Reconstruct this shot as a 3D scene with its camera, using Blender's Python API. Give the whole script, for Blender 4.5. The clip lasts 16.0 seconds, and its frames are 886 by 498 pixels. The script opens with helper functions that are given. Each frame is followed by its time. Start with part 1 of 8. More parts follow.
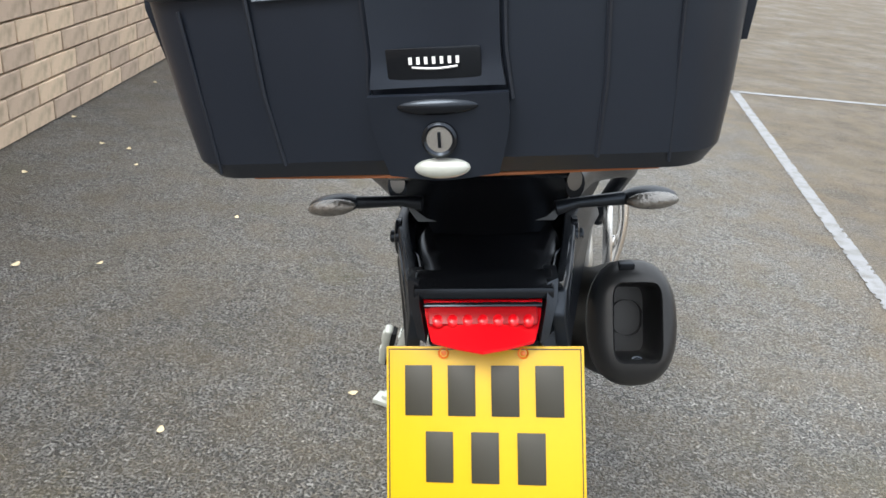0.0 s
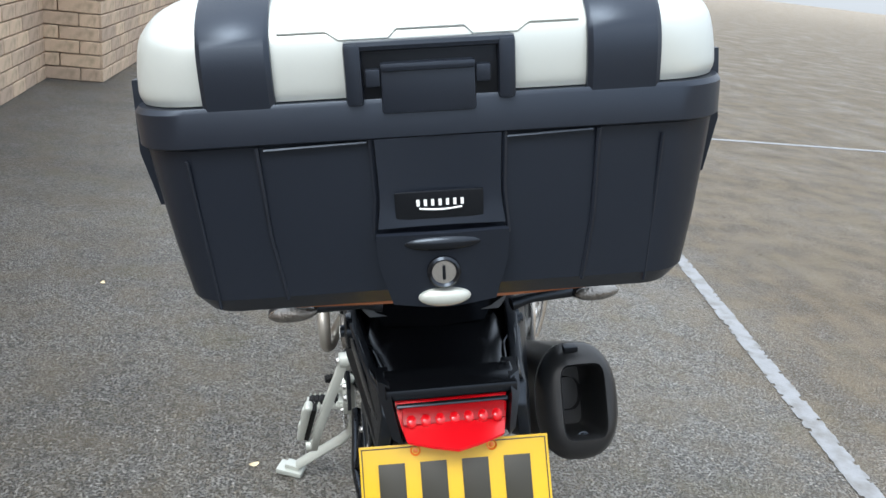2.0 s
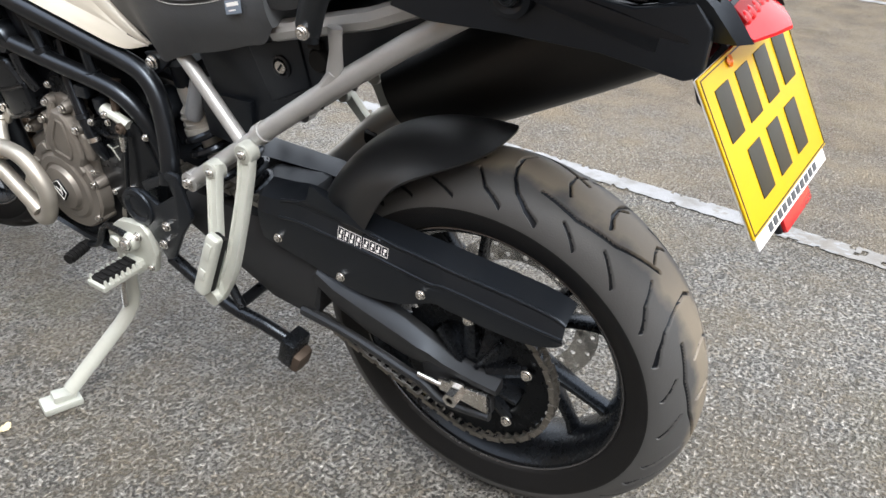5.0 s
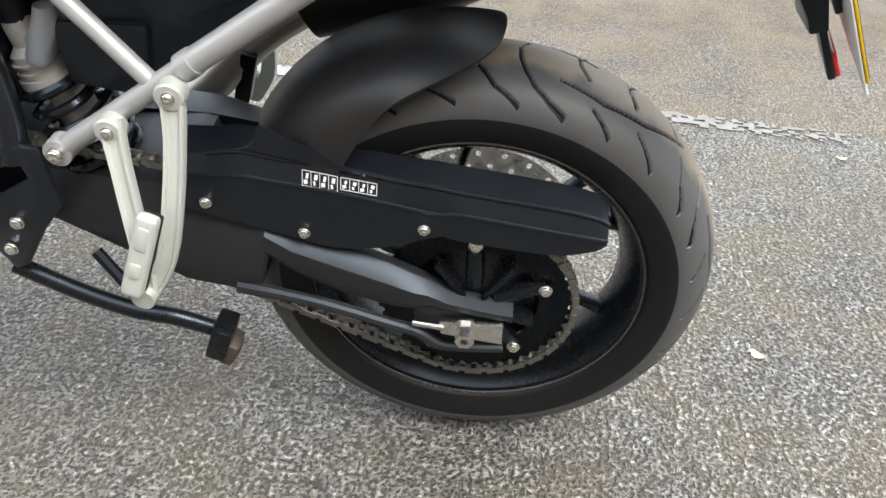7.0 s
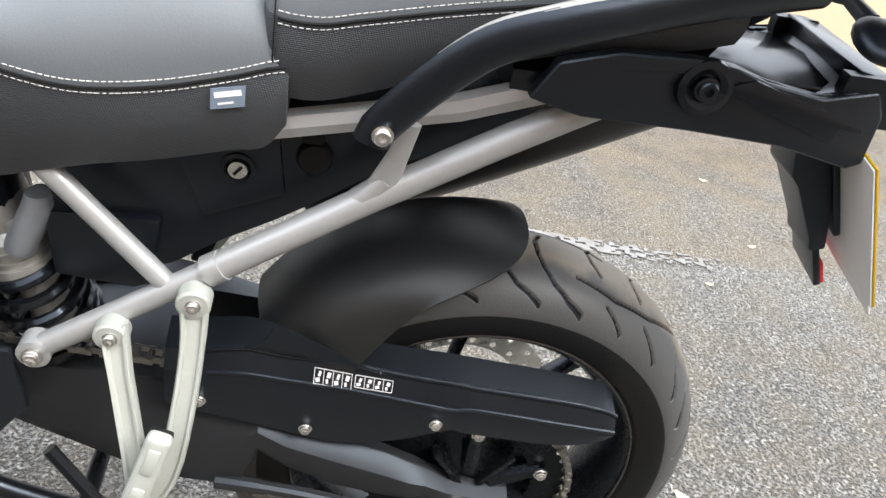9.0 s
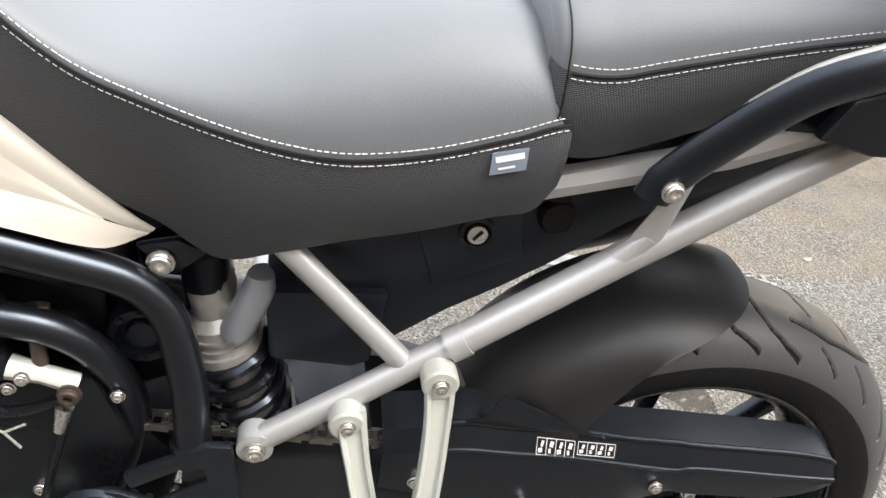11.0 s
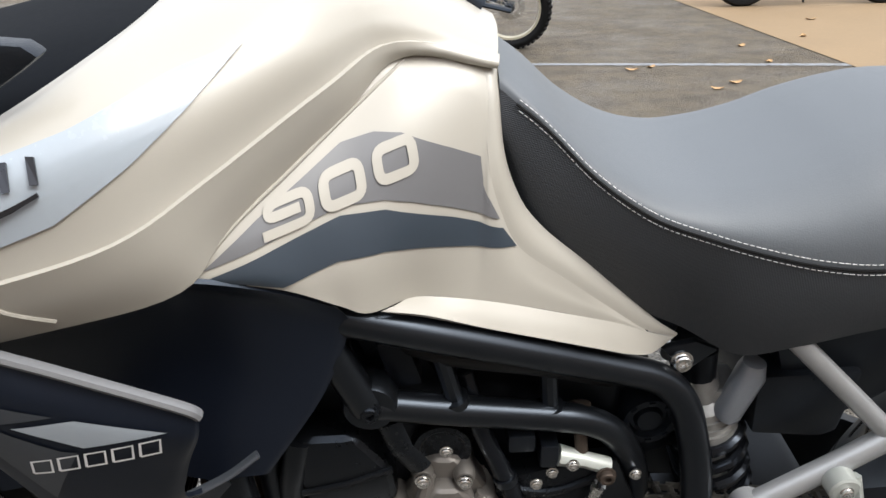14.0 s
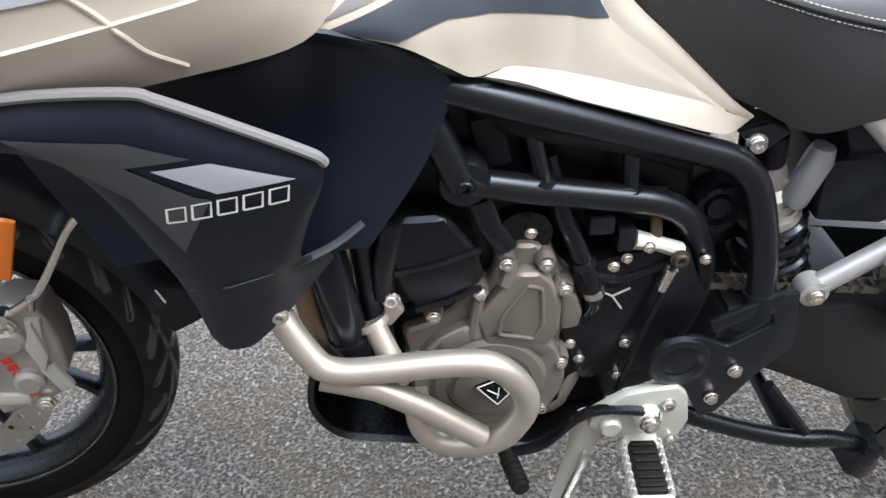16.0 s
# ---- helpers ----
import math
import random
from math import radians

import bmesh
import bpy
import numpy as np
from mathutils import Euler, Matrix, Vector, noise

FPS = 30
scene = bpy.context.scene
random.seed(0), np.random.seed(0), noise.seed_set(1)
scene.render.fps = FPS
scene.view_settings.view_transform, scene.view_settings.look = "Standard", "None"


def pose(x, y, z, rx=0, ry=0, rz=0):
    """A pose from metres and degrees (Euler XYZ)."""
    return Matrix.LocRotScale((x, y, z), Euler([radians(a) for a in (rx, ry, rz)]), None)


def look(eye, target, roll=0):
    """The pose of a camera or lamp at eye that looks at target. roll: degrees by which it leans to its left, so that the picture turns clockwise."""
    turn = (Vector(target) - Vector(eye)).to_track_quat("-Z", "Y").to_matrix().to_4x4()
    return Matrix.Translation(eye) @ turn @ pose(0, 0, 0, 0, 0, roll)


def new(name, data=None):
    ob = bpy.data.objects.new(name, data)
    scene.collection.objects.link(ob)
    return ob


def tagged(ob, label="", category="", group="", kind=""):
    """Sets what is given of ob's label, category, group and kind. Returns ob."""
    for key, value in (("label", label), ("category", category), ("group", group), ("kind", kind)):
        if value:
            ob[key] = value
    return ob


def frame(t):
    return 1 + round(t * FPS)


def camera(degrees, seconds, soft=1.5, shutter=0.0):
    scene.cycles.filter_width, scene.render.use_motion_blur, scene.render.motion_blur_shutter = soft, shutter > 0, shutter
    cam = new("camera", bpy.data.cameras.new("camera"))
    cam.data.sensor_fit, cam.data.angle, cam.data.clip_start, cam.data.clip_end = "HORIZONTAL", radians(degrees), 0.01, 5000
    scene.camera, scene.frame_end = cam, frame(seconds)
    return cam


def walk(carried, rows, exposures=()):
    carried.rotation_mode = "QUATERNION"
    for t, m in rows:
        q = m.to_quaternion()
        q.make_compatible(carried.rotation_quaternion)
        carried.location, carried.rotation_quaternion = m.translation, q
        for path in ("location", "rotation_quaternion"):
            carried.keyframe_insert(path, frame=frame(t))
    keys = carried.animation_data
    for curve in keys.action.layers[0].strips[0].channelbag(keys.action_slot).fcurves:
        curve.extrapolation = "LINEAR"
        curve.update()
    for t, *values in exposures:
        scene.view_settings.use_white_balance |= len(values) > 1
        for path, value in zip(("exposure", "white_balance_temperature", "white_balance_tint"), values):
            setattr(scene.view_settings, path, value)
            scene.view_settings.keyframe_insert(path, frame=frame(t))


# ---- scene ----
from mathutils.bvhtree import BVHTree

cam = camera(57.4, 16.0)
METRES, EYE, TILT, LEAN, TURN = 2.7, 1.35, -27.0, 0.0, 0.0
PATH = [
    (0, (0.042, 0.148, 1.316), (0.121, 1.988, 0.538), 11.3),
    (0.5, (-0.027, 0.107, 1.371), (0.147, 1.965, 0.651), 11.7),
    (1, (-0.058, 0.105, 1.399), (0.201, 1.971, 0.728), 12.3),
    (1.5, (-0.083, 0.11, 1.42), (0.241, 1.976, 0.779), 12.5),
    (2, (-0.111, 0.144, 1.384), (0.324, 1.989, 0.748), 12.1),
    (2.5, (-0.176, 0.236, 1.296), (0.431, 2.029, 0.651), 11.1),
    (3, (-0.29, 0.315, 1.205), (0.532, 2.003, 0.514), 9.2),
    (3.5, (-0.492, 0.376, 1.124), (0.52, 1.944, 0.405), 7.7),
    (4, (-0.602, 0.494, 1.081), (0.63, 1.881, 0.334), 6.3),
    (4.5, (-0.678, 0.638, 1.042), (0.76, 1.797, 0.274), 5.3),
    (5, (-0.758, 0.797, 0.982), (0.836, 1.694, 0.171), 3.8),
    (7.5, (-0.735, 1.351, 0.887), (1.05, 1.293, -0.012), 4.3),
    (7.6, (-0.735, 1.368, 0.898), (1.056, 1.278, 0.013), 4.8),
    (8, (-0.71, 1.42, 0.965), (1.082, 1.207, 0.104), 7.6),
    (8.2, (-0.705, 1.444, 0.999), (1.092, 1.182, 0.161), 8.5),
    (10.5, (-0.529, 1.656, 0.963), (1.303, 1.26, 0.266), 7.6),
    (11, (-0.541, 1.751, 0.972), (1.295, 1.354, 0.283), 5.8),
    (11.5, (-0.572, 1.831, 0.997), (1.267, 1.438, 0.317), 3.7),
    (12, (-0.592, 1.882, 1.005), (1.246, 1.495, 0.319), 1.7),
    (12.5, (-0.607, 1.933, 1.009), (1.236, 1.578, 0.319), -0.4),
    (13, (-0.613, 2.0, 1.039), (1.252, 1.732, 0.369), -2.1),
    (13.5, (-0.597, 2.07, 1.062), (1.284, 1.879, 0.41), -2.4),
    (14, (-0.602, 2.117, 1.075), (1.297, 2.036, 0.452), -2.5),
    (14.5, (-0.622, 2.159, 1.066), (1.272, 2.154, 0.425), -2.5),
    (15, (-0.632, 2.195, 1.013), (1.246, 2.214, 0.325), -2.8),
    (15.5, (-0.64, 2.209, 0.983), (1.206, 2.19, 0.213), -3.0),
    (16, (-0.663, 2.223, 0.974), (1.151, 2.134, 0.138), -3.4),
]
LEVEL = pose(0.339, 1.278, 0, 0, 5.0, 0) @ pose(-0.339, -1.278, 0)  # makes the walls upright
EXPOSE = [(0, 1.0, 6150, 6), (1.0, 0.85, 6000, 5), (2.0, 0.84, 5850, 5), (2.5, 1.0, 5780, 5), (3.0, 0.9, 5980, 6), (3.5, 0.9, 6000, 7), (5.0, 1.2, 6250, 8), (7.5, 1.47, 6200, 6), (8.0, 1.52, 6080, 7), (10.5, 1.55, 6450, 8), (11.5, 1.45, 6450, 8), (12.5, 1.28, 6380, 8), (13.5, 0.88, 6150, 8), (14.5, 0.57, 6170, 8), (15.2, 1.0, 6150, 8), (16.0, 1.34, 6050, 10)]
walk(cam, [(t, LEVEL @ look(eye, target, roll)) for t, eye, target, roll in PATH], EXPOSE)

# ---- world and light: a bright overcast sky ----
world = bpy.data.worlds.new("sky")
scene.world = world
world.use_nodes = True
wn = world.node_tree
sky = wn.nodes.new("ShaderNodeTexSky")
sky.sky_type = "NISHITA"
sky.sun_disc = False
sky.sun_elevation, sky.sun_rotation = radians(48), radians(215)
sky.air_density, sky.dust_density, sky.ozone_density = 1.0, 6.0, 0.6
veil = wn.nodes.new("ShaderNodeMix")
veil.data_type = "RGBA"
veil.inputs[0].default_value = 0.7
wn.links.new(sky.outputs[0], veil.inputs[6])
veil.inputs[7].default_value = (9.7, 9.6, 9.7, 1)
# an overcast sky is brightest overhead
where = wn.nodes.new("ShaderNodeTexCoord")
axis = wn.nodes.new("ShaderNodeSeparateXYZ")
wn.links.new(where.outputs["Generated"], axis.inputs[0])
rise = wn.nodes.new("ShaderNodeMapRange")
rise.inputs[1].default_value, rise.inputs[2].default_value, rise.inputs[3].default_value, rise.inputs[4].default_value = 0.0, 1.0, 0.42, 1.35
wn.links.new(axis.outputs[2], rise.inputs[0])
dome = wn.nodes.new("ShaderNodeVectorMath")
dome.operation = "SCALE"
wn.links.new(veil.outputs[2], dome.inputs[0])
wn.links.new(rise.outputs[0], dome.inputs[3])
wn.links.new(dome.outputs[0], wn.nodes["Background"].inputs[0])
wn.nodes["Background"].inputs[1].default_value = 0.15
sun = new("sun", bpy.data.lights.new("sun", "SUN"))
sun.data.energy, sun.data.angle, sun.data.color = 1.5, radians(30), (1.0, 0.97, 0.92)
sun.matrix_basis = look((-4, -4, 9), (0, 1.5, 0))

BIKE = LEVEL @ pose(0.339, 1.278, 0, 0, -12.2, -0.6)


# ---- materials ----
def material(name, color, rough=0.5, metal=0.0, spec=0.5, vary=0.12, scale=40.0, bump=0.0, bump_scale=400.0, rough_vary=0.1, coat=0.0, dust=None, dust_amount=0.0):
    """Paint, plastic or metal with broad stains, fine grain and a little relief."""
    m = bpy.data.materials.new(name)
    m.use_nodes = True
    nt = m.node_tree
    n, l = nt.nodes, nt.links
    b = n["Principled BSDF"]
    co = n.new("ShaderNodeTexCoord")
    big = n.new("ShaderNodeTexNoise")
    big.inputs["Scale"].default_value, big.inputs["Detail"].default_value = scale / 6, 5
    fine = n.new("ShaderNodeTexNoise")
    fine.inputs["Scale"].default_value, fine.inputs["Detail"].default_value = scale * 4, 3
    for t in (big, fine):
        l.new(co.outputs["Object"], t.inputs["Vector"])
    mul = n.new("ShaderNodeMath")
    mul.operation = "MULTIPLY_ADD"
    l.new(big.outputs[0], mul.inputs[0])
    mul.inputs[1].default_value = 0.6
    sc = n.new("ShaderNodeMath")
    sc.operation = "MULTIPLY"
    l.new(fine.outputs[0], sc.inputs[0])
    sc.inputs[1].default_value = 0.4
    l.new(sc.outputs[0], mul.inputs[2])
    mix = n.new("ShaderNodeMix")
    mix.data_type = "RGBA"
    mix.inputs[6].default_value = (*[c * (1 - vary) for c in color], 1)
    mix.inputs[7].default_value = (*[min(1, c * (1 + vary)) for c in color], 1)
    l.new(mul.outputs[0], mix.inputs[0])
    out = mix.outputs[2]
    if dust:
        spots = n.new("ShaderNodeTexNoise")
        spots.inputs["Scale"].default_value, spots.inputs["Detail"].default_value = 14, 8
        l.new(co.outputs["Object"], spots.inputs["Vector"])
        ramp = n.new("ShaderNodeMapRange")
        ramp.inputs[1].default_value, ramp.inputs[2].default_value, ramp.inputs[4].default_value = 0.45, 0.75, dust_amount
        l.new(spots.outputs[0], ramp.inputs[0])
        dm = n.new("ShaderNodeMix")
        dm.data_type = "RGBA"
        l.new(ramp.outputs[0], dm.inputs[0])
        l.new(out, dm.inputs[6])
        dm.inputs[7].default_value = (*dust, 1)
        out = dm.outputs[2]
    l.new(out, b.inputs["Base Color"])
    rr = n.new("ShaderNodeMapRange")
    rr.inputs[3].default_value, rr.inputs[4].default_value = max(0.02, rough - rough_vary), min(1, rough + rough_vary)
    l.new(mul.outputs[0], rr.inputs[0])
    l.new(rr.outputs[0], b.inputs["Roughness"])
    b.inputs["Metallic"].default_value = metal
    b.inputs["Specular IOR Level"].default_value = spec
    b.inputs["Coat Weight"].default_value = coat
    b.inputs["Coat Roughness"].default_value = 0.12
    if bump:
        grain = n.new("ShaderNodeTexNoise")
        grain.inputs["Scale"].default_value, grain.inputs["Detail"].default_value = bump_scale, 4
        l.new(co.outputs["Object"], grain.inputs["Vector"])
        bp = n.new("ShaderNodeBump")
        bp.inputs["Strength"].default_value, bp.inputs["Distance"].default_value = bump, 0.002
        l.new(grain.outputs[0], bp.inputs["Height"])
        l.new(bp.outputs[0], b.inputs["Normal"])
    return m


M_TRIM = material("black_moulded_plastic", (0.006, 0.0072, 0.0095), 0.32, spec=0.46, bump=0.16, bump_scale=900, rough_vary=0.1, dust=(0.03, 0.029, 0.027), dust_amount=0.09)
M_BOXP = material("black_case_plastic", (0.0105, 0.013, 0.0195), 0.33, spec=0.48, bump=0.1, bump_scale=1200, dust=(0.02, 0.02, 0.022), dust_amount=0.06)
M_GLOSS = material("gloss_black_paint", (0.006, 0.0065, 0.008), 0.2, spec=0.4)
M_SILENCER = material("satin_black_silencer", (0.015, 0.0155, 0.0165), 0.33, spec=0.42, rough_vary=0.06)
M_SWING = material("satin_dark_alloy", (0.017, 0.0172, 0.018), 0.42, spec=0.4, bump=0.05)
M_HUGGER = material("matt_black_hugger_plastic", (0.008, 0.0086, 0.0098), 0.4, spec=0.55, bump=0.12, bump_scale=900, dust=(0.04, 0.037, 0.032), dust_amount=0.12)
M_LIP = material("worn_rim_edge", (0.11, 0.11, 0.115), 0.25, metal=0.7)
M_EDGE_GLINT = material("satin_grey_edge", (0.17, 0.172, 0.178), 0.32, spec=0.5, vary=0.05)
M_MATT = material("matt_black_paint", (0.0075, 0.0098, 0.0165), 0.38, spec=0.32, rough_vary=0.05)
M_FRAME = material("satin_black_powder_coat", (0.0045, 0.005, 0.006), 0.3, spec=0.6, bump=0.015, rough_vary=0.04, dust=(0.03, 0.028, 0.026), dust_amount=0.04)
M_BLACKMETAL = material("black_cast_metal", (0.0045, 0.005, 0.006), 0.28, spec=0.42, bump=0.1, dust=(0.03, 0.028, 0.025), dust_amount=0.1)
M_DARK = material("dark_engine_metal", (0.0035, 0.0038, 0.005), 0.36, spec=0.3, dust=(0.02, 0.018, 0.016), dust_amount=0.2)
M_RAIL_GLEAM = material("silver_grey_rail_paint", (0.3, 0.29, 0.275), 0.38, metal=0.35, bump=0.06, bump_scale=900)
M_SUB = material("silver_grey_painted_steel", (0.42, 0.425, 0.43), 0.4, metal=0.45, bump=0.05, dust=(0.3, 0.28, 0.24), dust_amount=0.15)
M_BRACKET = material("pale_cast_aluminium", (0.47, 0.49, 0.455), 0.4, metal=0.3, bump=0.06, dust=(0.4, 0.38, 0.33), dust_amount=0.2)
M_BAR = material("brushed_stainless_tube", (0.46, 0.44, 0.4), 0.46, metal=0.75, bump=0.04)
M_CHROME = material("bright_steel", (0.72, 0.71, 0.69), 0.25, metal=1.0)
M_COVER = material("bronze_grey_engine_paint", (0.185, 0.171, 0.156), 0.42, metal=0.45, bump=0.05, dust=(0.25, 0.22, 0.18), dust_amount=0.15)
M_WHITE = material("pearl_white_paint", (0.43, 0.404, 0.352), 0.36, vary=0.02, coat=0.18, rough_vary=0.04)
M_LID = material("pale_silver_lid", (0.47, 0.495, 0.475), 0.33, metal=0.3, vary=0.03)
M_GREYDECAL = material("grey_decal", (0.15, 0.15, 0.155), 0.3, vary=0.03, coat=0.3)
M_SLATE = material("slate_blue_decal", (0.042, 0.055, 0.072), 0.3, vary=0.03, coat=0.3)
M_SILVERDECAL = material("silver_blue_decal", (0.36, 0.4, 0.44), 0.26, vary=0.04, coat=0.4)
M_MIDGREY = material("mid_grey_decal", (0.05, 0.055, 0.064), 0.4, spec=0.35, vary=0.03)
M_PRINT = material("white_print", (0.75, 0.75, 0.75), 0.5, vary=0.02)
M_BADGE = material("dark_badge_metal", (0.06, 0.062, 0.07), 0.3, metal=0.8)
M_RUBBER = material("rubber", (0.006, 0.006, 0.0065), 0.55, spec=0.22, bump=0.2, dust=(0.04, 0.036, 0.03), dust_amount=0.08)
M_YELLOW = material("yellow_plate", (0.6, 0.375, 0.002), 0.35, vary=0.03)
M_PLATEBAR = material("plate_black", (0.03, 0.028, 0.02), 0.4, vary=0.1)
M_CHAIN = material("oiled_chain_steel", (0.24, 0.228, 0.21), 0.32, metal=0.9, vary=0.4, scale=90)
M_RUST = material("rusty_steel", (0.085, 0.065, 0.052), 0.55, metal=0.6, vary=0.5, scale=120)
M_AMBER = material("amber_reflector", (0.75, 0.2, 0.02), 0.25, vary=0.15, scale=200, coat=0.5)
M_RED_LETTER = material("red_letters", (0.55, 0.02, 0.02), 0.4)
M_ORANGE = material("orange_fabric", (0.85, 0.16, 0.02), 0.6)
M_FABRIC = material("black_fabric", (0.03, 0.03, 0.034), 0.8, bump=0.3, dust=(0.08, 0.08, 0.08), dust_amount=0.3)
M_STRAP = material("cream_strap", (0.55, 0.5, 0.38), 0.7)
M_THREAD = material("white_thread", (0.72, 0.72, 0.7), 0.7, vary=0.05)


# these blacks reflect a little bluer than lit: sky blue put into the tint
for m in (M_TRIM, M_BOXP, M_MATT, M_FRAME, M_BLACKMETAL, M_GLOSS, M_DARK, M_SWING):
    m.node_tree.nodes["Principled BSDF"].inputs["Specular Tint"].default_value = (0.8, 0.92, 1.1, 1)


def vinyl(name, color, rough):
    m = material(name, color, rough, vary=0.06, bump=0.12, bump_scale=700)
    return m


M_SEATTOP = vinyl("grey_seat_vinyl", (0.113, 0.123, 0.134), 0.5)


def weave():
    """Ribbed seat side cloth: close slanting ribs."""
    m = material("ribbed_seat_side", (0.042, 0.0455, 0.051), 0.44, spec=0.42, vary=0.06)
    n, l = m.node_tree.nodes, m.node_tree.links
    co = n.new("ShaderNodeTexCoord")
    mp = n.new("ShaderNodeMapping")
    mp.inputs["Rotation"].default_value = (radians(18), 0, 0)
    l.new(co.outputs["Object"], mp.inputs[0])
    w = n.new("ShaderNodeTexWave")
    w.bands_direction = "Z"
    w.inputs["Scale"].default_value = 200
    w2 = n.new("ShaderNodeTexWave")
    w2.bands_direction = "Y"
    w2.inputs["Scale"].default_value = 150
    for x in (w, w2):
        l.new(mp.outputs[0], x.inputs["Vector"])
    add = n.new("ShaderNodeMath")
    add.operation = "MULTIPLY_ADD"
    l.new(w2.outputs["Fac"], add.inputs[0])
    add.inputs[1].default_value = 0.25
    l.new(w.outputs["Fac"], add.inputs[2])
    bp = n.new("ShaderNodeBump")
    bp.inputs["Strength"].default_value, bp.inputs["Distance"].default_value = 0.5, 0.0009
    l.new(add.outputs[0], bp.inputs["Height"])
    l.new(bp.outputs[0], n["Principled BSDF"].inputs["Normal"])
    return m


M_SEATSIDE = weave()


M_REDLENS = material("red_lens", (0.62, 0.003, 0.009), 0.2, spec=0.4, vary=0.1, coat=0.35)
M_REDDEEP = material("deep_red_lens", (0.3, 0.001, 0.004), 0.35, spec=0.3, vary=0.2)
M_RECESS = material("flat_black_plastic", (0.004, 0.005, 0.007), 0.75, spec=0.06)
M_RESERVOIR = material("blue_grey_anodised_alloy", (0.27, 0.285, 0.31), 0.34, metal=0.4, vary=0.15)
M_DAMPER = material("dark_cast_alloy", (0.34, 0.335, 0.32), 0.42, metal=0.45, vary=0.3, bump=0.1, dust=(0.08, 0.07, 0.055), dust_amount=0.4)
M_SHOCK = material("grey_cast_alloy", (0.38, 0.372, 0.352), 0.4, metal=0.5, vary=0.25, bump=0.1, dust=(0.12, 0.1, 0.08), dust_amount=0.4)
M_CLEAR = material("clear_lens", (0.2, 0.19, 0.175), 0.16, metal=0.6, vary=0.8, scale=300, bump=1.0, bump_scale=220, coat=0.6)
M_REDREFLECT = material("red_reflector", (0.5, 0.01, 0.015), 0.2, coat=0.8)


def tyre_material(lo, hi):
    """Rubber with dry brown road dust on the crown of the tread (radius from the axle)."""
    m = material("tyre_rubber", (0.058, 0.059, 0.061), 0.5, spec=0.5, bump=0.15, dust=(0.05, 0.045, 0.038), dust_amount=0.12)
    n, l = m.node_tree.nodes, m.node_tree.links
    b = n["Principled BSDF"]
    co = n.new("ShaderNodeTexCoord")
    sep = n.new("ShaderNodeSeparateXYZ")
    l.new(co.outputs["Object"], sep.inputs[0])
    ab = n.new("ShaderNodeMath")
    ab.operation = "ABSOLUTE"
    l.new(sep.outputs[0], ab.inputs[0])
    nz = n.new("ShaderNodeTexNoise")
    nz.inputs["Scale"].default_value, nz.inputs["Detail"].default_value = 22, 9
    l.new(co.outputs["Object"], nz.inputs["Vector"])
    ad = n.new("ShaderNodeMath")
    ad.operation = "MULTIPLY_ADD"
    l.new(nz.outputs[0], ad.inputs[0])
    ad.inputs[1].default_value = 0.045
    l.new(ab.outputs[0], ad.inputs[2])
    mr = n.new("ShaderNodeMapRange")
    mr.inputs[1].default_value, mr.inputs[2].default_value, mr.inputs[3].default_value, mr.inputs[4].default_value = lo, hi, 0.65, 0.0
    l.new(ad.outputs[0], mr.inputs[0])
    mx = n.new("ShaderNodeMix")
    mx.data_type = "RGBA"
    old = b.inputs["Base Color"].links[0].from_socket
    l.new(mr.outputs[0], mx.inputs[0])
    l.new(old, mx.inputs[6])
    mx.inputs[7].default_value = (0.25, 0.21, 0.155, 1)
    l.new(mx.outputs[2], b.inputs["Base Color"])
    return m


M_TYRE = tyre_material(0.042, 0.06)
M_FRONTTYRE = tyre_material(0.024, 0.04)


def sidewall_material():
    """Clean black rubber with fine moulded ribs round the rim."""
    m = material("tyre_sidewall", (0.007, 0.0072, 0.008), 0.5, spec=0.28)
    n, l = m.node_tree.nodes, m.node_tree.links
    co = n.new("ShaderNodeTexCoord")
    w = n.new("ShaderNodeTexWave")
    w.bands_direction = "DIAGONAL"
    w.inputs["Scale"].default_value = 150
    l.new(co.outputs["Object"], w.inputs["Vector"])
    bp = n.new("ShaderNodeBump")
    bp.inputs["Strength"].default_value, bp.inputs["Distance"].default_value = 0.2, 0.0006
    l.new(w.outputs["Fac"], bp.inputs["Height"])
    l.new(bp.outputs[0], n["Principled BSDF"].inputs["Normal"])
    return m


M_SIDEWALL = sidewall_material()


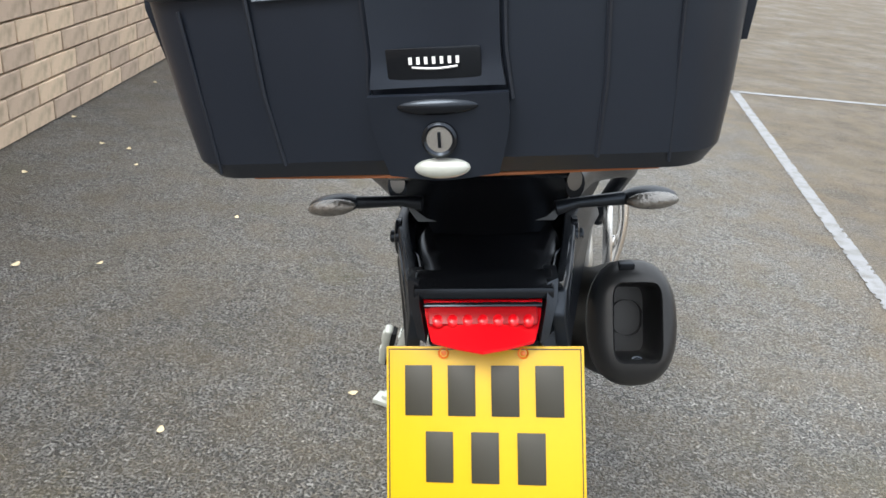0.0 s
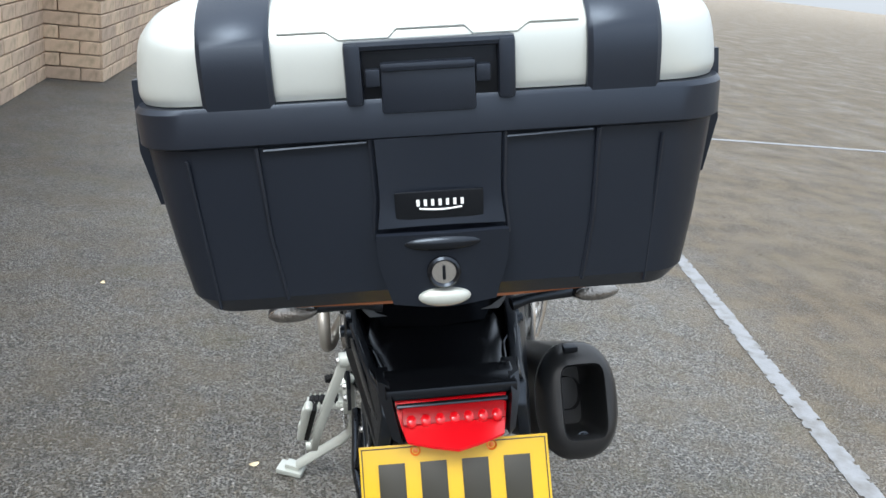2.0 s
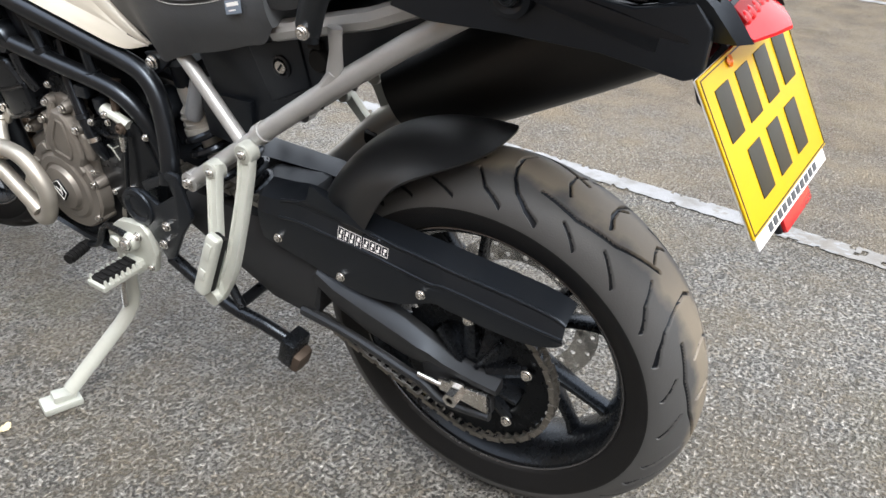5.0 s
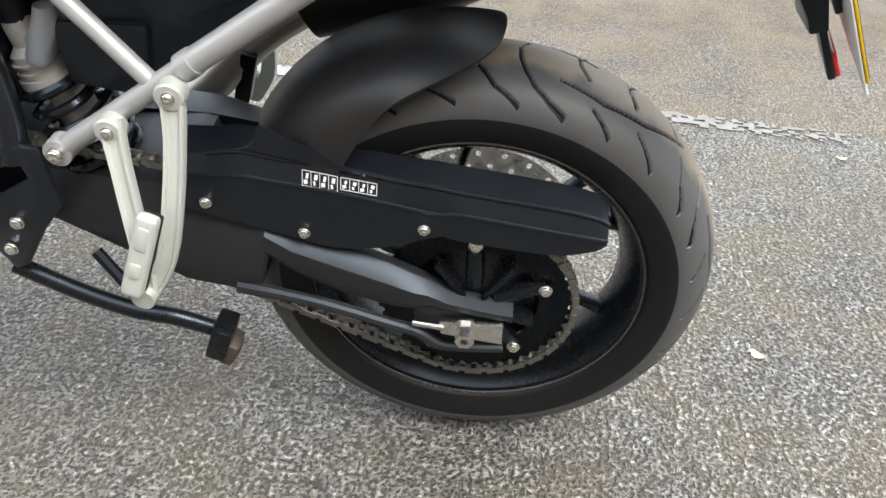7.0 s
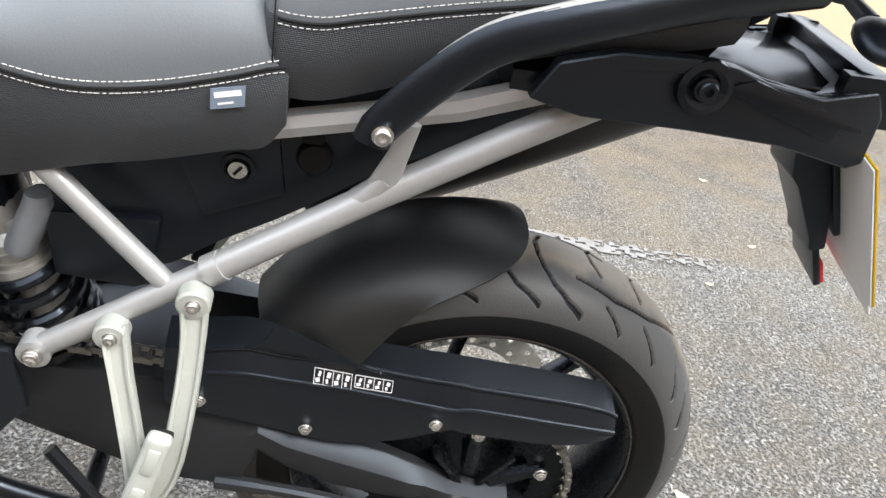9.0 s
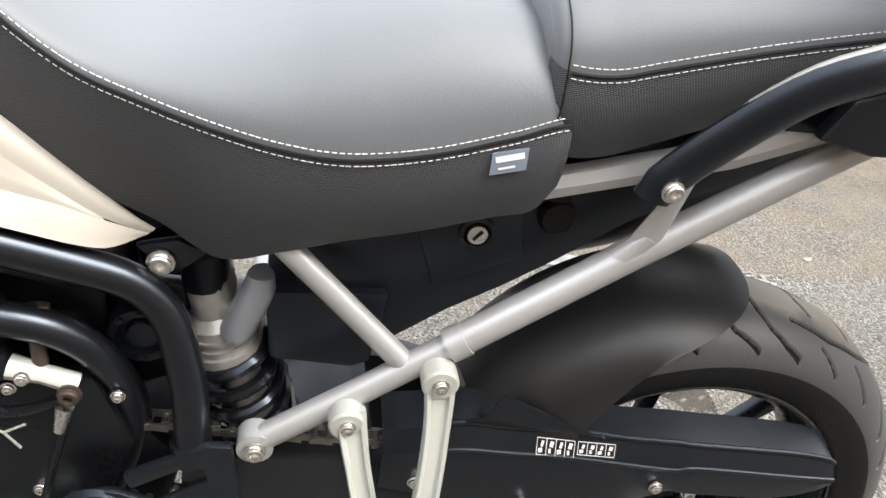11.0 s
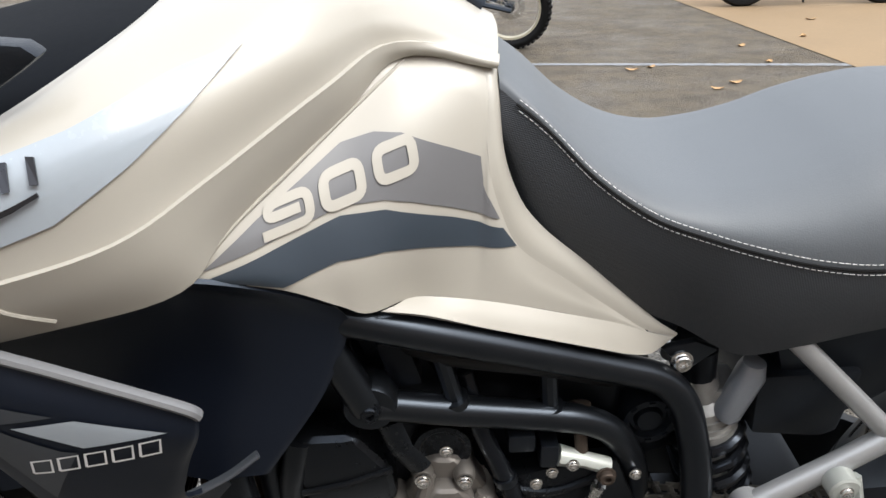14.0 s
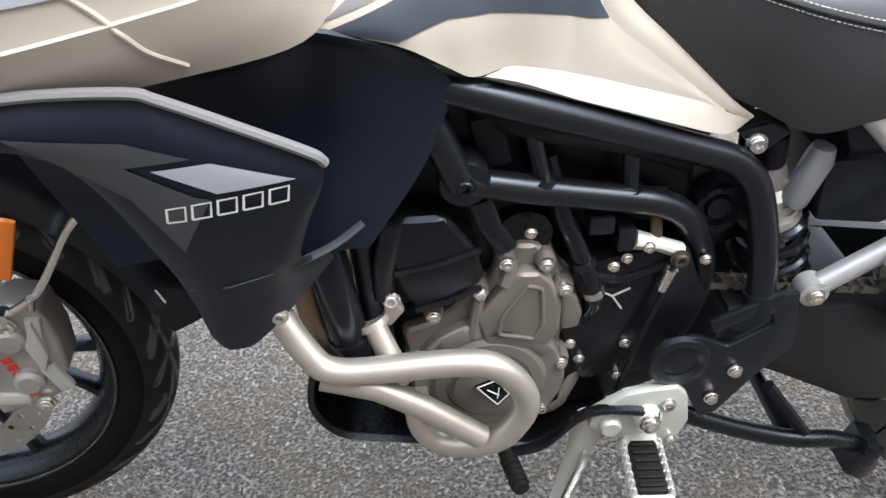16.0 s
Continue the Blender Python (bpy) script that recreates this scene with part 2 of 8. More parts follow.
def ground_material():
    """Damp chip-seal tarmac: pale and dark chips in a dark binder, shade painted into its pits, brown silt, damp
    patches; the yard beyond is browner.
    """
    m = bpy.data.materials.new("tarmac")
    m.use_nodes = True
    n, l = m.node_tree.nodes, m.node_tree.links
    b = n["Principled BSDF"]
    co = n.new("ShaderNodeTexCoord")

    def tex(kind, scale, **more):
        t = n.new(kind)
        t.inputs["Scale"].default_value = scale
        l.new(co.outputs["Object"], t.inputs["Vector"])
        for k, v in more.items():
            t.inputs[k].default_value = v
        return t

    def ramp(src, a, bb, lo=0.0, hi=1.0):
        r = n.new("ShaderNodeMapRange")
        r.inputs[1].default_value, r.inputs[2].default_value, r.inputs[3].default_value, r.inputs[4].default_value = a, bb, lo, hi
        l.new(src, r.inputs[0])
        return r.outputs[0]

    def mix(fac, a, c, mode="MIX"):
        x = n.new("ShaderNodeMix")
        x.data_type, x.blend_type = "RGBA", mode
        for sock, v in ((0, fac), (6, a), (7, c)):
            if isinstance(v, (tuple, float)):
                x.inputs[sock].default_value = v
            else:
                l.new(v, x.inputs[sock])
        return x.outputs[2]

    warp = tex("ShaderNodeTexNoise", 150, Detail=3.0)
    bend = n.new("ShaderNodeVectorMath")
    bend.operation = "MULTIPLY_ADD"
    l.new(warp.outputs["Color"], bend.inputs[0])
    bend.inputs[1].default_value = (0.011, 0.011, 0.0)
    l.new(co.outputs["Object"], bend.inputs[2])
    chips = tex("ShaderNodeTexVoronoi", 82)
    chips.inputs["Randomness"].default_value = 1.0
    l.new(bend.outputs[0], chips.inputs["Vector"])
    tone = n.new("ShaderNodeSeparateColor")
    l.new(chips.outputs["Color"], tone.inputs[0])
    fines = tex("ShaderNodeTexNoise", 420, Detail=3.0)
    stone = mix(tone.outputs[0], (0.21, 0.206, 0.196, 1), (0.47, 0.455, 0.425, 1))
    stone = mix(ramp(tone.outputs[2], 0.9, 0.97, 0, 0.6), stone, (0.5, 0.49, 0.46, 1))
    stone = mix(ramp(tone.outputs[1], 0.6, 0.95, 0, 0.5), stone, (0.25, 0.205, 0.14, 1))
    stone = mix(ramp(fines.outputs[0], 0.35, 0.7, 0.75, 1.05), (0.03, 0.03, 0.03, 1), stone)
    # low pits are darkened: shade between the chips put into the colour
    pits = tex("ShaderNodeTexNoise", 125, Detail=3.0, Roughness=0.55)
    pit_shade = ramp(pits.outputs[0], 0.495, 0.425, 0.0, 0.95)
    sunk = ramp(tone.outputs[2], 0.0, 0.16, 0.9, 0.0)
    lost = n.new("ShaderNodeMath")
    lost.operation = "MAXIMUM"
    l.new(pit_shade, lost.inputs[0])
    l.new(sunk, lost.inputs[1])
    col = mix(lost.outputs[0], stone, (0.045, 0.044, 0.042, 1))
    big = tex("ShaderNodeTexNoise", 0.9, Detail=6.0)
    mid = tex("ShaderNodeTexNoise", 5.0, Detail=6.0)
    col = mix(ramp(big.outputs[0], 0.35, 0.7, 0.75, 1.15), (0, 0, 0, 1), col)
    silt = ramp(mid.outputs[0], 0.4, 0.7, 0.05, 0.55)
    col = mix(silt, col, (0.2, 0.165, 0.11, 1))
    moss = tex("ShaderNodeTexNoise", 2.3, Detail=7.0)
    col = mix(ramp(moss.outputs[0], 0.58, 0.72, 0.0, 0.4), col, (0.17, 0.15, 0.075, 1))
    sep = n.new("ShaderNodeSeparateXYZ")
    l.new(co.outputs["Object"], sep.inputs[0])
    # darker towards the wall: its shade put into the colour, with damp
    by_wall = n.new("ShaderNodeMath")
    by_wall.operation = "MULTIPLY_ADD"
    l.new(mid.outputs[0], by_wall.inputs[0])
    by_wall.inputs[1].default_value = 0.9
    l.new(sep.outputs[0], by_wall.inputs[2])
    dusky = ramp(by_wall.outputs[0], -0.4, 0.7, 0.85, 1.0)
    col = mix(dusky, (0, 0, 0, 1), col)
    # brown worn yard beyond the bay
    edge = n.new("ShaderNodeMath")
    edge.operation = "MULTIPLY_ADD"
    l.new(mid.outputs[0], edge.inputs[0])
    edge.inputs[1].default_value = 1.2
    l.new(sep.outputs[0], edge.inputs[2])
    yard = ramp(edge.outputs[0], 2.1, 3.2, 0.0, 0.9)
    # silt lies thinly from the bay line on
    side = n.new("ShaderNodeMath")
    side.operation = "MULTIPLY_ADD"
    l.new(sep.outputs[1], side.inputs[0])
    side.inputs[1].default_value = -0.155
    l.new(sep.outputs[0], side.inputs[2])
    rag = n.new("ShaderNodeMath")
    rag.operation = "MULTIPLY_ADD"
    l.new(mid.outputs[0], rag.inputs[0])
    rag.inputs[1].default_value = 0.14
    l.new(side.outputs[0], rag.inputs[2])
    thin = ramp(rag.outputs[0], 1.585, 1.66, 0.0, 0.5)
    far = n.new("ShaderNodeMath")
    far.operation = "MULTIPLY_ADD"
    l.new(mid.outputs[0], far.inputs[0])
    far.inputs[1].default_value = 1.5
    l.new(sep.outputs[1], far.inputs[2])
    yard2 = ramp(far.outputs[0], 9.2, 10.0, 0.0, 0.85)
    mx = n.new("ShaderNodeMath")
    mx.operation = "MAXIMUM"
    both = n.new("ShaderNodeMath")
    both.operation = "MAXIMUM"
    l.new(yard, both.inputs[0])
    l.new(thin, both.inputs[1])
    l.new(both.outputs[0], mx.inputs[0])
    l.new(yard2, mx.inputs[1])
    brown = mix(ramp(mid.outputs[0], 0.35, 0.65), (0.175, 0.132, 0.087, 1), (0.31, 0.25, 0.172, 1))
    brown = mix(0.4, brown, col)
    col = mix(mx.outputs[0], col, brown)
    l.new(col, b.inputs["Base Color"])
    damp = tex("ShaderNodeTexNoise", 1.6, Detail=5.0)
    l.new(ramp(damp.outputs[0], 0.35, 0.65, 0.36, 0.7), b.inputs["Roughness"])
    l.new(ramp(mx.outputs[0], 0.0, 0.85, 0.45, 0.12), b.inputs["Specular IOR Level"])
    top = n.new("ShaderNodeMath")
    top.operation = "MULTIPLY"
    l.new(ramp(pits.outputs[0], 0.36, 0.6), top.inputs[0])
    l.new(ramp(tone.outputs[2], 0.0, 0.7, 0.55, 1.0), top.inputs[1])
    bp = n.new("ShaderNodeBump")
    bp.inputs["Strength"].default_value, bp.inputs["Distance"].default_value = 1.0, 0.018
    l.new(top.outputs[0], bp.inputs["Height"])
    bp2 = n.new("ShaderNodeBump")
    bp2.inputs["Strength"].default_value, bp2.inputs["Distance"].default_value = 0.25, 0.01
    l.new(mid.outputs[0], bp2.inputs["Height"])
    l.new(bp.outputs[0], bp2.inputs["Normal"])
    l.new(bp2.outputs[0], b.inputs["Normal"])
    return m


M_GROUND = ground_material()
M_LINE = material("worn_white_road_paint", (0.21, 0.215, 0.225), 0.7, vary=0.3, scale=90, bump=0.8, bump_scale=110, dust=(0.12, 0.115, 0.105), dust_amount=0.95)
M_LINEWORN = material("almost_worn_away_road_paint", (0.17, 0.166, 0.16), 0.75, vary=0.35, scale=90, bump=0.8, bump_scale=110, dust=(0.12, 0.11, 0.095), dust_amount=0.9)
M_CONCRETE = material("buff_concrete", (0.25, 0.178, 0.105), 0.8, spec=0.2, vary=0.25, scale=6, bump=0.3, bump_scale=60)
M_MORTAR = material("mortar", (0.3, 0.255, 0.2), 0.9, vary=0.2, scale=20, bump=0.4)
M_LEAF = material("dry_leaf", (0.42, 0.26, 0.12), 0.7, vary=0.3)
M_PALELEAF = material("pale_leaf", (0.6, 0.5, 0.32), 0.7, vary=0.3)


def brick_material():
    m = material("weathered_buff_brick", (0.52, 0.425, 0.33), 0.85, vary=0.25, scale=30, bump=0.5, bump_scale=120, dust=(0.2, 0.19, 0.13), dust_amount=0.6)
    n, l = m.node_tree.nodes, m.node_tree.links
    b = n["Principled BSDF"]
    info = n.new("ShaderNodeObjectInfo")
    r = n.new("ShaderNodeValToRGB")
    r.color_ramp.elements[0].color = (0.82, 0.76, 0.74, 1)
    r.color_ramp.elements[1].color = (1.18, 1.1, 1.0, 1)
    l.new(info.outputs["Random"], r.inputs[0])
    x = n.new("ShaderNodeMix")
    x.data_type, x.blend_type = "RGBA", "MULTIPLY"
    x.inputs[0].default_value = 1.0
    l.new(b.inputs["Base Color"].links[0].from_socket, x.inputs[6])
    l.new(r.outputs[0], x.inputs[7])
    l.new(x.outputs[2], b.inputs["Base Color"])
    return m


M_BRICK = brick_material()


# ---- mesh helpers ----
def V(*p):
    return Vector(p)


def middle(y):
    """How far the machine's middle plane lies to the right of the drawing's at y."""
    t = min(1.0, max(0.0, (y + 0.1) / 0.2))
    return (0.03 + 0.02 * y) * t * t * (3 - 2 * t)


DRAWN = set()


def part(name, bm, mat, parent=None, label="", at=None, crease=38, shift=True):
    """One mesh object out of bm, under parent. Parts drawn in the machine's own axes are widened to the right by middle()."""
    if parent in DRAWN and at is None and shift:
        for v in bm.verts:
            v.co.x += middle(v.co.y) * min(2.0, max(0.0, 1 + v.co.x / 0.045))
    bmesh.ops.recalc_face_normals(bm, faces=bm.faces[:])
    lim = radians(crease)
    for f in bm.faces:
        f.smooth = True
    for e in bm.edges:
        if len(e.link_faces) == 2:
            e.smooth = e.calc_face_angle(0.0) < lim
    me = bpy.data.meshes.new(name)
    bm.to_mesh(me)
    bm.free()
    for m in mat if isinstance(mat, (list, tuple)) else (mat,):
        me.materials.append(m)
    ob = new(name, me)
    if parent:
        ob.parent = parent
    if at is not None:
        ob.matrix_basis = at if isinstance(at, Matrix) else Matrix.Translation(at)
    if label:
        tagged(ob, label)
    if parent in DRAWN and at is None:
        DRAWN.add(ob)
    return ob


def again(ob, at, parent=None):
    """A further piece on the same mesh."""
    o = new(ob.name.split(".")[0], ob.data)
    o.parent = parent or ob.parent
    o.matrix_basis = at if isinstance(at, Matrix) else Matrix.Translation(at)
    return o


def curve(pts, n):
    """Points of a smooth curve through pts, n of them."""
    p = [Vector(q) for q in pts]
    if len(p) == 2:
        return [p[0].lerp(p[1], i / (n - 1)) for i in range(n)]
    ext = [2 * p[0] - p[1]] + p + [2 * p[-1] - p[-2]]
    out = []
    for i in range(n):
        s = i / (n - 1) * (len(p) - 1)
        k = min(int(s), len(p) - 2)
        u = s - k
        a, b, c, d = ext[k : k + 4]
        out.append(0.5 * (2 * b + (c - a) * u + (2 * a - 5 * b + 4 * c - d) * u * u + (3 * b - a - 3 * c + d) * u**3))
    return out


def rounded(pts, r, n=5):
    """A polyline whose bends are rounded with radius about r."""
    p = [Vector(q) for q in pts]
    out = [p[0]]
    for a, b, c in zip(p, p[1:], p[2:]):
        ra, rc = min(r, (a - b).length * 0.48), min(r, (c - b).length * 0.48)
        s, e = b + (a - b).normalized() * ra, b + (c - b).normalized() * rc
        out += [(s * (1 - u) ** 2 + b * 2 * u * (1 - u) + e * u * u) for u in [i / n for i in range(n + 1)]]
    return out + [p[-1]]


def loft(bm, rings, cap=True, closed=True):
    vs = [[bm.verts.new(q) for q in ring] for ring in rings]
    for a, b in zip(vs, vs[1:]):
        m = len(a)
        for i in range(m if closed else m - 1):
            j = (i + 1) % m
            bm.faces.new((a[i], a[j], b[j], b[i]))
    if cap:
        bm.faces.new(vs[0][::-1])
        bm.faces.new(vs[-1])
    return bm


def tube(pts, r, sides=12, bm=None, flat=1.0, up=None, cap=True):
    """A round (or flattened) bar along pts; r: one radius or one for each point."""
    bm = bm or bmesh.new()
    p = [Vector(q) for q in pts]
    rr = r if isinstance(r, (list, tuple)) else [r] * len(p)
    rings, side = [], None
    for i, q in enumerate(p):
        d = (p[min(i + 1, len(p) - 1)] - p[max(i - 1, 0)]).normalized()
        if side is None:
            ref = Vector(up) if up else (V(0, 0, 1) if abs(d.z) < 0.9 else V(1, 0, 0))
            side = d.cross(ref).normalized()
        side = (side - d * side.dot(d)).normalized()
        top = side.cross(d).normalized()
        rings.append([q + rr[i] * (math.cos(a) * side + flat * math.sin(a) * top) for a in [2 * math.pi * k / sides for k in range(sides)]])
    return loft(bm, rings, cap)


def lathe(profile, n=32, bm=None, axis="x", closed=False, centre=(0, 0, 0)):
    """profile: (along, radius) turned about the axis."""
    bm = bm or bmesh.new()
    c = Vector(centre)
    rings = []
    for k in range(n):
        a = 2 * math.pi * k / n
        ca, sa = math.cos(a), math.sin(a)
        rings.append([bm.verts.new(c + (V(h, r * ca, r * sa) if axis == "x" else V(r * ca, h, r * sa) if axis == "y" else V(r * ca, r * sa, h))) for h, r in profile])
    m = len(profile)
    for k in range(n):
        a, b = rings[k], rings[(k + 1) % n]
        for i in range(m if closed else m - 1):
            j = (i + 1) % m
            bm.faces.new((a[i], a[j], b[j], b[i]))
    bmesh.ops.remove_doubles(bm, verts=bm.verts[:], dist=1e-6)
    return bm


def bevelled(bm, width, seg=2, angle=25):
    lim = radians(angle)
    es = [e for e in bm.edges if len(e.link_faces) == 2 and e.calc_face_angle(0) > lim]
    if es:
        bmesh.ops.bevel(bm, geom=es, offset=width, segments=seg, profile=0.6, affect="EDGES", clamp_overlap=True)
    return bm


def slab(outline, x0, x1, bevel=0.003, bm=None, seg=2):
    """An outline in (y, z) with thickness from x0 to x1 and rounded edges."""
    own = bmesh.new()
    a = [own.verts.new((x0, y, z)) for y, z in outline]
    b = [own.verts.new((x1, y, z)) for y, z in outline]
    own.faces.new(a)
    own.faces.new(b[::-1])
    for i in range(len(a)):
        j = (i + 1) % len(a)
        own.faces.new((a[i], b[i], b[j], a[j]))
    bmesh.ops.recalc_face_normals(own, faces=own.faces[:])
    if bevel:
        bevelled(own, bevel, seg)
    return join(bm, own) if bm else own


def join(bm, other):
    me = bpy.data.meshes.new("tmp")
    other.to_mesh(me)
    other.free()
    bm.from_mesh(me)
    bpy.data.meshes.remove(me)
    return bm


def block(c, s, bevel=0.003, bm=None, turn=None, seg=2):
    own = bmesh.new()
    bmesh.ops.create_cube(own, size=1)
    for v in own.verts:
        v.co = V(v.co.x * s[0], v.co.y * s[1], v.co.z * s[2])
    if bevel:
        bevelled(own, bevel, seg)
    own.transform(Matrix.Translation(c) @ (turn or Matrix.Identity(4)))
    return join(bm, own) if bm else own


def skin(rows, n=22, m=None, thick=0.004, bm=None, sharp=False):
    """A curved sheet through rows of points, with thickness."""
    m = m or (len(rows) - 1) * 5 + 1
    r = [curve(row, n) for row in rows]
    if sharp:
        m = len(rows)
        cols = [[row[i] for row in r] for i in range(n)]
    else:
        cols = [curve([row[i] for row in r], m) for i in range(n)]
    own = bmesh.new()
    g = [[own.verts.new(cols[i][j]) for i in range(n)] for j in range(m)]
    for j in range(m - 1):
        for i in range(n - 1):
            own.faces.new((g[j][i], g[j][i + 1], g[j + 1][i + 1], g[j + 1][i]))
    bmesh.ops.recalc_face_normals(own, faces=own.faces[:])
    if thick:
        bmesh.ops.solidify(own, geom=own.faces[:], thickness=thick)
    return join(bm, own) if bm else own


def mirrored(bm):
    geo = bmesh.ops.duplicate(bm, geom=bm.verts[:] + bm.edges[:] + bm.faces[:])["geom"]
    for g in geo:
        if isinstance(g, bmesh.types.BMVert):
            g.co.x = -g.co.x
    return bm


def flat_outline(outline, cuts=3):
    """A flat cut-out in (y, z), finely divided, to be laid on a curved sheet."""
    bm = bmesh.new()
    bm.faces.new([bm.verts.new((0, y, z)) for y, z in outline])
    for _ in range(cuts):
        bmesh.ops.triangulate(bm, faces=bm.faces[:])
        bmesh.ops.subdivide_edges(bm, edges=bm.edges[:], cuts=1, use_grid_fill=True)
    bmesh.ops.triangulate(bm, faces=bm.faces[:])
    return bm


def stroke(pts, width, n=None, bm=None):
    """A flat line of that width in (y, z)."""
    bm = bm or bmesh.new()
    p = [V(0, *q) for q in pts]
    left, right = [], []
    for i, q in enumerate(p):
        d = (p[min(i + 1, len(p) - 1)] - p[max(i - 1, 0)]).normalized()
        s = V(0, -d.z, d.y) * width / 2
        left.append(bm.verts.new(q + s))
        right.append(bm.verts.new(q - s))
    for i in range(len(p) - 1):
        bm.faces.new((left[i], left[i + 1], right[i + 1], right[i]))
    return bm


def laid(bm, tree, lift=0.0012, start=-1.0, thick=0.0):
    """Lays a flat cut-out on a sheet, seen from the left side."""
    facing = {}
    for v in bm.verts:
        hit, normal, _, _ = tree.ray_cast(V(start, v.co.y, v.co.z), V(1, 0, 0))
        if hit is None:
            hit, normal, _, _ = tree.find_nearest(V(-0.15, v.co.y, v.co.z))
        if normal.x > 0:
            normal = -normal
        v.co = hit + normal * lift
        facing[v] = normal.copy()
    if thick:
        flat, rim_edges = bm.faces[:], [e for e in bm.edges if len(e.link_faces) == 1]
        raised = {v: bm.verts.new(v.co + facing[v] * thick) for v in list(facing)}
        for f in flat:
            bm.faces.new([raised[v] for v in f.verts])
        for e in rim_edges:
            a, b = e.verts
            bm.faces.new((a, b, raised[b], raised[a]))
    return bm


def tree_of(ob):
    me = ob.data
    return BVHTree.FromPolygons([v.co.copy() for v in me.vertices], [tuple(p.vertices) for p in me.polygons])


def aim(p, d):
    """A pose at p whose x axis points along d."""
    return Matrix.Translation(p) @ Vector(d).to_track_quat("X", "Z").to_matrix().to_4x4()


def bolt_mesh(r=0.006, h=0.006):
    bm = lathe([(0, 0.0), (0, r * 1.25), (h * 0.3, r * 1.25), (h * 0.35, r), (h * 0.85, r), (h, r * 0.85), (h, r * 0.5), (h * 0.45, r * 0.45), (h * 0.45, 0.0)], 12)
    return bm


BOLTS = {}


def bolt(p, parent, r=0.006, d=(-1, 0, 0), mat=None, h=None):
    mat = mat or M_CHROME
    key = (round(r, 4), mat.name)
    if key in BOLTS:
        o = new("bolt", BOLTS[key])
        o.parent, o.matrix_basis = parent, aim(p, d)
        return o
    o = part("bolt", bolt_mesh(r, h or r), mat, parent, at=aim(p, d))
    BOLTS[key] = o.data
    return o


# ---- setting ----
bm = bmesh.new()
bmesh.ops.create_grid(bm, x_segments=40, y_segments=40, size=400)
ground = tagged(part("ground", bm, M_GROUND), "damp grey chip-seal tarmac yard, browner and worn beyond the bay", "ground", kind="structure")


def line(name, a, b, w, label, worn=0.0):
    """A worn painted line on the tarmac with ragged edges."""
    rng = random.Random(len(name) + int(100 * a[0]))
    A, B_ = V(*a, 0), V(*b, 0)
    d = (B_ - A).normalized()
    s = V(-d.y, d.x, 0)
    n = int((B_ - A).length / 0.016)
    bm = bmesh.new()
    across = 7
    rows = []
    for i in range(n + 1):
        q = A.lerp(B_, i / n) + V(0, 0, 0.004)
        rows.append([bm.verts.new(q + s * (w * (k / across - 0.5) + rng.uniform(-0.004, 0.004)) + d * rng.uniform(-0.004, 0.004)) for k in range(across + 1)])
    for i, (r0, r1) in enumerate(zip(rows, rows[1:])):
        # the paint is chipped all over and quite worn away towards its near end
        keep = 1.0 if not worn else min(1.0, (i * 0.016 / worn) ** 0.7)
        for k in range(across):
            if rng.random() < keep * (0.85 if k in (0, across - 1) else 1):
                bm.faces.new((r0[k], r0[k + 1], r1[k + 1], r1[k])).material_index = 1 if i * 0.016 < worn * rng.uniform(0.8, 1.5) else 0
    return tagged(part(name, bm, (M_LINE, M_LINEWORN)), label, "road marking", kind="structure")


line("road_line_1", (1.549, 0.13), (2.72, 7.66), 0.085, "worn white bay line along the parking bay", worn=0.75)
line("road_line_2", (2.7, 7.66), (9.5, 8.0), 0.09, "worn white line across the head of the bays")
line("road_line_3", (8.0, 10.0), (4.2, -4.3), 0.09, "faded white line across the far yard")

bm = bmesh.new()
vs = [bm.verts.new(p) for p in ((4.3, -1.02, 0.006), (40, -1.9, 0.006), (40, -40, 0.006), (4, -40, 0.006), (4.2, -12, 0.006))]
bm.faces.new(vs)
tagged(part("apron", bm, M_CONCRETE), "buff worn concrete apron with scattered leaves", "ground", kind="structure")


def brick_wall(name, origin, along, courses, length, label, first=0.0):
    """A brick wall: a mortar core, and bricks in stretcher bond on its face; along: its direction on the ground."""
    o, d = V(*origin, 0), V(*along, 0).normalized()
    s = V(d.y, -d.x, 0)
    core = bmesh.new()
    h = courses * 0.12
    c = o + d * length / 2 - s * 0.115 + V(0, 0, h / 2)
    block(c, (length, 0.2, h), 0, core, Matrix(((d.x, -d.y, 0, 0), (d.y, d.x, 0, 0), (0, 0, 1, 0), (0, 0, 0, 1))))
    w = tagged(part(name, core, M_MORTAR), label, "wall", kind="structure")
    return w, o, d, s


WALLS = []
WALLS.append(brick_wall("wall_west", (-2.05, 2.9), (-0.032, 1), 18, 5.05, "weathered buff block wall along the parking bay") + (18, 5.05, 0.0, 5.05))
WALLS.append(brick_wall("wall_pier", (-2.24, 8.0), (1, 0.03), 18, 0.5, "short return of the buff block wall, green at its foot") + (18, 0.5, 0.0, 0.5))
WALLS.append(brick_wall("wall_north", (-1.74, 8.0), (0.03, 1), 18, 9.0, "buff block wall beyond the return, mossy at its foot") + (18, 9.0, 0.0, 5.0))
# unseen stretch, added to block sky and darken what the motorcycle reflects
WALLS.append(brick_wall("wall_south_west", (-1.773, -5.75), (-0.032, 1), 18, 8.65, "unseen near stretch of the buff block wall, added to dim reflections") + (18, 8.65, 0.0, 8.65))


# ---- the motorcycle ----
bike = tagged(new("motorcycle"), "white and black adventure motorcycle leaning on its side stand", "motorcycle")
bike.matrix_basis = BIKE
DRAWN.add(bike)


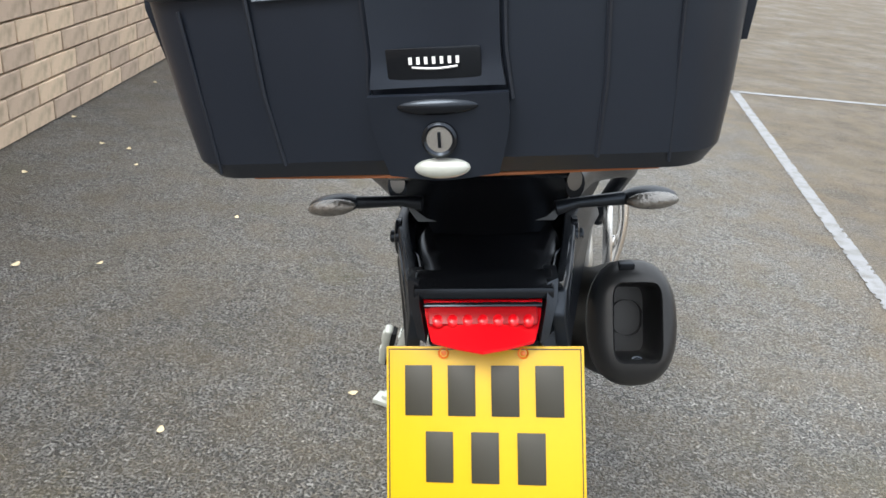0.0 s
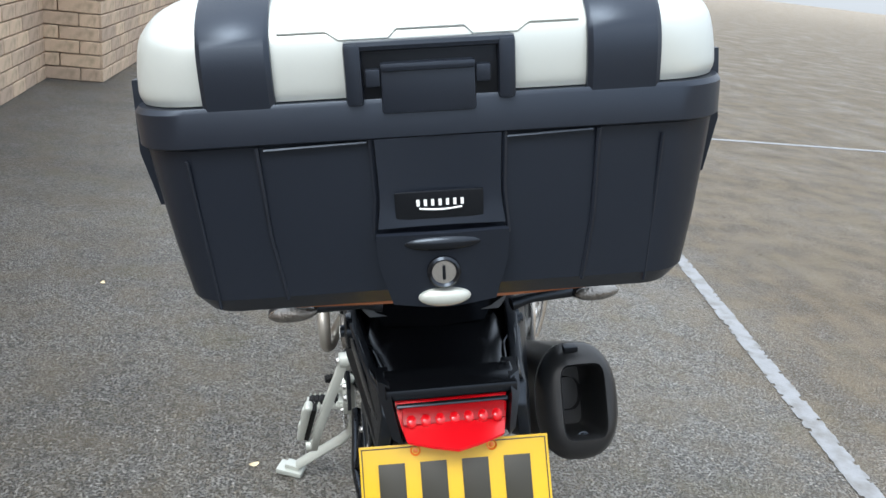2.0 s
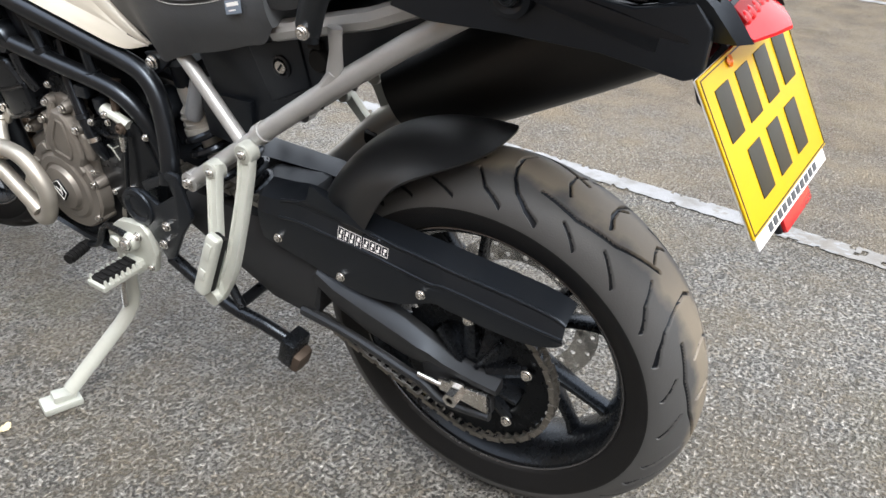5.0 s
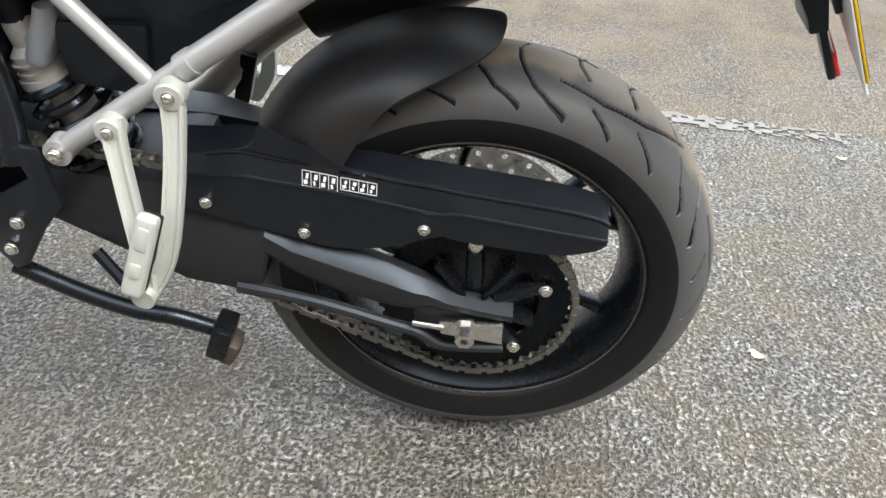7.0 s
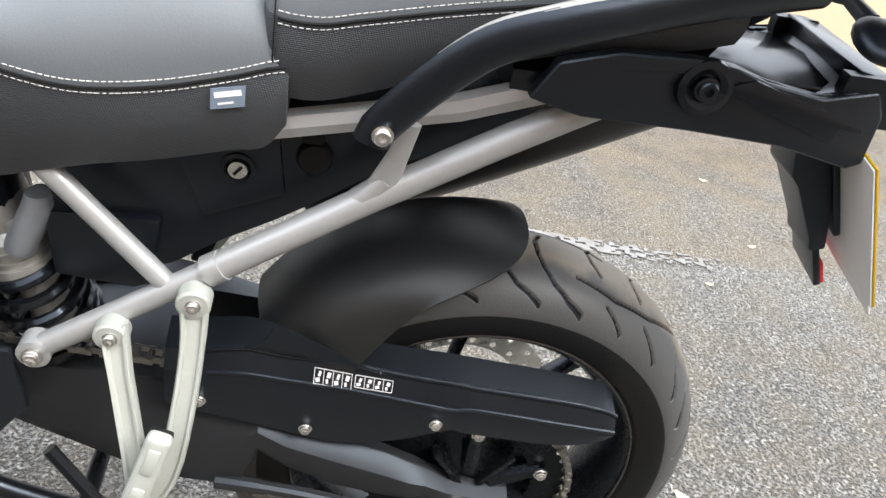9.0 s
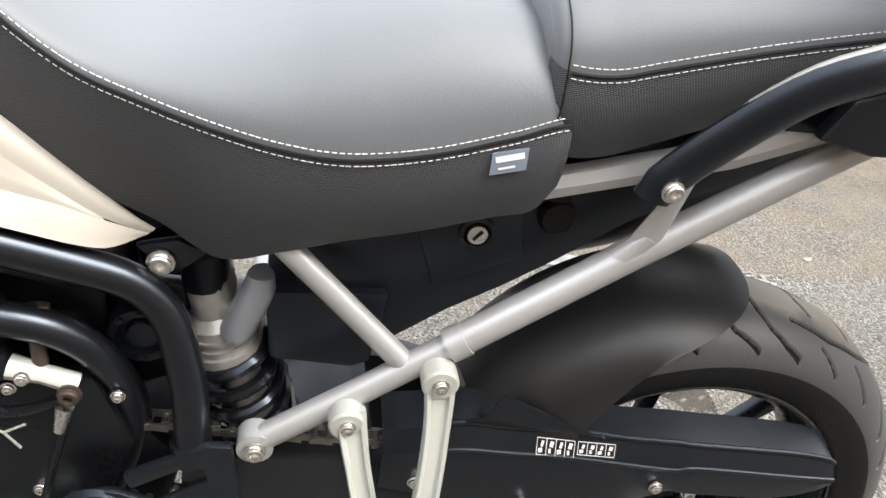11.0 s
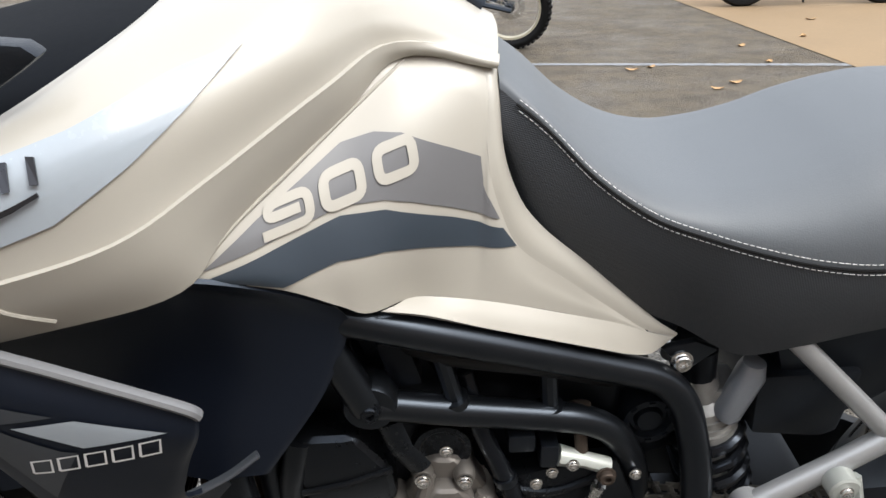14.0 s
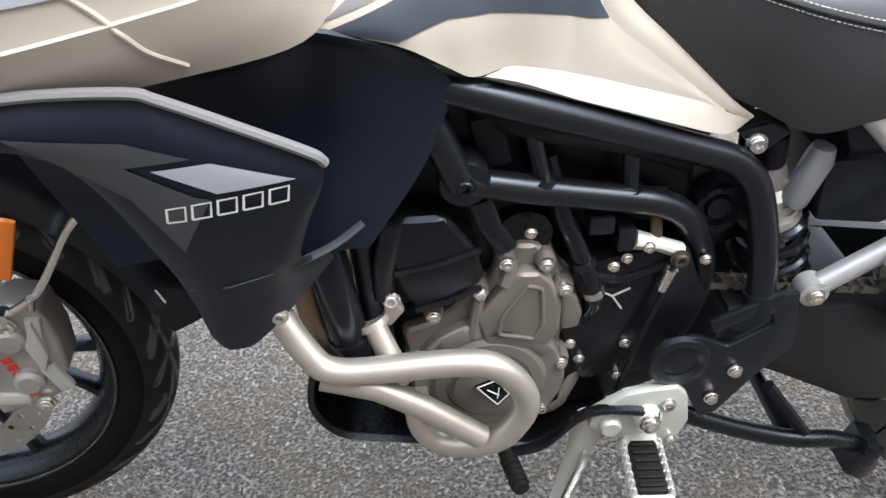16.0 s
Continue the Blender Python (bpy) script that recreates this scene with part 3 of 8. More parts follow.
# grooves of one pitch of the tread: (degrees round the tyre, millimetres across it) and half width in millimetres
PITCHES = 7
GROOVES = [
    ([(2.0, 22), (0.2, 6), (0.4, -16), (1.6, -34), (4.0, -50), (8.0, -62), (12.0, -68)], 2.3),
    ([(9.5, -36), (20.0, -44), (31.0, -38), (43.0, -14)], 2.5),
    ([(15.5, 30), (13.4, 16), (13.6, -4), (15.5, -22)], 1.9),
    ([(28.5, 24), (26.2, 10), (26.4, -12), (27.6, -26)], 1.9),
    ([(41.0, 26), (39.2, 16), (39.4, 2), (40.6, -12)], 1.9),
    ([(18.0, -54), (24.0, -68)], 1.6),
    ([(30.0, -51), (34.0, -60), (38.0, -68)], 1.6),
    ([(43.2, -33), (46.8, -55), (52.5, -68)], 1.9),
]


def tread_depth(deg, xs, r):
    """How deep the tread is cut (0 to 1) at angles deg and places xs across the tyre; the other shoulder is the same, half a pitch on."""
    span = 360 / PITCHES
    mm = math.pi * r * 1000 / 180
    A, X = np.meshgrid(np.asarray(deg) % span, np.asarray(xs) * 1000, indexing="ij")
    out = np.zeros_like(A)
    for pts, w in GROOVES:
        for side in (0, 1):
            for wrap in (-span, 0, span):
                q = [((a + side * span / 2 + wrap) * mm, -x if side else x) for a, x in pts]
                if side and max(abs(x) for a, x in pts) < 36:
                    continue
                for (a0, x0), (a1, x1) in zip(q, q[1:]):
                    d = np.array((a1 - a0, x1 - x0))
                    t = np.clip(((A * mm - a0) * d[0] + (X - x0) * d[1]) / (d @ d), 0, 1)
                    gap = np.hypot(A * mm - a0 - t * d[0], X - x0 - t * d[1])
                    out = np.maximum(out, np.clip((w + 1.0 - gap) / 1.9, 0, 1))
    return out * out * (3 - 2 * out)


def tyre(r, half, rim, steps, m):
    bm = bmesh.new()
    side = [(0.70, rim), (0.80, rim + 0.004), (0.88, rim + 0.007), (0.89, rim + 0.010), (0.955, rim + 0.022), (0.99, rim + 0.036), (1.0, rim + 0.044)]
    prof = [(-half * a, b) for a, b in side]
    drop = r - rim - 0.05
    for i in range(m + 1):
        u = -1 + 2 * i / m
        b = radians(78) * u
        # an elliptic crown, so that the shoulders turn well down the flanks
        prof.append((half * 0.985 * math.sin(b) / math.sin(radians(78)), r - drop * (1 - math.cos(b)) / (1 - math.cos(radians(78)))))
    prof += [(half * a, b) for a, b in side[::-1]]
    n0, n1 = len(side), len(prof) - len(side)
    deg = [360 * k / steps for k in range(steps)]
    depth = tread_depth(deg, [p[0] * 0.0735 / (half * 0.985) for p in prof[n0:n1]], 0.32)
    past = np.roll(depth, -1, axis=0)
    around = (depth[:, :-1] + depth[:, 1:] + past[:, :-1] + past[:, 1:]) / 4
    rings = []
    for k in range(steps):
        ca, sa = math.cos(radians(deg[k])), math.sin(radians(deg[k]))
        ring = []
        for i, (x, q) in enumerate(prof):
            if n0 <= i < n1:
                q -= 0.0048 * float(depth[k, i - n0])
            ring.append(bm.verts.new((x, q * ca, q * sa)))
        rings.append(ring)
    for k in range(steps):
        a, b = rings[k], rings[(k + 1) % steps]
        for i in range(len(prof) - 1):
            f = bm.faces.new((a[i], a[i + 1], b[i + 1], b[i]))
            # groove floors carry no dust; their shade is put in as near-black
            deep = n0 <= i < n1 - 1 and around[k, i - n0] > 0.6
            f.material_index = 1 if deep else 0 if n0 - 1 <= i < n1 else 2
    return bm


def perforated(r0, r1, rows, n, hole, x, thick, bm=None):
    """A drilled disc: a ring of cells, each with a round hole."""
    own = bmesh.new()
    rs = [r0 + (r1 - r0) * i / rows for i in range(rows + 1)]
    P = {}

    def vert(r, a):
        key = (round(r * math.cos(a), 5), round(r * math.sin(a), 5))
        if key not in P:
            P[key] = own.verts.new((x, *key))
        return P[key]

    for i in range(rows):
        for k in range(n):
            if (k + i) % 2:
                a0, a1, am = 2 * math.pi * k / n, 2 * math.pi * (k + 1) / n, 2 * math.pi * (k + 0.5) / n
                rm = (rs[i] + rs[i + 1]) / 2
                ring = [vert(rs[i], a0), vert(rm, a0), vert(rs[i + 1], a0), vert(rs[i + 1], am), vert(rs[i + 1], a1), vert(rm, a1), vert(rs[i], a1), vert(rs[i], am)]
                c = V(x, rm * math.cos(am), rm * math.sin(am))
                inner = [own.verts.new(c + (v.co - c).normalized() * hole) for v in ring]
                for j in range(8):
                    own.faces.new((ring[j], ring[(j + 1) % 8], inner[(j + 1) % 8], inner[j]))
            else:
                a0, a1, am = 2 * math.pi * k / n, 2 * math.pi * (k + 1) / n, 2 * math.pi * (k + 0.5) / n
                rm = (rs[i] + rs[i + 1]) / 2
                own.faces.new([vert(rs[i], a0), vert(rm, a0), vert(rs[i + 1], a0), vert(rs[i + 1], am), vert(rs[i + 1], a1), vert(rm, a1), vert(rs[i], a1), vert(rs[i], am)])
    bmesh.ops.solidify(own, geom=own.faces[:], thickness=thick)
    return join(bm, own) if bm else own


def wheel(name, r, half, rim, m, label, pairs, phase=0.0, rubber=M_TYRE, turn=0.0, fine=(250, 260)):
    """A cast wheel: rim, tyre, hub and paired blade spokes, turning about local x."""
    hw = half * 0.72
    bm = lathe([(-hw - 0.006, rim + 0.006), (-hw - 0.004, rim - 0.004), (-hw * 0.9, rim - 0.012), (-hw * 0.6, rim - 0.02), (-hw * 0.25, rim - 0.027), (hw * 0.25, rim - 0.027), (hw * 0.6, rim - 0.02), (hw * 0.9, rim - 0.012), (hw + 0.004, rim - 0.004), (hw + 0.006, rim + 0.006), (hw * 0.6, rim - 0.002), (0, rim - 0.01), (-hw * 0.6, rim - 0.002)], 96, closed=True)
    w = part(name, bm, M_BLACKMETAL, bike, label, at=m, crease=30)
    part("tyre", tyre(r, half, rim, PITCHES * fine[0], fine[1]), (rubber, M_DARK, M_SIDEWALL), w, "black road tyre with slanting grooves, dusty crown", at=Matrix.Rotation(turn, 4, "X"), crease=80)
    part("hub", lathe([(-0.05, 0.016), (-0.05, 0.036), (-0.03, 0.042), (-0.02, 0.05), (0.02, 0.05), (0.03, 0.042), (0.05, 0.04), (0.05, 0.016)], 32), M_BLACKMETAL, w)
    for s in (-1, 1):
        # highlight along the rim's edge, put in as a paler metal ring
        part("rim_lip", lathe([(s * (hw + 0.0075) + 0.0024 * math.cos(a), rim + 0.0025 + 0.0024 * math.sin(a)) for a in [2 * math.pi * k / 6 for k in range(6)]], 96, closed=True), M_LIP, w)
    for s in (-1, 1):
        own = bmesh.new()
        rings = []
        for q, a, wx, wt in ((0.040, -9 + 5 * s, 0.022, 0.013), (0.075, -7 + 5 * s, 0.019, 0.0105), (0.13, -2.5 + 8 * s, 0.0155, 0.008), (0.18, 1 + 11 * s, 0.0135, 0.0075), (rim - 0.022, 3 + 13 * s, 0.016, 0.011)):
            c, sn = math.cos(radians(90 + a)), math.sin(radians(90 + a))
            rad, tan = V(0, c, sn), V(0, -sn, c)
            rings.append([rad * q + tan * (wt * u) + V(wx * v, 0, 0) for u, v in ((-1, -0.45), (-0.5, -1), (0.5, -1), (1, -0.45), (1, 0.45), (0.5, 1), (-0.5, 1), (-1, 0.45))])
        blade = [curve([r_[i] for r_ in rings], 9) for i in range(8)]
        sp = part("spoke", loft(own, [[c_[j] for c_ in blade] for j in range(9)]), M_BLACKMETAL, w, at=Matrix.Rotation(phase, 4, "X"), crease=30)
        for k in range(1, pairs):
            again(sp, Matrix.Rotation(phase + 2 * math.pi * k / pairs, 4, "X"))
    return w


# rear wheel
rear = wheel("rear_wheel", 0.328, 0.078, 0.2285, V(0.03, -0.008, 0.330), "black cast rear wheel with paired blade spokes", 5, radians(52), turn=radians(96))
part("brake_disc", perforated(0.10, 0.141, 2, 44, 0.0045, 0.066, 0.005), M_CHROME, rear, "drilled steel brake disc")
sprk = bmesh.new()
N_TEETH = 46
ring_o, ring_i = [], []
for k in range(N_TEETH * 4):
    a = 2 * math.pi * k / (N_TEETH * 4)
    q = 0.128 if k % 4 in (0, 1) else 0.134
    ring_o.append((q * math.cos(a), q * math.sin(a)))
    ring_i.append((0.088 * math.cos(a), 0.088 * math.sin(a)))
vo = [sprk.verts.new((-0.094, *p)) for p in ring_o]
vi = [sprk.verts.new((-0.094, *p)) for p in ring_i]
for k in range(len(vo)):
    j = (k + 1) % len(vo)
    sprk.faces.new((vo[k], vo[j], vi[j], vi[k]))
bmesh.ops.solidify(sprk, geom=sprk.faces[:], thickness=0.006)
part("sprocket", sprk, M_BLACKMETAL, rear, "dark toothed rear sprocket")
car = lathe([(-0.1, 0.02), (-0.1, 0.035), (-0.09, 0.05), (-0.082, 0.07), (-0.08, 0.098), (-0.07, 0.098), (-0.05, 0.06), (-0.04, 0.03)], 40)
for k in range(5):
    a = 2 * math.pi * k / 5 + 0.3
    tube([V(-0.094, 0.03 * math.cos(a), 0.03 * math.sin(a)), V(-0.09, 0.1 * math.cos(a), 0.1 * math.sin(a))], [0.014, 0.011], 8, car)
for k in range(5):
    a = 2 * math.pi * k / 5 + 0.93
    c_, s_ = math.cos(a), math.sin(a)
    slab([(0.022 * c_ - 0.004 * s_, 0.022 * s_ + 0.004 * c_), (0.086 * c_ - 0.003 * s_, 0.086 * s_ + 0.003 * c_), (0.086 * c_ + 0.003 * s_, 0.086 * s_ - 0.003 * c_), (0.022 * c_ + 0.004 * s_, 0.022 * s_ - 0.004 * c_)], -0.112, -0.08, 0.001, car)
part("sprocket_carrier", car, M_BLACKMETAL, rear)
for k in range(5):
    a = 2 * math.pi * k / 5 + 0.3
    bolt(V(-0.1, 0.1 * math.cos(a), 0.1 * math.sin(a)), rear, 0.0075)

# chain: one link after another round both sprockets
chain = bmesh.new()
C1, R1, C2, R2 = V(0, -0.008, 0.330), 0.137, V(0, 0.60, 0.505), 0.045
dv = C2 - C1
base = math.atan2(dv.z, dv.y)
off = math.acos((R1 - R2) / dv.length)
path = []
for i in range(61):
    a = base + off + (2 * math.pi - 2 * off) * i / 60
    path.append(C1 + R1 * V(0, math.cos(a), math.sin(a)))
for i in range(21):
    a = base - off + 2 * off * i / 20
    path.append(C2 + R2 * V(0, math.cos(a), math.sin(a)))
path.append(path[0])
lens_ = [0.0]
for a, b in zip(path, path[1:]):
    lens_.append(lens_[-1] + (b - a).length)
nlinks = int(lens_[-1] / 0.0159) // 2 * 2


def on_chain(s):
    s %= lens_[-1]
    k = max(i for i in range(len(path) - 1) if lens_[i] <= s + 1e-9)
    return path[k].lerp(path[k + 1], (s - lens_[k]) / (lens_[k + 1] - lens_[k]))


for k in range(nlinks):
    p, q = on_chain(lens_[-1] * k / nlinks), on_chain(lens_[-1] * (k + 1) / nlinks)
    d = (q - p).normalized()
    nrm = V(0, -d.z, d.y)
    w = 0.0095 if k % 2 else 0.0065
    for sx in (-w, w):
        x = -0.064 + sx
        pts2 = [p - d * 0.004 + nrm * 0.005, p - d * 0.004 - nrm * 0.005, (p + q) / 2 - nrm * 0.0042, q + d * 0.004 - nrm * 0.005, q + d * 0.004 + nrm * 0.005, (p + q) / 2 + nrm * 0.0042]
        a = [chain.verts.new((x - 0.001, t.y, t.z)) for t in pts2]
        b = [chain.verts.new((x + 0.001, t.y, t.z)) for t in pts2]
        chain.faces.new(a)
        chain.faces.new(b[::-1])
        for i in range(6):
            j = (i + 1) % 6
            chain.faces.new((a[i], b[i], b[j], a[j]))
    tube([V(-0.0755, p.y, p.z), V(-0.0525, p.y, p.z)], 0.0042, 6, chain)
part("drive_chain", chain, M_CHAIN, bike, "oily brown drive chain", crease=30, shift=False)

# swingarm
arm = bmesh.new()


def beam(secs, bm):
    rings = []
    for (xo, xi, y, zt, zb) in secs:
        h = (zt - zb)
        rings.append([V(xo + 0.021, y, zt), V(xo + 0.018, y, zt - 0.001), V(xo, y, zt - h * 0.32), V(xo, y, zb + h * 0.2), V(xo + 0.006, y, zb), V(xi, y, zb), V(xi, y, zt)])
    loft(bm, rings)
    return bm


beam([(-0.094, -0.07, -0.062, 0.336, 0.316), (-0.097, -0.07, -0.02, 0.345, 0.325), (-0.099, -0.068, 0.025, 0.357, 0.336), (-0.1, -0.068, 0.052, 0.374, 0.340), (-0.1, -0.066, 0.072, 0.383, 0.331), (-0.099, -0.066, 0.104, 0.398, 0.334), (-0.098, -0.062, 0.17, 0.421, 0.352), (-0.096, -0.055, 0.228, 0.437, 0.378), (-0.094, -0.05, 0.262, 0.455, 0.402), (-0.093, -0.05, 0.278, 0.463, 0.345), (-0.092, -0.045, 0.30, 0.474, 0.335), (-0.09, -0.03, 0.38, 0.492, 0.345), (-0.088, -0.02, 0.48, 0.500, 0.40), (-0.085, -0.02, 0.56, 0.505, 0.44)], arm)
bm2 = bmesh.new()
beam([(-0.092, -0.07, -0.075, 0.352, 0.300), (-0.094, -0.07, 0.04, 0.362, 0.30), (-0.096, -0.062, 0.16, 0.412, 0.352), (-0.094, -0.055, 0.25, 0.458, 0.346), (-0.09, -0.03, 0.38, 0.500, 0.345), (-0.085, -0.02, 0.56, 0.51, 0.44)], bm2)
for v in bm2.verts:
    v.co.x = -v.co.x
join(arm, bm2)
tube(curve([V(-0.088, 0.31, 0.343), V(-0.092, 0.255, 0.339), V(-0.094, 0.19, 0.327), V(-0.095, 0.105, 0.302), V(-0.096, 0.066, 0.291), V(-0.096, 0.034, 0.268), V(-0.096, -0.01, 0.268), V(-0.096, -0.052, 0.272)], 26), [0.010] * 4 + [0.0085] * 14 + [0.007] * 8, 10, arm, flat=1.0)
slab([(0.075, 0.345), (0.03, 0.345), (-0.03, 0.33), (-0.05, 0.30), (-0.05, 0.268), (0.03, 0.262), (0.07, 0.292)], -0.088, -0.072, 0.004, arm)
block(V(0, 0.43, 0.45), (0.15, 0.13, 0.1), 0.02, arm)
swing = part("swingarm", arm, M_SWING, bike, "satin black aluminium swingarm", crease=30)
part("axle_plate", slab([(0.036, 0.318), (-0.05, 0.319), (-0.05, 0.282), (0.034, 0.295)], -0.101, -0.094, 0.0015), M_CHROME, swing, "bright chain adjuster plate")
nut = lathe([(-0.128, 0.006), (-0.128, 0.013), (-0.104, 0.013), (-0.104, 0.02), (-0.1, 0.02), (-0.1, 0.0)], 6)
part("axle_nut", nut, M_CHROME, swing, at=V(0.002, 0.0, 0.308))
part("adjuster_bolt", tube([V(-0.102, 0.072, 0.313), V(-0.102, 0.03, 0.308)], 0.0042, 8), M_CHROME, swing)

# chain guard with rear hugger
hug = bmesh.new()
rings = []
NA = 30


def hugger_ring(t):
    """A section of the hugger at t (0: its tail, 1: where it meets the chain guard): a round crown running into deep flanks."""
    crown = 0.364 + 0.014 * math.sin(t * 3.1)
    low = 0.246 + 0.074 * (1 - t) ** 1.2
    ring = []
    for k in range(41):
        s_ = -1 + 2 * k / 40
        u = abs(s_)
        # the tail is cut back towards the near flank
        a = radians((94 - 53.5 * t) - (1 - t) ** 1.2 * (23 if s_ < 0 else 12) * u**2.2)
        p = u * math.pi / 2
        q = low + (crown - low) * max(math.cos(p), 0.0) ** 0.7
        x = 0.119 * math.sin(p) ** 0.9 if s_ < 0 else 0.071 * math.sin(p) ** 0.9
        ring.append(V(0.03 + (x if s_ > 0 else -x), q * math.cos(a), 0.325 + q * math.sin(a)))
    return ring


for i in range(NA + 1):
    rings.append(hugger_ring(i / NA))
loft(hug, rings, cap=False, closed=False)
bmesh.ops.recalc_face_normals(hug, faces=hug.faces[:])
bmesh.ops.solidify(hug, geom=hug.faces[:], thickness=0.0035)
guard = part("rear_hugger", hug, M_HUGGER, bike, "matt black plastic hugger over the rear tyre", crease=50, shift=False)
g_y = (0.365, 0.32, 0.28, 0.235, 0.17, 0.10, 0.04, 0.012, -0.10, -0.15, -0.166)
g_rows = [
    [(-0.045, y, z) for y, z in zip(g_y, (0.566, 0.568, 0.572, 0.562, 0.554, 0.544, 0.538, 0.534, 0.519, 0.508, 0.50))],
    [(-0.084, y, z) for y, z in zip(g_y, (0.552, 0.554, 0.560, 0.553, 0.547, 0.534, 0.526, 0.521, 0.507, 0.497, 0.489))],
    [(-0.0945, y, z) for y, z in zip(g_y, (0.53, 0.53, 0.532, 0.526, 0.518, 0.505, 0.4945, 0.496, 0.4805, 0.474, 0.472))],
    [(-0.0955, y, z) for y, z in zip(g_y, (0.50, 0.49, 0.485, 0.48, 0.47, 0.468, 0.477, 0.476, 0.464, 0.466, 0.467))],
    [(-0.0925, y, z) for y, z in zip(g_y, (0.478, 0.465, 0.455, 0.443, 0.428, 0.436, 0.458, 0.4535, 0.442, 0.452, 0.462))],
]
guard2 = part("chain_guard", skin(g_rows, 44, None, 0.004, sharp=True), M_TRIM, bike, "matt black plastic chain guard with warning stickers", crease=18)
# fillet that carries the hugger's flank out onto the guard
part("guard_fillet", skin([[(-0.0885, 0.25 - 0.115 * u, 0.600 - 0.058 * u) for u in (0, 0.25, 0.5, 0.75, 1)], [(-0.0895, 0.262 - 0.13 * u, 0.574 - 0.034 * u) for u in (0, 0.25, 0.5, 0.75, 1)], [(-0.086, 0.285 - 0.16 * u, 0.561 - 0.025 * u) for u in (0, 0.25, 0.5, 0.75, 1)]], 16, 9, 0.003), M_TRIM, guard2, crease=50)
gt = tree_of(guard2)
for row, r_ in ((1, 0.0032), (2, 0.0024)):
    part("guard_ridge", tube(curve(g_rows[row][1:], 44), r_, 8), M_TRIM, guard2)
for y0, y1, h_, n_ in ((0.204, 0.162, 0.018, 4), (0.158, 0.115, 0.014, 4)):
    z0 = lambda y: 0.5415 + (y - 0.2) * 0.15
    st = bmesh.new()
    for c in (0.0, 1.0):
        stroke([(y0, z0(y0) - h_ * c), (y1, z0(y1) - h_ * c)], 0.0008, bm=st)
    for k in range(n_ + 1):
        y = y0 + (y1 - y0) * k / n_
        stroke([(y, z0(y)), (y, z0(y) - h_)], 0.0007, bm=st)
    for k in range(n_):
        y = y0 + (y1 - y0) * (k + 0.5) / n_
        stroke([(y - 0.0012, z0(y) - 0.003), (y, z0(y) - h_ * 0.5)], 0.0042 if k % 2 else 0.003, bm=st)
        stroke([(y + 0.0015, z0(y) - h_ * 0.58), (y + 0.001, z0(y) - h_ * 0.85)], 0.0026 if k % 2 else 0.0046, bm=st)
    part("warning_sticker", laid(st, gt, 0.0016), M_PRINT, guard2, "small black and white pictogram sticker")
for p in ((-0.0955, 0.328, 0.489), (-0.095, 0.208, 0.452), (-0.0965, 0.057, 0.472)):
    bolt(V(*p), guard2, 0.0065)

# subframe
subframe = None
for s in (-1, 1):
    main = tube([V(s * 0.104, 0.312, 0.680), V(s * 0.098, 0.168, 0.776), V(s * 0.09, 0.05, 0.848), V(s * 0.08, -0.06, 0.91)], 0.0148, 14)
    tube([V(s * 0.103, 0.488, 0.559), V(s * 0.105, 0.40, 0.619), V(s * 0.104, 0.31, 0.681)], 0.0128, 14, main)
    tube([V(s * 0.104, 0.318, 0.676), V(s * 0.104, 0.303, 0.686)], 0.0165, 14, main)
    lathe([(-0.012, 0.0), (-0.012, 0.017), (0.012, 0.017), (0.012, 0.0)], 18, main, centre=(s * 0.103, 0.488, 0.559))
    if subframe is None:
        subframe = part("subframe", main, M_SUB, bike, "silver-grey painted tubular rear subframe", crease=35)
    else:
        part("lower_rail", main, M_SUB, subframe, crease=35)
    part("brace", tube([V(s * 0.08, 0.485, 0.785), V(s * 0.102, 0.358, 0.656)], 0.0112, 12), M_SUB, subframe)
    up_ = tube([V(s * 0.100, 0.165, 0.778), V(s * 0.106, 0.15, 0.83), V(s * 0.108, 0.145, 0.862)], [0.016, 0.010, 0.011], 10, None, flat=0.6)
    tube([V(s * 0.098, 0.18, 0.770), V(s * 0.103, 0.158, 0.80)], [0.014, 0.009], 10, up_)
    part("strut", up_, M_SUB, subframe)
    part("upper_rail", tube([V(s * 0.085, 0.27, 0.832), V(s * 0.085, 0.1, 0.872), V(s * 0.08, -0.05, 0.925)], 0.012, 8, None, flat=1.2), M_SUB, subframe)
bolt(V(-0.116, 0.488, 0.559), subframe, 0.0085)


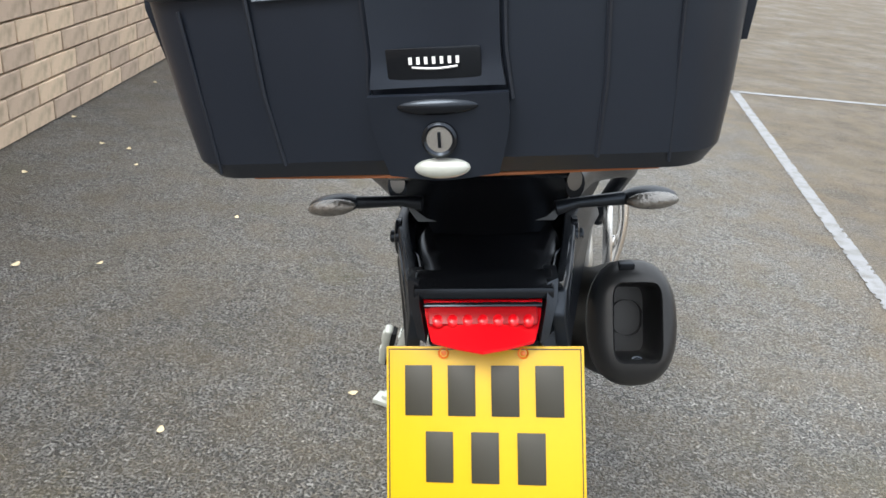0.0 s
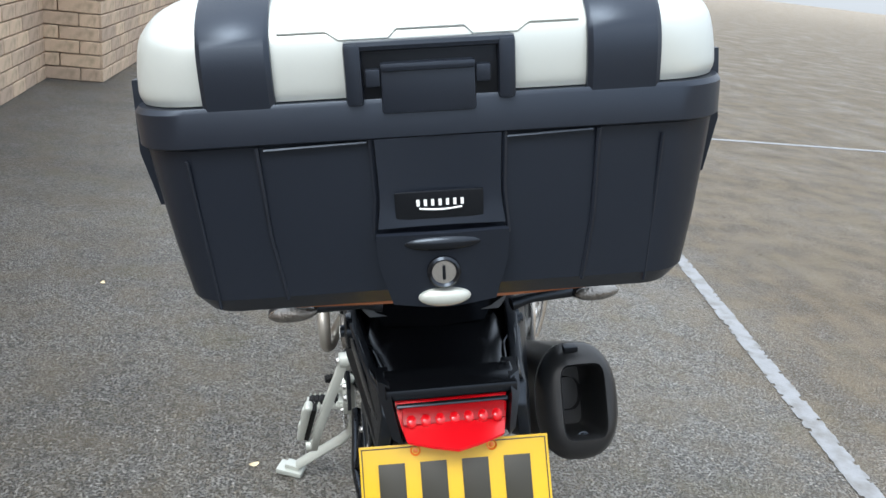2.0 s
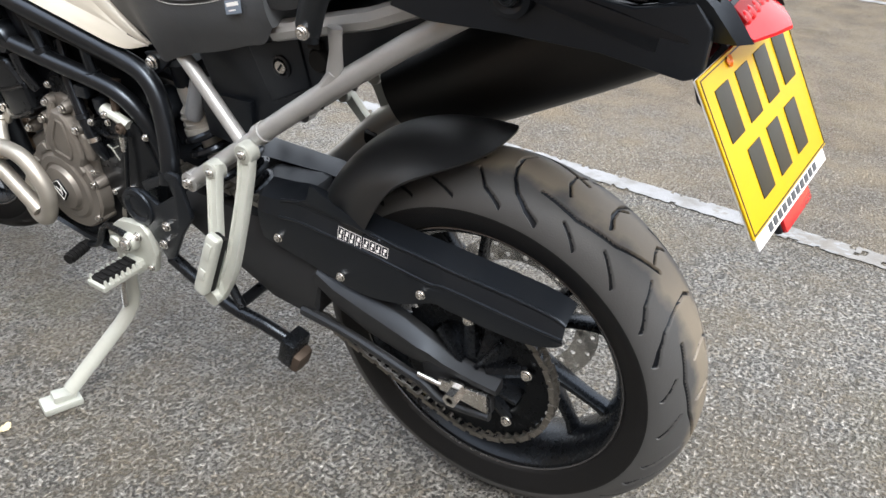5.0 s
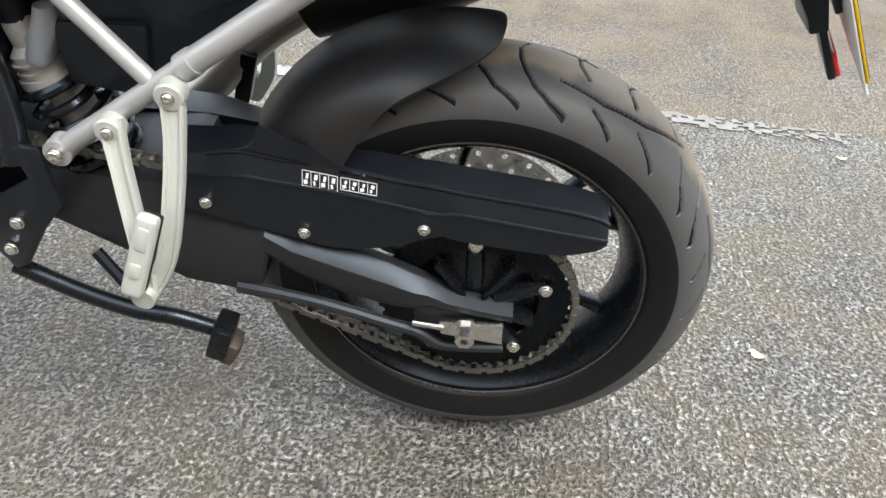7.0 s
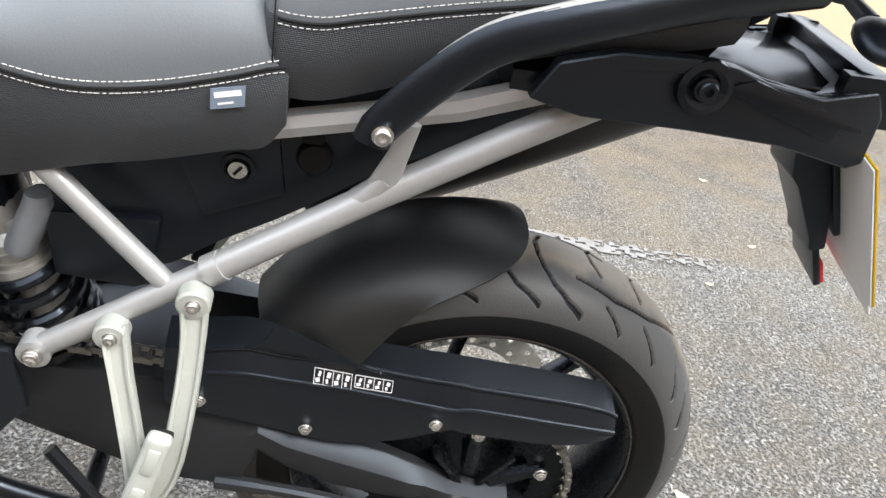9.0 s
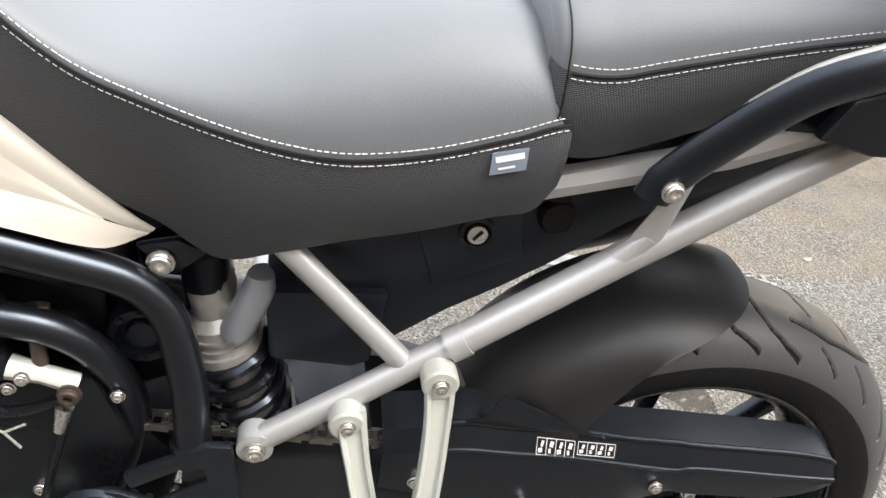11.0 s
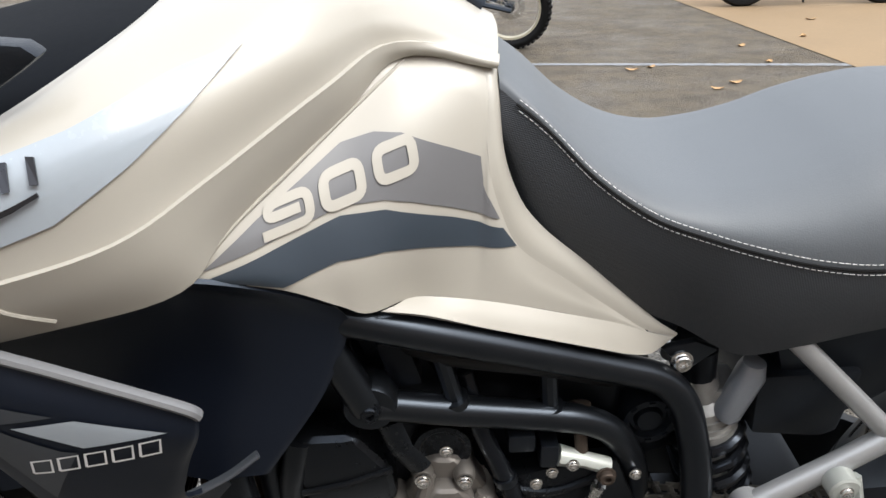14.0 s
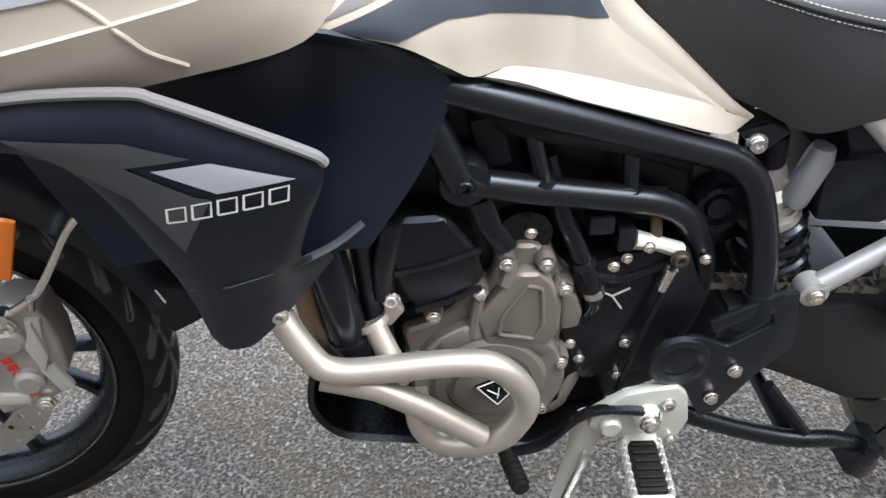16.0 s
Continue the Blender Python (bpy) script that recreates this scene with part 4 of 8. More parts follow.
def hanger(bm, s):
    """The V-shaped passenger footrest hanger of one side."""
    rear_arm = curve([V(s * 0.124, 0.327, 0.662), V(s * 0.138, 0.326, 0.62), V(s * 0.163, 0.331, 0.555), V(s * 0.19, 0.344, 0.48), V(s * 0.2, 0.372, 0.43)], 14)
    front_arm = curve([V(s * 0.125, 0.404, 0.618), V(s * 0.142, 0.397, 0.58), V(s * 0.165, 0.386, 0.53), V(s * 0.19, 0.374, 0.47), V(s * 0.203, 0.372, 0.43)], 14)
    for pts, w in ((rear_arm, 0.0135), (front_arm, 0.013)):
        # a flat casting with a raised rim along both edges
        rings_ = []
        for i, q in enumerate(pts):
            d = (pts[min(i + 1, 13)] - pts[max(i - 1, 0)]).normalized()
            out_ = (V(s, 0, 0) - d * (d.x * s)).normalized()
            side = d.cross(out_)
            k = w * (1.12 - 0.22 * min(1, i / 4))
            rings_.append([q + side * (k * u) + out_ * (0.0072 * v) for u, v in ((-1, 0.5), (-0.86, 1), (-0.62, 0.9), (-0.5, 0.3), (0.5, 0.3), (0.62, 0.9), (0.86, 1), (1, 0.5), (0.9, -1), (-0.9, -1))])
        loft(bm, rings_)
    for c in ((0.327, 0.656), (0.406, 0.607)):
        x = s * 0.128
        lathe([(-0.008, 0.0), (-0.008, 0.0145), (-0.006, 0.017), (0.012, 0.017), (0.014, 0.015), (0.014, 0.0)] if s < 0 else [(-0.014, 0.0), (-0.014, 0.015), (-0.012, 0.017), (0.006, 0.017), (0.008, 0.0145), (0.008, 0.0)], 20, bm, centre=(x, *c))
    lathe([(-0.012, 0.0), (-0.012, 0.014), (0.012, 0.014), (0.012, 0.0)], 16, bm, centre=(s * 0.205, 0.374, 0.432))
    return bm


for s in (-1, 1):
    h = part("passenger_footrest_hanger", hanger(bmesh.new(), s), M_BRACKET, bike, "pale cast aluminium V-shaped passenger footrest hanger", crease=35)
    bolt(V(s * 0.135, 0.327, 0.656), h, 0.0062, d=(s, 0, 0))
    bolt(V(s * 0.135, 0.406, 0.607), h, 0.0062, d=(s, 0, 0))
    fp = block(V(0, 0, 0), (0.018, 0.0255, 0.108), 0.0085, turn=None, seg=4)
    block(V(s * 0.0065, 0, 0.026), (0.01, 0.014, 0.03), 0.0045, fp)
    block(V(s * 0.0065, 0, -0.016), (0.01, 0.014, 0.02), 0.0045, fp)
    fo = part("folded_footpeg", fp, M_BRACKET, bike, "folded-up aluminium passenger footpeg", at=pose(s * 0.215, 0.362, 0.50, 18, s * -14, 0))
    part("peg_rubber", block(V(-s * 0.012, 0, 0.0), (0.012, 0.024, 0.1), 0.004), M_RUBBER, fo)

# main frame tubes
fr = bmesh.new()
for s in (-1, 1):
    top = rounded([(s * 0.132, 0.99, 0.885), (s * 0.118, 0.85, 0.831), (s * 0.094, 0.721, 0.7755), (s * 0.08, 0.657, 0.747), (s * 0.07, 0.569, 0.711), (s * 0.088, 0.546, 0.62), (s * 0.107, 0.545, 0.54)], 0.05, 8)
    tube(top, 0.0165, 14, fr)
    low = rounded([(s * 0.115, 0.882, 0.7445), (s * 0.1, 0.7925, 0.715), (s * 0.09, 0.73, 0.697), (s * 0.08, 0.645, 0.673), (s * 0.066, 0.605, 0.60), (s * 0.062, 0.60, 0.53), (s * 0.068, 0.635, 0.455)], 0.045, 6)
    tube(low, 0.0155, 14, fr)
    tube([V(s * 0.125, 0.93, 0.862), V(s * 0.118, 0.885, 0.745)], 0.0165, 12, fr)
    tube([V(s * 0.104, 0.82, 0.815), V(s * 0.1, 0.80, 0.725)], 0.009, 10, fr)
    tube([V(s * 0.083, 0.71, 0.77), V(s * 0.083, 0.705, 0.695)], 0.009, 10, fr)
    lathe([(-0.018, 0.0), (-0.018, 0.024), (-0.012, 0.027), (0.012, 0.027), (0.018, 0.024), (0.018, 0.0)], 20, fr, centre=(s * 0.108, 0.882, 0.746))
    tube([V(s * 0.103, 0.546, 0.56), V(s * 0.107, 0.545, 0.54)], 0.0195, 14, fr)
    slab([(0.63, 0.69), (0.555, 0.68), (0.545, 0.58), (0.60, 0.56)], s * 0.035, s * 0.025, 0.004, fr)
frame_ = part("main_frame", fr, M_FRAME, bike, "satin black tubular main frame", crease=35)
for a_, b_ in ((V(-0.101, 0.803, 0.735), V(-0.1, 0.801, 0.726)), (V(-0.0835, 0.7055, 0.703), V(-0.083, 0.705, 0.694))):
    part("weld_collar", tube([a_, b_], 0.0145, 16), M_FRAME, frame_)
bolt(V(-0.127, 0.882, 0.746), frame_, 0.009, mat=M_BLACKMETAL)
bolt(V(-0.062, 0.569, 0.732), frame_, 0.0098)
part("frame_lug", slab([(0.59, 0.745), (0.555, 0.752), (0.53, 0.74), (0.56, 0.715)], -0.06, -0.05, 0.003), M_FRAME, frame_)
# round ribbed cap over the frame's pivot
capm = lathe([(-0.012, 0.0), (-0.012, 0.013), (-0.006, 0.016), (-0.006, 0.02), (-0.014, 0.022), (-0.014, 0.029), (-0.008, 0.031), (0.02, 0.031)], 40)
for k in range(8):
    a = 2 * math.pi * k / 8
    block(V(-0.015, 0.0255 * math.cos(a), 0.0255 * math.sin(a)), (0.003, 0.004, 0.007), 0.0008, capm, Matrix.Rotation(a, 4, "X"))
part("pivot_cap", capm, M_TRIM, frame_, "black plastic pivot cap", at=V(-0.044, 0.591, 0.646))

# engine: crankcase, cylinder block, covers, hoses
engine = part("engine", slab([(0.62, 0.60), (0.56, 0.50), (0.58, 0.42), (0.70, 0.37), (0.90, 0.36), (0.97, 0.42), (0.97, 0.53), (0.90, 0.60)], -0.075, 0.085, 0.012), M_DARK, bike, "black three-cylinder engine", crease=30)
part("gearbox", slab([(0.62, 0.52), (0.80, 0.56), (0.82, 0.76), (0.62, 0.72)], -0.045, 0.05, 0.01), M_DARK, engine)
head = slab([(0.80, 0.60), (0.97, 0.55), (1.02, 0.70), (0.98, 0.82), (0.84, 0.80), (0.80, 0.70)], -0.075, 0.095, 0.01)
part("cylinder_head", head, M_DARK, engine, crease=30)
bar_ = slab([(0.972, 0.692), (0.95, 0.706), (0.90, 0.706), (0.868, 0.66), (0.862, 0.615), (0.90, 0.588), (0.938, 0.578), (0.955, 0.62)], -0.118, -0.07, 0.014, seg=3)
for a, b in (((0.957, 0.637), (0.866, 0.662)), ((0.938, 0.586), (0.866, 0.612))):
    tube([V(-0.119, *a), V(-0.12, (a[0] + b[0]) / 2, (a[1] + b[1]) / 2 - 0.003), V(-0.119, *b)], 0.0035, 8, bar_)
part("starter_housing", bar_, M_BLACKMETAL, engine, "black rounded housing beside the cylinders", crease=30)
for a, b in (((0.955, 0.70), (0.972, 0.60)), ((0.866, 0.72), (0.838, 0.655))):
    part("bracket_strap", tube([V(-0.116, *a), V(-0.118, (a[0] + b[0]) / 2 + 0.004, (a[1] + b[1]) / 2), V(-0.112, *b)], 0.012, 8, flat=0.45, up=(1, 0, 0)), M_BLACKMETAL, engine)
for k in range(3):
    part("cover_rib", slab([(0.83 + 0.05 * k, 0.75), (0.86 + 0.05 * k, 0.745), (0.875 + 0.05 * k, 0.80), (0.845 + 0.05 * k, 0.805)], -0.10, 0.10, 0.006), M_DARK, engine)
part("filler_neck", lathe([(-0.082, 0.0), (-0.082, 0.02), (-0.086, 0.024), (-0.086, 0.03), (-0.075, 0.033), (-0.05, 0.033)], 28, centre=(0, 0.815, 0.652)), M_BLACKMETAL, engine)

# side cover: broad lower casting, raised upper nose, round generator housing
cv = slab([(0.957, 0.53), (0.924, 0.541), (0.897, 0.562), (0.877, 0.584), (0.852, 0.60), (0.845, 0.632), (0.826, 0.644), (0.803, 0.642), (0.785, 0.63), (0.765, 0.59), (0.753, 0.571), (0.752, 0.532), (0.769, 0.512), (0.774, 0.466), (0.782, 0.418), (0.802, 0.379), (0.845, 0.366), (0.889, 0.377), (0.922, 0.42), (0.948, 0.466)], -0.092, -0.06, 0.01, seg=3)
cover = part("engine_cover", cv, M_COVER, bike, "bronze-grey cast engine side cover", crease=30)
nose = slab([(0.872, 0.555), (0.852, 0.585), (0.836, 0.606), (0.826, 0.62), (0.80, 0.618), (0.787, 0.604), (0.775, 0.568), (0.776, 0.53), (0.79, 0.505), (0.86, 0.505)], -0.112, -0.088, 0.009, seg=3)
part("cover_nose", nose, M_COVER, cover, crease=30)
pan = [(0.815, 0.603), (0.799, 0.598), (0.796, 0.545), (0.806, 0.524), (0.847, 0.535), (0.843, 0.56), (0.815, 0.603)]
part("cover_panel", tube(rounded([V(-0.1125, *q) for q in pan], 0.004, 2), 0.0026, 6), M_COVER, cover)
gen = lathe([(-0.08, 0.094), (-0.104, 0.092), (-0.108, 0.088), (-0.109, 0.07), (-0.113, 0.064), (-0.114, 0.052), (-0.112, 0.05), (-0.113, 0.046), (-0.122, 0.043), (-0.125, 0.036), (-0.125, 0.0)], 56, centre=(0, 0.858, 0.455))
part("generator_housing", gen, M_COVER, cover, "round cast housing with a stepped rim", crease=25)
for a, w in ((62, 0.034), (100, 0.03), (24, 0.024), (140, 0.026)):
    c_, s_ = math.cos(radians(a)), math.sin(radians(a))
    part("cover_rib", block(V(-0.106, 0.858 + 0.081 * c_, 0.455 + 0.081 * s_), (0.012, 0.016, w), 0.003, None, Matrix.Rotation(radians(a), 4, "X")), M_COVER, cover)
for a, b in (((0.866, 0.588), (0.874, 0.53)), ((0.83, 0.63), (0.838, 0.60)), ((0.775, 0.60), (0.79, 0.56))):
    part("cover_rib", tube([V(-0.098, *a), V(-0.104, *b)], [0.007, 0.009], 8), M_COVER, cover)
part("cover_boss", slab([(0.778, 0.592), (0.757, 0.575), (0.749, 0.55), (0.753, 0.527), (0.775, 0.525)], -0.105, -0.07, 0.007, seg=3), M_COVER, cover)
emb = slab([(0.877, 0.468), (0.85, 0.480), (0.832, 0.452), (0.85, 0.432)], -0.1275, -0.1235, 0.0012)
part("emblem", emb, M_GLOSS, cover, "small black emblem plate")
for a, b in (((0.874, 0.467), (0.851, 0.477)), ((0.851, 0.477), (0.836, 0.453)), ((0.836, 0.453), (0.85, 0.436)), ((0.85, 0.436), (0.874, 0.467)), ((0.862, 0.462), (0.848, 0.452)), ((0.848, 0.464), (0.85, 0.447))):
    part("emblem_line", tube([V(-0.128, *a), V(-0.128, *b)], 0.0008, 5), M_PRINT, cover)
for y, z in ((0.919, 0.563), (0.866, 0.592), (0.837, 0.630), (0.794, 0.625), (0.772, 0.588), (0.772, 0.476), (0.792, 0.40), (0.942, 0.49)):
    boss = lathe([(-0.06, 0.0125), (-0.098, 0.0115), (-0.104, 0.0095), (-0.104, 0.0)], 16, centre=(0, y, z))
    part("bolt_boss", boss, M_COVER, cover)
    bolt(V(-0.080 if y < 0 else -0.105 + middle(y) * max(0.0, 1 - 0.105 / 0.045), y, z), cover, 0.0068)
for y, z in ((0.812, 0.668), (0.762, 0.505), (0.72, 0.615)):
    bolt(V(-0.104, y, z), engine, 0.0055)

# black sprocket cover with a stamped mark
sc = slab([(0.762, 0.60), (0.70, 0.615), (0.63, 0.62), (0.60, 0.54), (0.64, 0.43), (0.74, 0.42), (0.768, 0.50)], -0.085, -0.06, 0.006)
spc = part("sprocket_cover", sc, M_BLACKMETAL, bike, "black sprocket cover with a raised mark")
part("raised_mark", tube([V(-0.0862, 0.722, 0.562), V(-0.0862, 0.712, 0.556), V(-0.0862, 0.692, 0.566)], 0.0014, 6), M_BRACKET, spc)
part("raised_mark", tube([V(-0.0862, 0.712, 0.556), V(-0.0862, 0.70, 0.536)], 0.0014, 6), M_BRACKET, spc)
part("cover_edge", tube(rounded([V(-0.086, 0.745, 0.59), V(-0.087, 0.70, 0.578), V(-0.086, 0.65, 0.60)], 0.03), 0.005, 8), M_BLACKMETAL, spc)
hose = tube(curve([V(-0.07, 0.79, 0.74), V(-0.085, 0.777, 0.684), V(-0.092, 0.762, 0.645), V(-0.098, 0.748, 0.609), V(-0.098, 0.736, 0.565), V(-0.085, 0.738, 0.535)], 24), 0.0105, 12)
hs = part("coolant_hose", hose, M_GLOSS, bike, "glossy black rubber coolant hose")
for y, z, r in ((0.751, 0.617, 0.0125), (0.738, 0.575, 0.0125)):
    part("hose_clamp", tube([V(-0.0975, y + 0.001, z + 0.004), V(-0.098, y - 0.001, z - 0.004)], r, 14), M_FRAME if z > 0.6 else M_CHROME, hs)
h2 = tube(curve([V(-0.08, 0.86, 0.80), V(-0.10, 0.80, 0.79), V(-0.09, 0.72, 0.765), V(-0.06, 0.64, 0.72)], 16), 0.016, 10)
part("breather_hose", h2, M_RUBBER, engine)
part("wiring_loom", tube(curve([V(-0.07, 0.78, 0.70), V(-0.075, 0.73, 0.69), V(-0.07, 0.69, 0.66), V(-0.07, 0.65, 0.655)], 14), 0.007, 8), M_RUBBER, engine)
part("sensor_plug", block(V(-0.085, 0.735, 0.665), (0.03, 0.028, 0.022), 0.004), M_TRIM, engine)
part("sensor_plug", block(V(-0.08, 0.705, 0.64), (0.03, 0.02, 0.03), 0.004), M_TRIM, engine)
part("oil_filter", lathe([(-0.10, 0.0), (-0.10, 0.03), (-0.095, 0.036), (-0.05, 0.036)], 24, centre=(0, 0.95, 0.66)), M_DARK, engine)
part("shift_shaft", tube(rounded([V(-0.07, 0.672, 0.69), V(-0.08, 0.672, 0.665), V(-0.085, 0.67, 0.638)], 0.01), [0.012, 0.012, 0.012] + [0.007] * 4 + [0.007], 10), M_RUST, engine)
lk = tube([V(-0.088, 0.695, 0.637), V(-0.09, 0.668, 0.63), V(-0.088, 0.642, 0.617)], [0.0125, 0.0095, 0.0105], 10, flat=0.9)
arm_ = part("shift_arm", lk, M_BRACKET, bike, "pale aluminium gear linkage arm")
part("shift_rod", tube([V(-0.095, 0.646, 0.612), V(-0.098, 0.66, 0.56), V(-0.105, 0.70, 0.42)], 0.004, 8), M_BLACKMETAL, engine)
bolt(V(-0.1, 0.682, 0.634), arm_, 0.0055)
bolt(V(-0.1, 0.646, 0.616), arm_, 0.0085, mat=M_RUST)
part("ball_joint", tube([V(-0.098, 0.652, 0.60), V(-0.098, 0.66, 0.57)], [0.008, 0.0055], 10), M_CHROME, arm_)
for y, z in ((0.70, 0.61), (0.69, 0.48), (0.745, 0.46), (0.61, 0.60), (0.695, 0.425)):
    bolt(V(-0.085, y, z), engine, 0.0055)
# exhaust pipes under the engine, sump guard
M_HEAT = material("heat_stained_steel", (0.3, 0.22, 0.16), 0.38, metal=0.85, vary=0.45, scale=30)
heads = None
for x in (-0.06, 0.0, 0.06):
    pipe = tube(curve([V(x, 0.98, 0.68), V(x, 1.05, 0.64), V(x * 0.95, 1.055, 0.52), V(x * 0.5 + 0.03, 1.03, 0.42), V(0.04, 0.93, 0.36), V(0.05, 0.88, 0.345)], 20), 0.019, 12)
    if heads is None:
        heads = part("exhaust_header", pipe, M_HEAT, bike, "heat-stained steel exhaust header pipe", crease=35)
    else:
        part("exhaust_header", pipe, M_HEAT, bike, "heat-stained steel exhaust header pipe", crease=35)
part("exhaust_collector", tube(curve([V(0.04, 0.92, 0.36), V(0.0, 0.83, 0.345), V(-0.02, 0.775, 0.35), V(0.02, 0.72, 0.36), V(0.09, 0.6, 0.37), V(0.12, 0.45, 0.45), V(0.15, 0.33, 0.56), V(0.165, 0.2, 0.64)], 26), 0.026, 14), M_BAR, bike, "dull steel exhaust collector pipe", crease=35)
part("link_pipe", tube(curve([V(-0.06, 0.74, 0.43), V(-0.065, 0.752, 0.405), V(-0.06, 0.77, 0.36), V(-0.05, 0.82, 0.34)], 14), 0.0135, 12), M_BAR, bike, "bright steel pipe behind the engine cover")
dp = part("down_pipe", tube(curve([V(-0.115, 1.03, 0.70), V(-0.12, 1.02, 0.62), V(-0.12, 1.012, 0.553), V(-0.115, 1.005, 0.495), V(-0.10, 0.985, 0.45)], 18), 0.0215, 14), M_GLOSS, bike, "scuffed gloss black pipe ahead of the engine")
part("pipe_band", tube([V(-0.12, 1.0135, 0.56), V(-0.12, 1.0125, 0.553)], 0.0235, 16), M_FRAME, dp)
part("frame_downtube", tube([V(-0.095, 0.99, 0.70), V(-0.10, 0.985, 0.60), V(-0.10, 0.975, 0.48)], 0.0155, 12), M_FRAME, bike, "black frame tube beside the radiator")
sg_l = [(1.065, 0.505), (1.076, 0.43), (1.046, 0.376), (0.977, 0.357), (0.846, 0.329), (0.794, 0.324), (0.74, 0.362), (0.70, 0.384)]
sg = skin([[(-0.105, *q) for q in sg_l], [(-0.085, q[0], q[1] - 0.016) for q in sg_l], [(0.0, q[0], q[1] - 0.022) for q in sg_l], [(0.085, q[0], q[1] - 0.016) for q in sg_l], [(0.105, *q) for q in sg_l]], 30, 16, 0.008)
part("sump_guard", sg, M_BLACKMETAL, bike, "black sump guard under the engine")

# crash bars
for s in (-1, 1):
    main = rounded([(s * 0.10, 1.112, 0.66), (s * 0.135, 1.085, 0.618), (s * 0.155, 1.058, 0.572), (s * 0.165, 1.035, 0.545), (s * 0.168, 0.90, 0.552), (s * 0.17, 0.852, 0.545), (s * 0.17, 0.815, 0.487), (s * 0.168, 0.842, 0.428), (s * 0.162, 0.872, 0.407), (s * 0.15, 0.915, 0.397), (s * 0.14, 0.945, 0.418), (s * 0.115, 0.946, 0.46)], 0.04, 6)
    b_ = part("crash_bar", tube(main, 0.0152, 16), M_BAR, bike, "brushed steel tubular engine crash bar", crease=35)
    part("cross_tube", tube([V(s * 0.158, 1.045, 0.535), V(s * 0.163, 0.985, 0.516), V(s * 0.167, 0.94, 0.487), V(s * 0.167, 0.874, 0.427)], 0.0145, 14), M_BAR, b_)
    up = tube([V(s * 0.12, 0.986, 0.572), V(s * 0.13, 0.978, 0.556), V(s * 0.15, 0.957, 0.51)], 0.0132, 14)
    tube([V(s * 0.118, 0.988, 0.575), V(s * 0.121, 0.985, 0.569)], 0.0185, 16, up)
    part("upright", up, M_BAR, b_)
    part("mounting_tab", slab([(0.972, 0.612), (0.958, 0.608), (0.95, 0.585), (0.966, 0.565), (0.984, 0.566), (0.972, 0.585)], s * 0.118, s * 0.108, 0.003), M_BAR, b_)
    bolt(V(s * 0.112, 0.964, 0.60), b_, 0.0085, d=(s, 0, 0))

# side stand, footrests, levers, centre stand
st = tube(rounded([V(-0.112, 0.728, 0.385), V(-0.108, 0.742, 0.31), V(-0.108, 0.757, 0.225), V(-0.125, 0.772, 0.185), V(-0.268, 0.829, 0.066)], 0.04, 5), [0.021, 0.02, 0.019] + [0.0165] * 17, 12, flat=0.62)
block(V(-0.289, 0.838, 0.048), (0.075, 0.05, 0.016), 0.005, st, pose(0, 0, 0, 0, 8, -20))
block(V(-0.28, 0.835, 0.062), (0.045, 0.032, 0.014), 0.005, st, pose(0, 0, 0, 0, 12, -20))
stand = part("side_stand", st, M_BRACKET, bike, "pale metal side stand, extended to the ground", crease=35)
part("stand_spring", tube([V(-0.128 + 0.005 * math.cos(k * 0.7), 0.735 + 0.0001 * k + 0.005 * math.sin(k * 0.7), 0.33 - 0.00038 * k) for k in range(320)], 0.0011, 5), M_CHROME, stand)
fh = slab([(0.695, 0.436), (0.665, 0.441), (0.632, 0.443), (0.618, 0.425), (0.612, 0.383), (0.628, 0.34), (0.645, 0.335), (0.665, 0.352), (0.705, 0.36), (0.738, 0.385), (0.735, 0.408)], -0.132, -0.116, 0.005)
lathe([(-0.018, 0.0), (-0.018, 0.014), (-0.012, 0.018), (0, 0.018)], 18, fh, centre=(-0.127, 0.667, 0.401))
block(V(-0.135, 0.672, 0.352), (0.03, 0.044, 0.026), 0.006, fh)
lathe([(-0.014, 0.0), (-0.014, 0.011), (-0.01, 0.014), (0, 0.014)], 16, fh, centre=(-0.128, 0.712, 0.388))
foot = part("footrest_hanger", fh, M_BRACKET, bike, "pale cast aluminium footrest hanger")
bolt(V(-0.145, 0.667, 0.401), foot, 0.0105)
bolt(V(-0.133, 0.643, 0.418), foot, 0.0075)
bolt(V(-0.133, 0.632, 0.352), foot, 0.006)
pg = block(V(0, 0, 0), (0.092, 0.05, 0.012), 0.004)
for k in range(7):
    for sy in (-1, 1):
        own = bmesh.new()
        bmesh.ops.create_cone(own, segments=6, radius1=0.006, radius2=0.002, depth=0.012, cap_ends=True)
        own.transform(Matrix.Translation((-0.036 + 0.012 * k, sy * 0.022, 0.009)))
        join(pg, own)
peg = part("footpeg", pg, M_BRACKET, bike, "toothed aluminium footpeg with rubber insert", at=pose(-0.178, 0.675, 0.352, 0, 0, -4))
part("peg_rubber", block(V(0, 0, 0.006), (0.078, 0.036, 0.014), 0.003), M_RUBBER, peg)
for k in range(6):
    part("rubber_rib", block(V(-0.03 + 0.012 * k, 0, 0.0135), (0.0075, 0.03, 0.005), 0.001), M_RUBBER, peg)
sl = tube(curve([V(-0.138, 0.655, 0.408), V(-0.134, 0.70, 0.416), V(-0.13, 0.745, 0.408), V(-0.124, 0.79, 0.352), V(-0.12, 0.838, 0.335)], 16), 0.008, 8, flat=0.7)
lever = part("gear_lever", sl, M_BLACKMETAL, bike, "black gear lever with ribbed rubber tip")
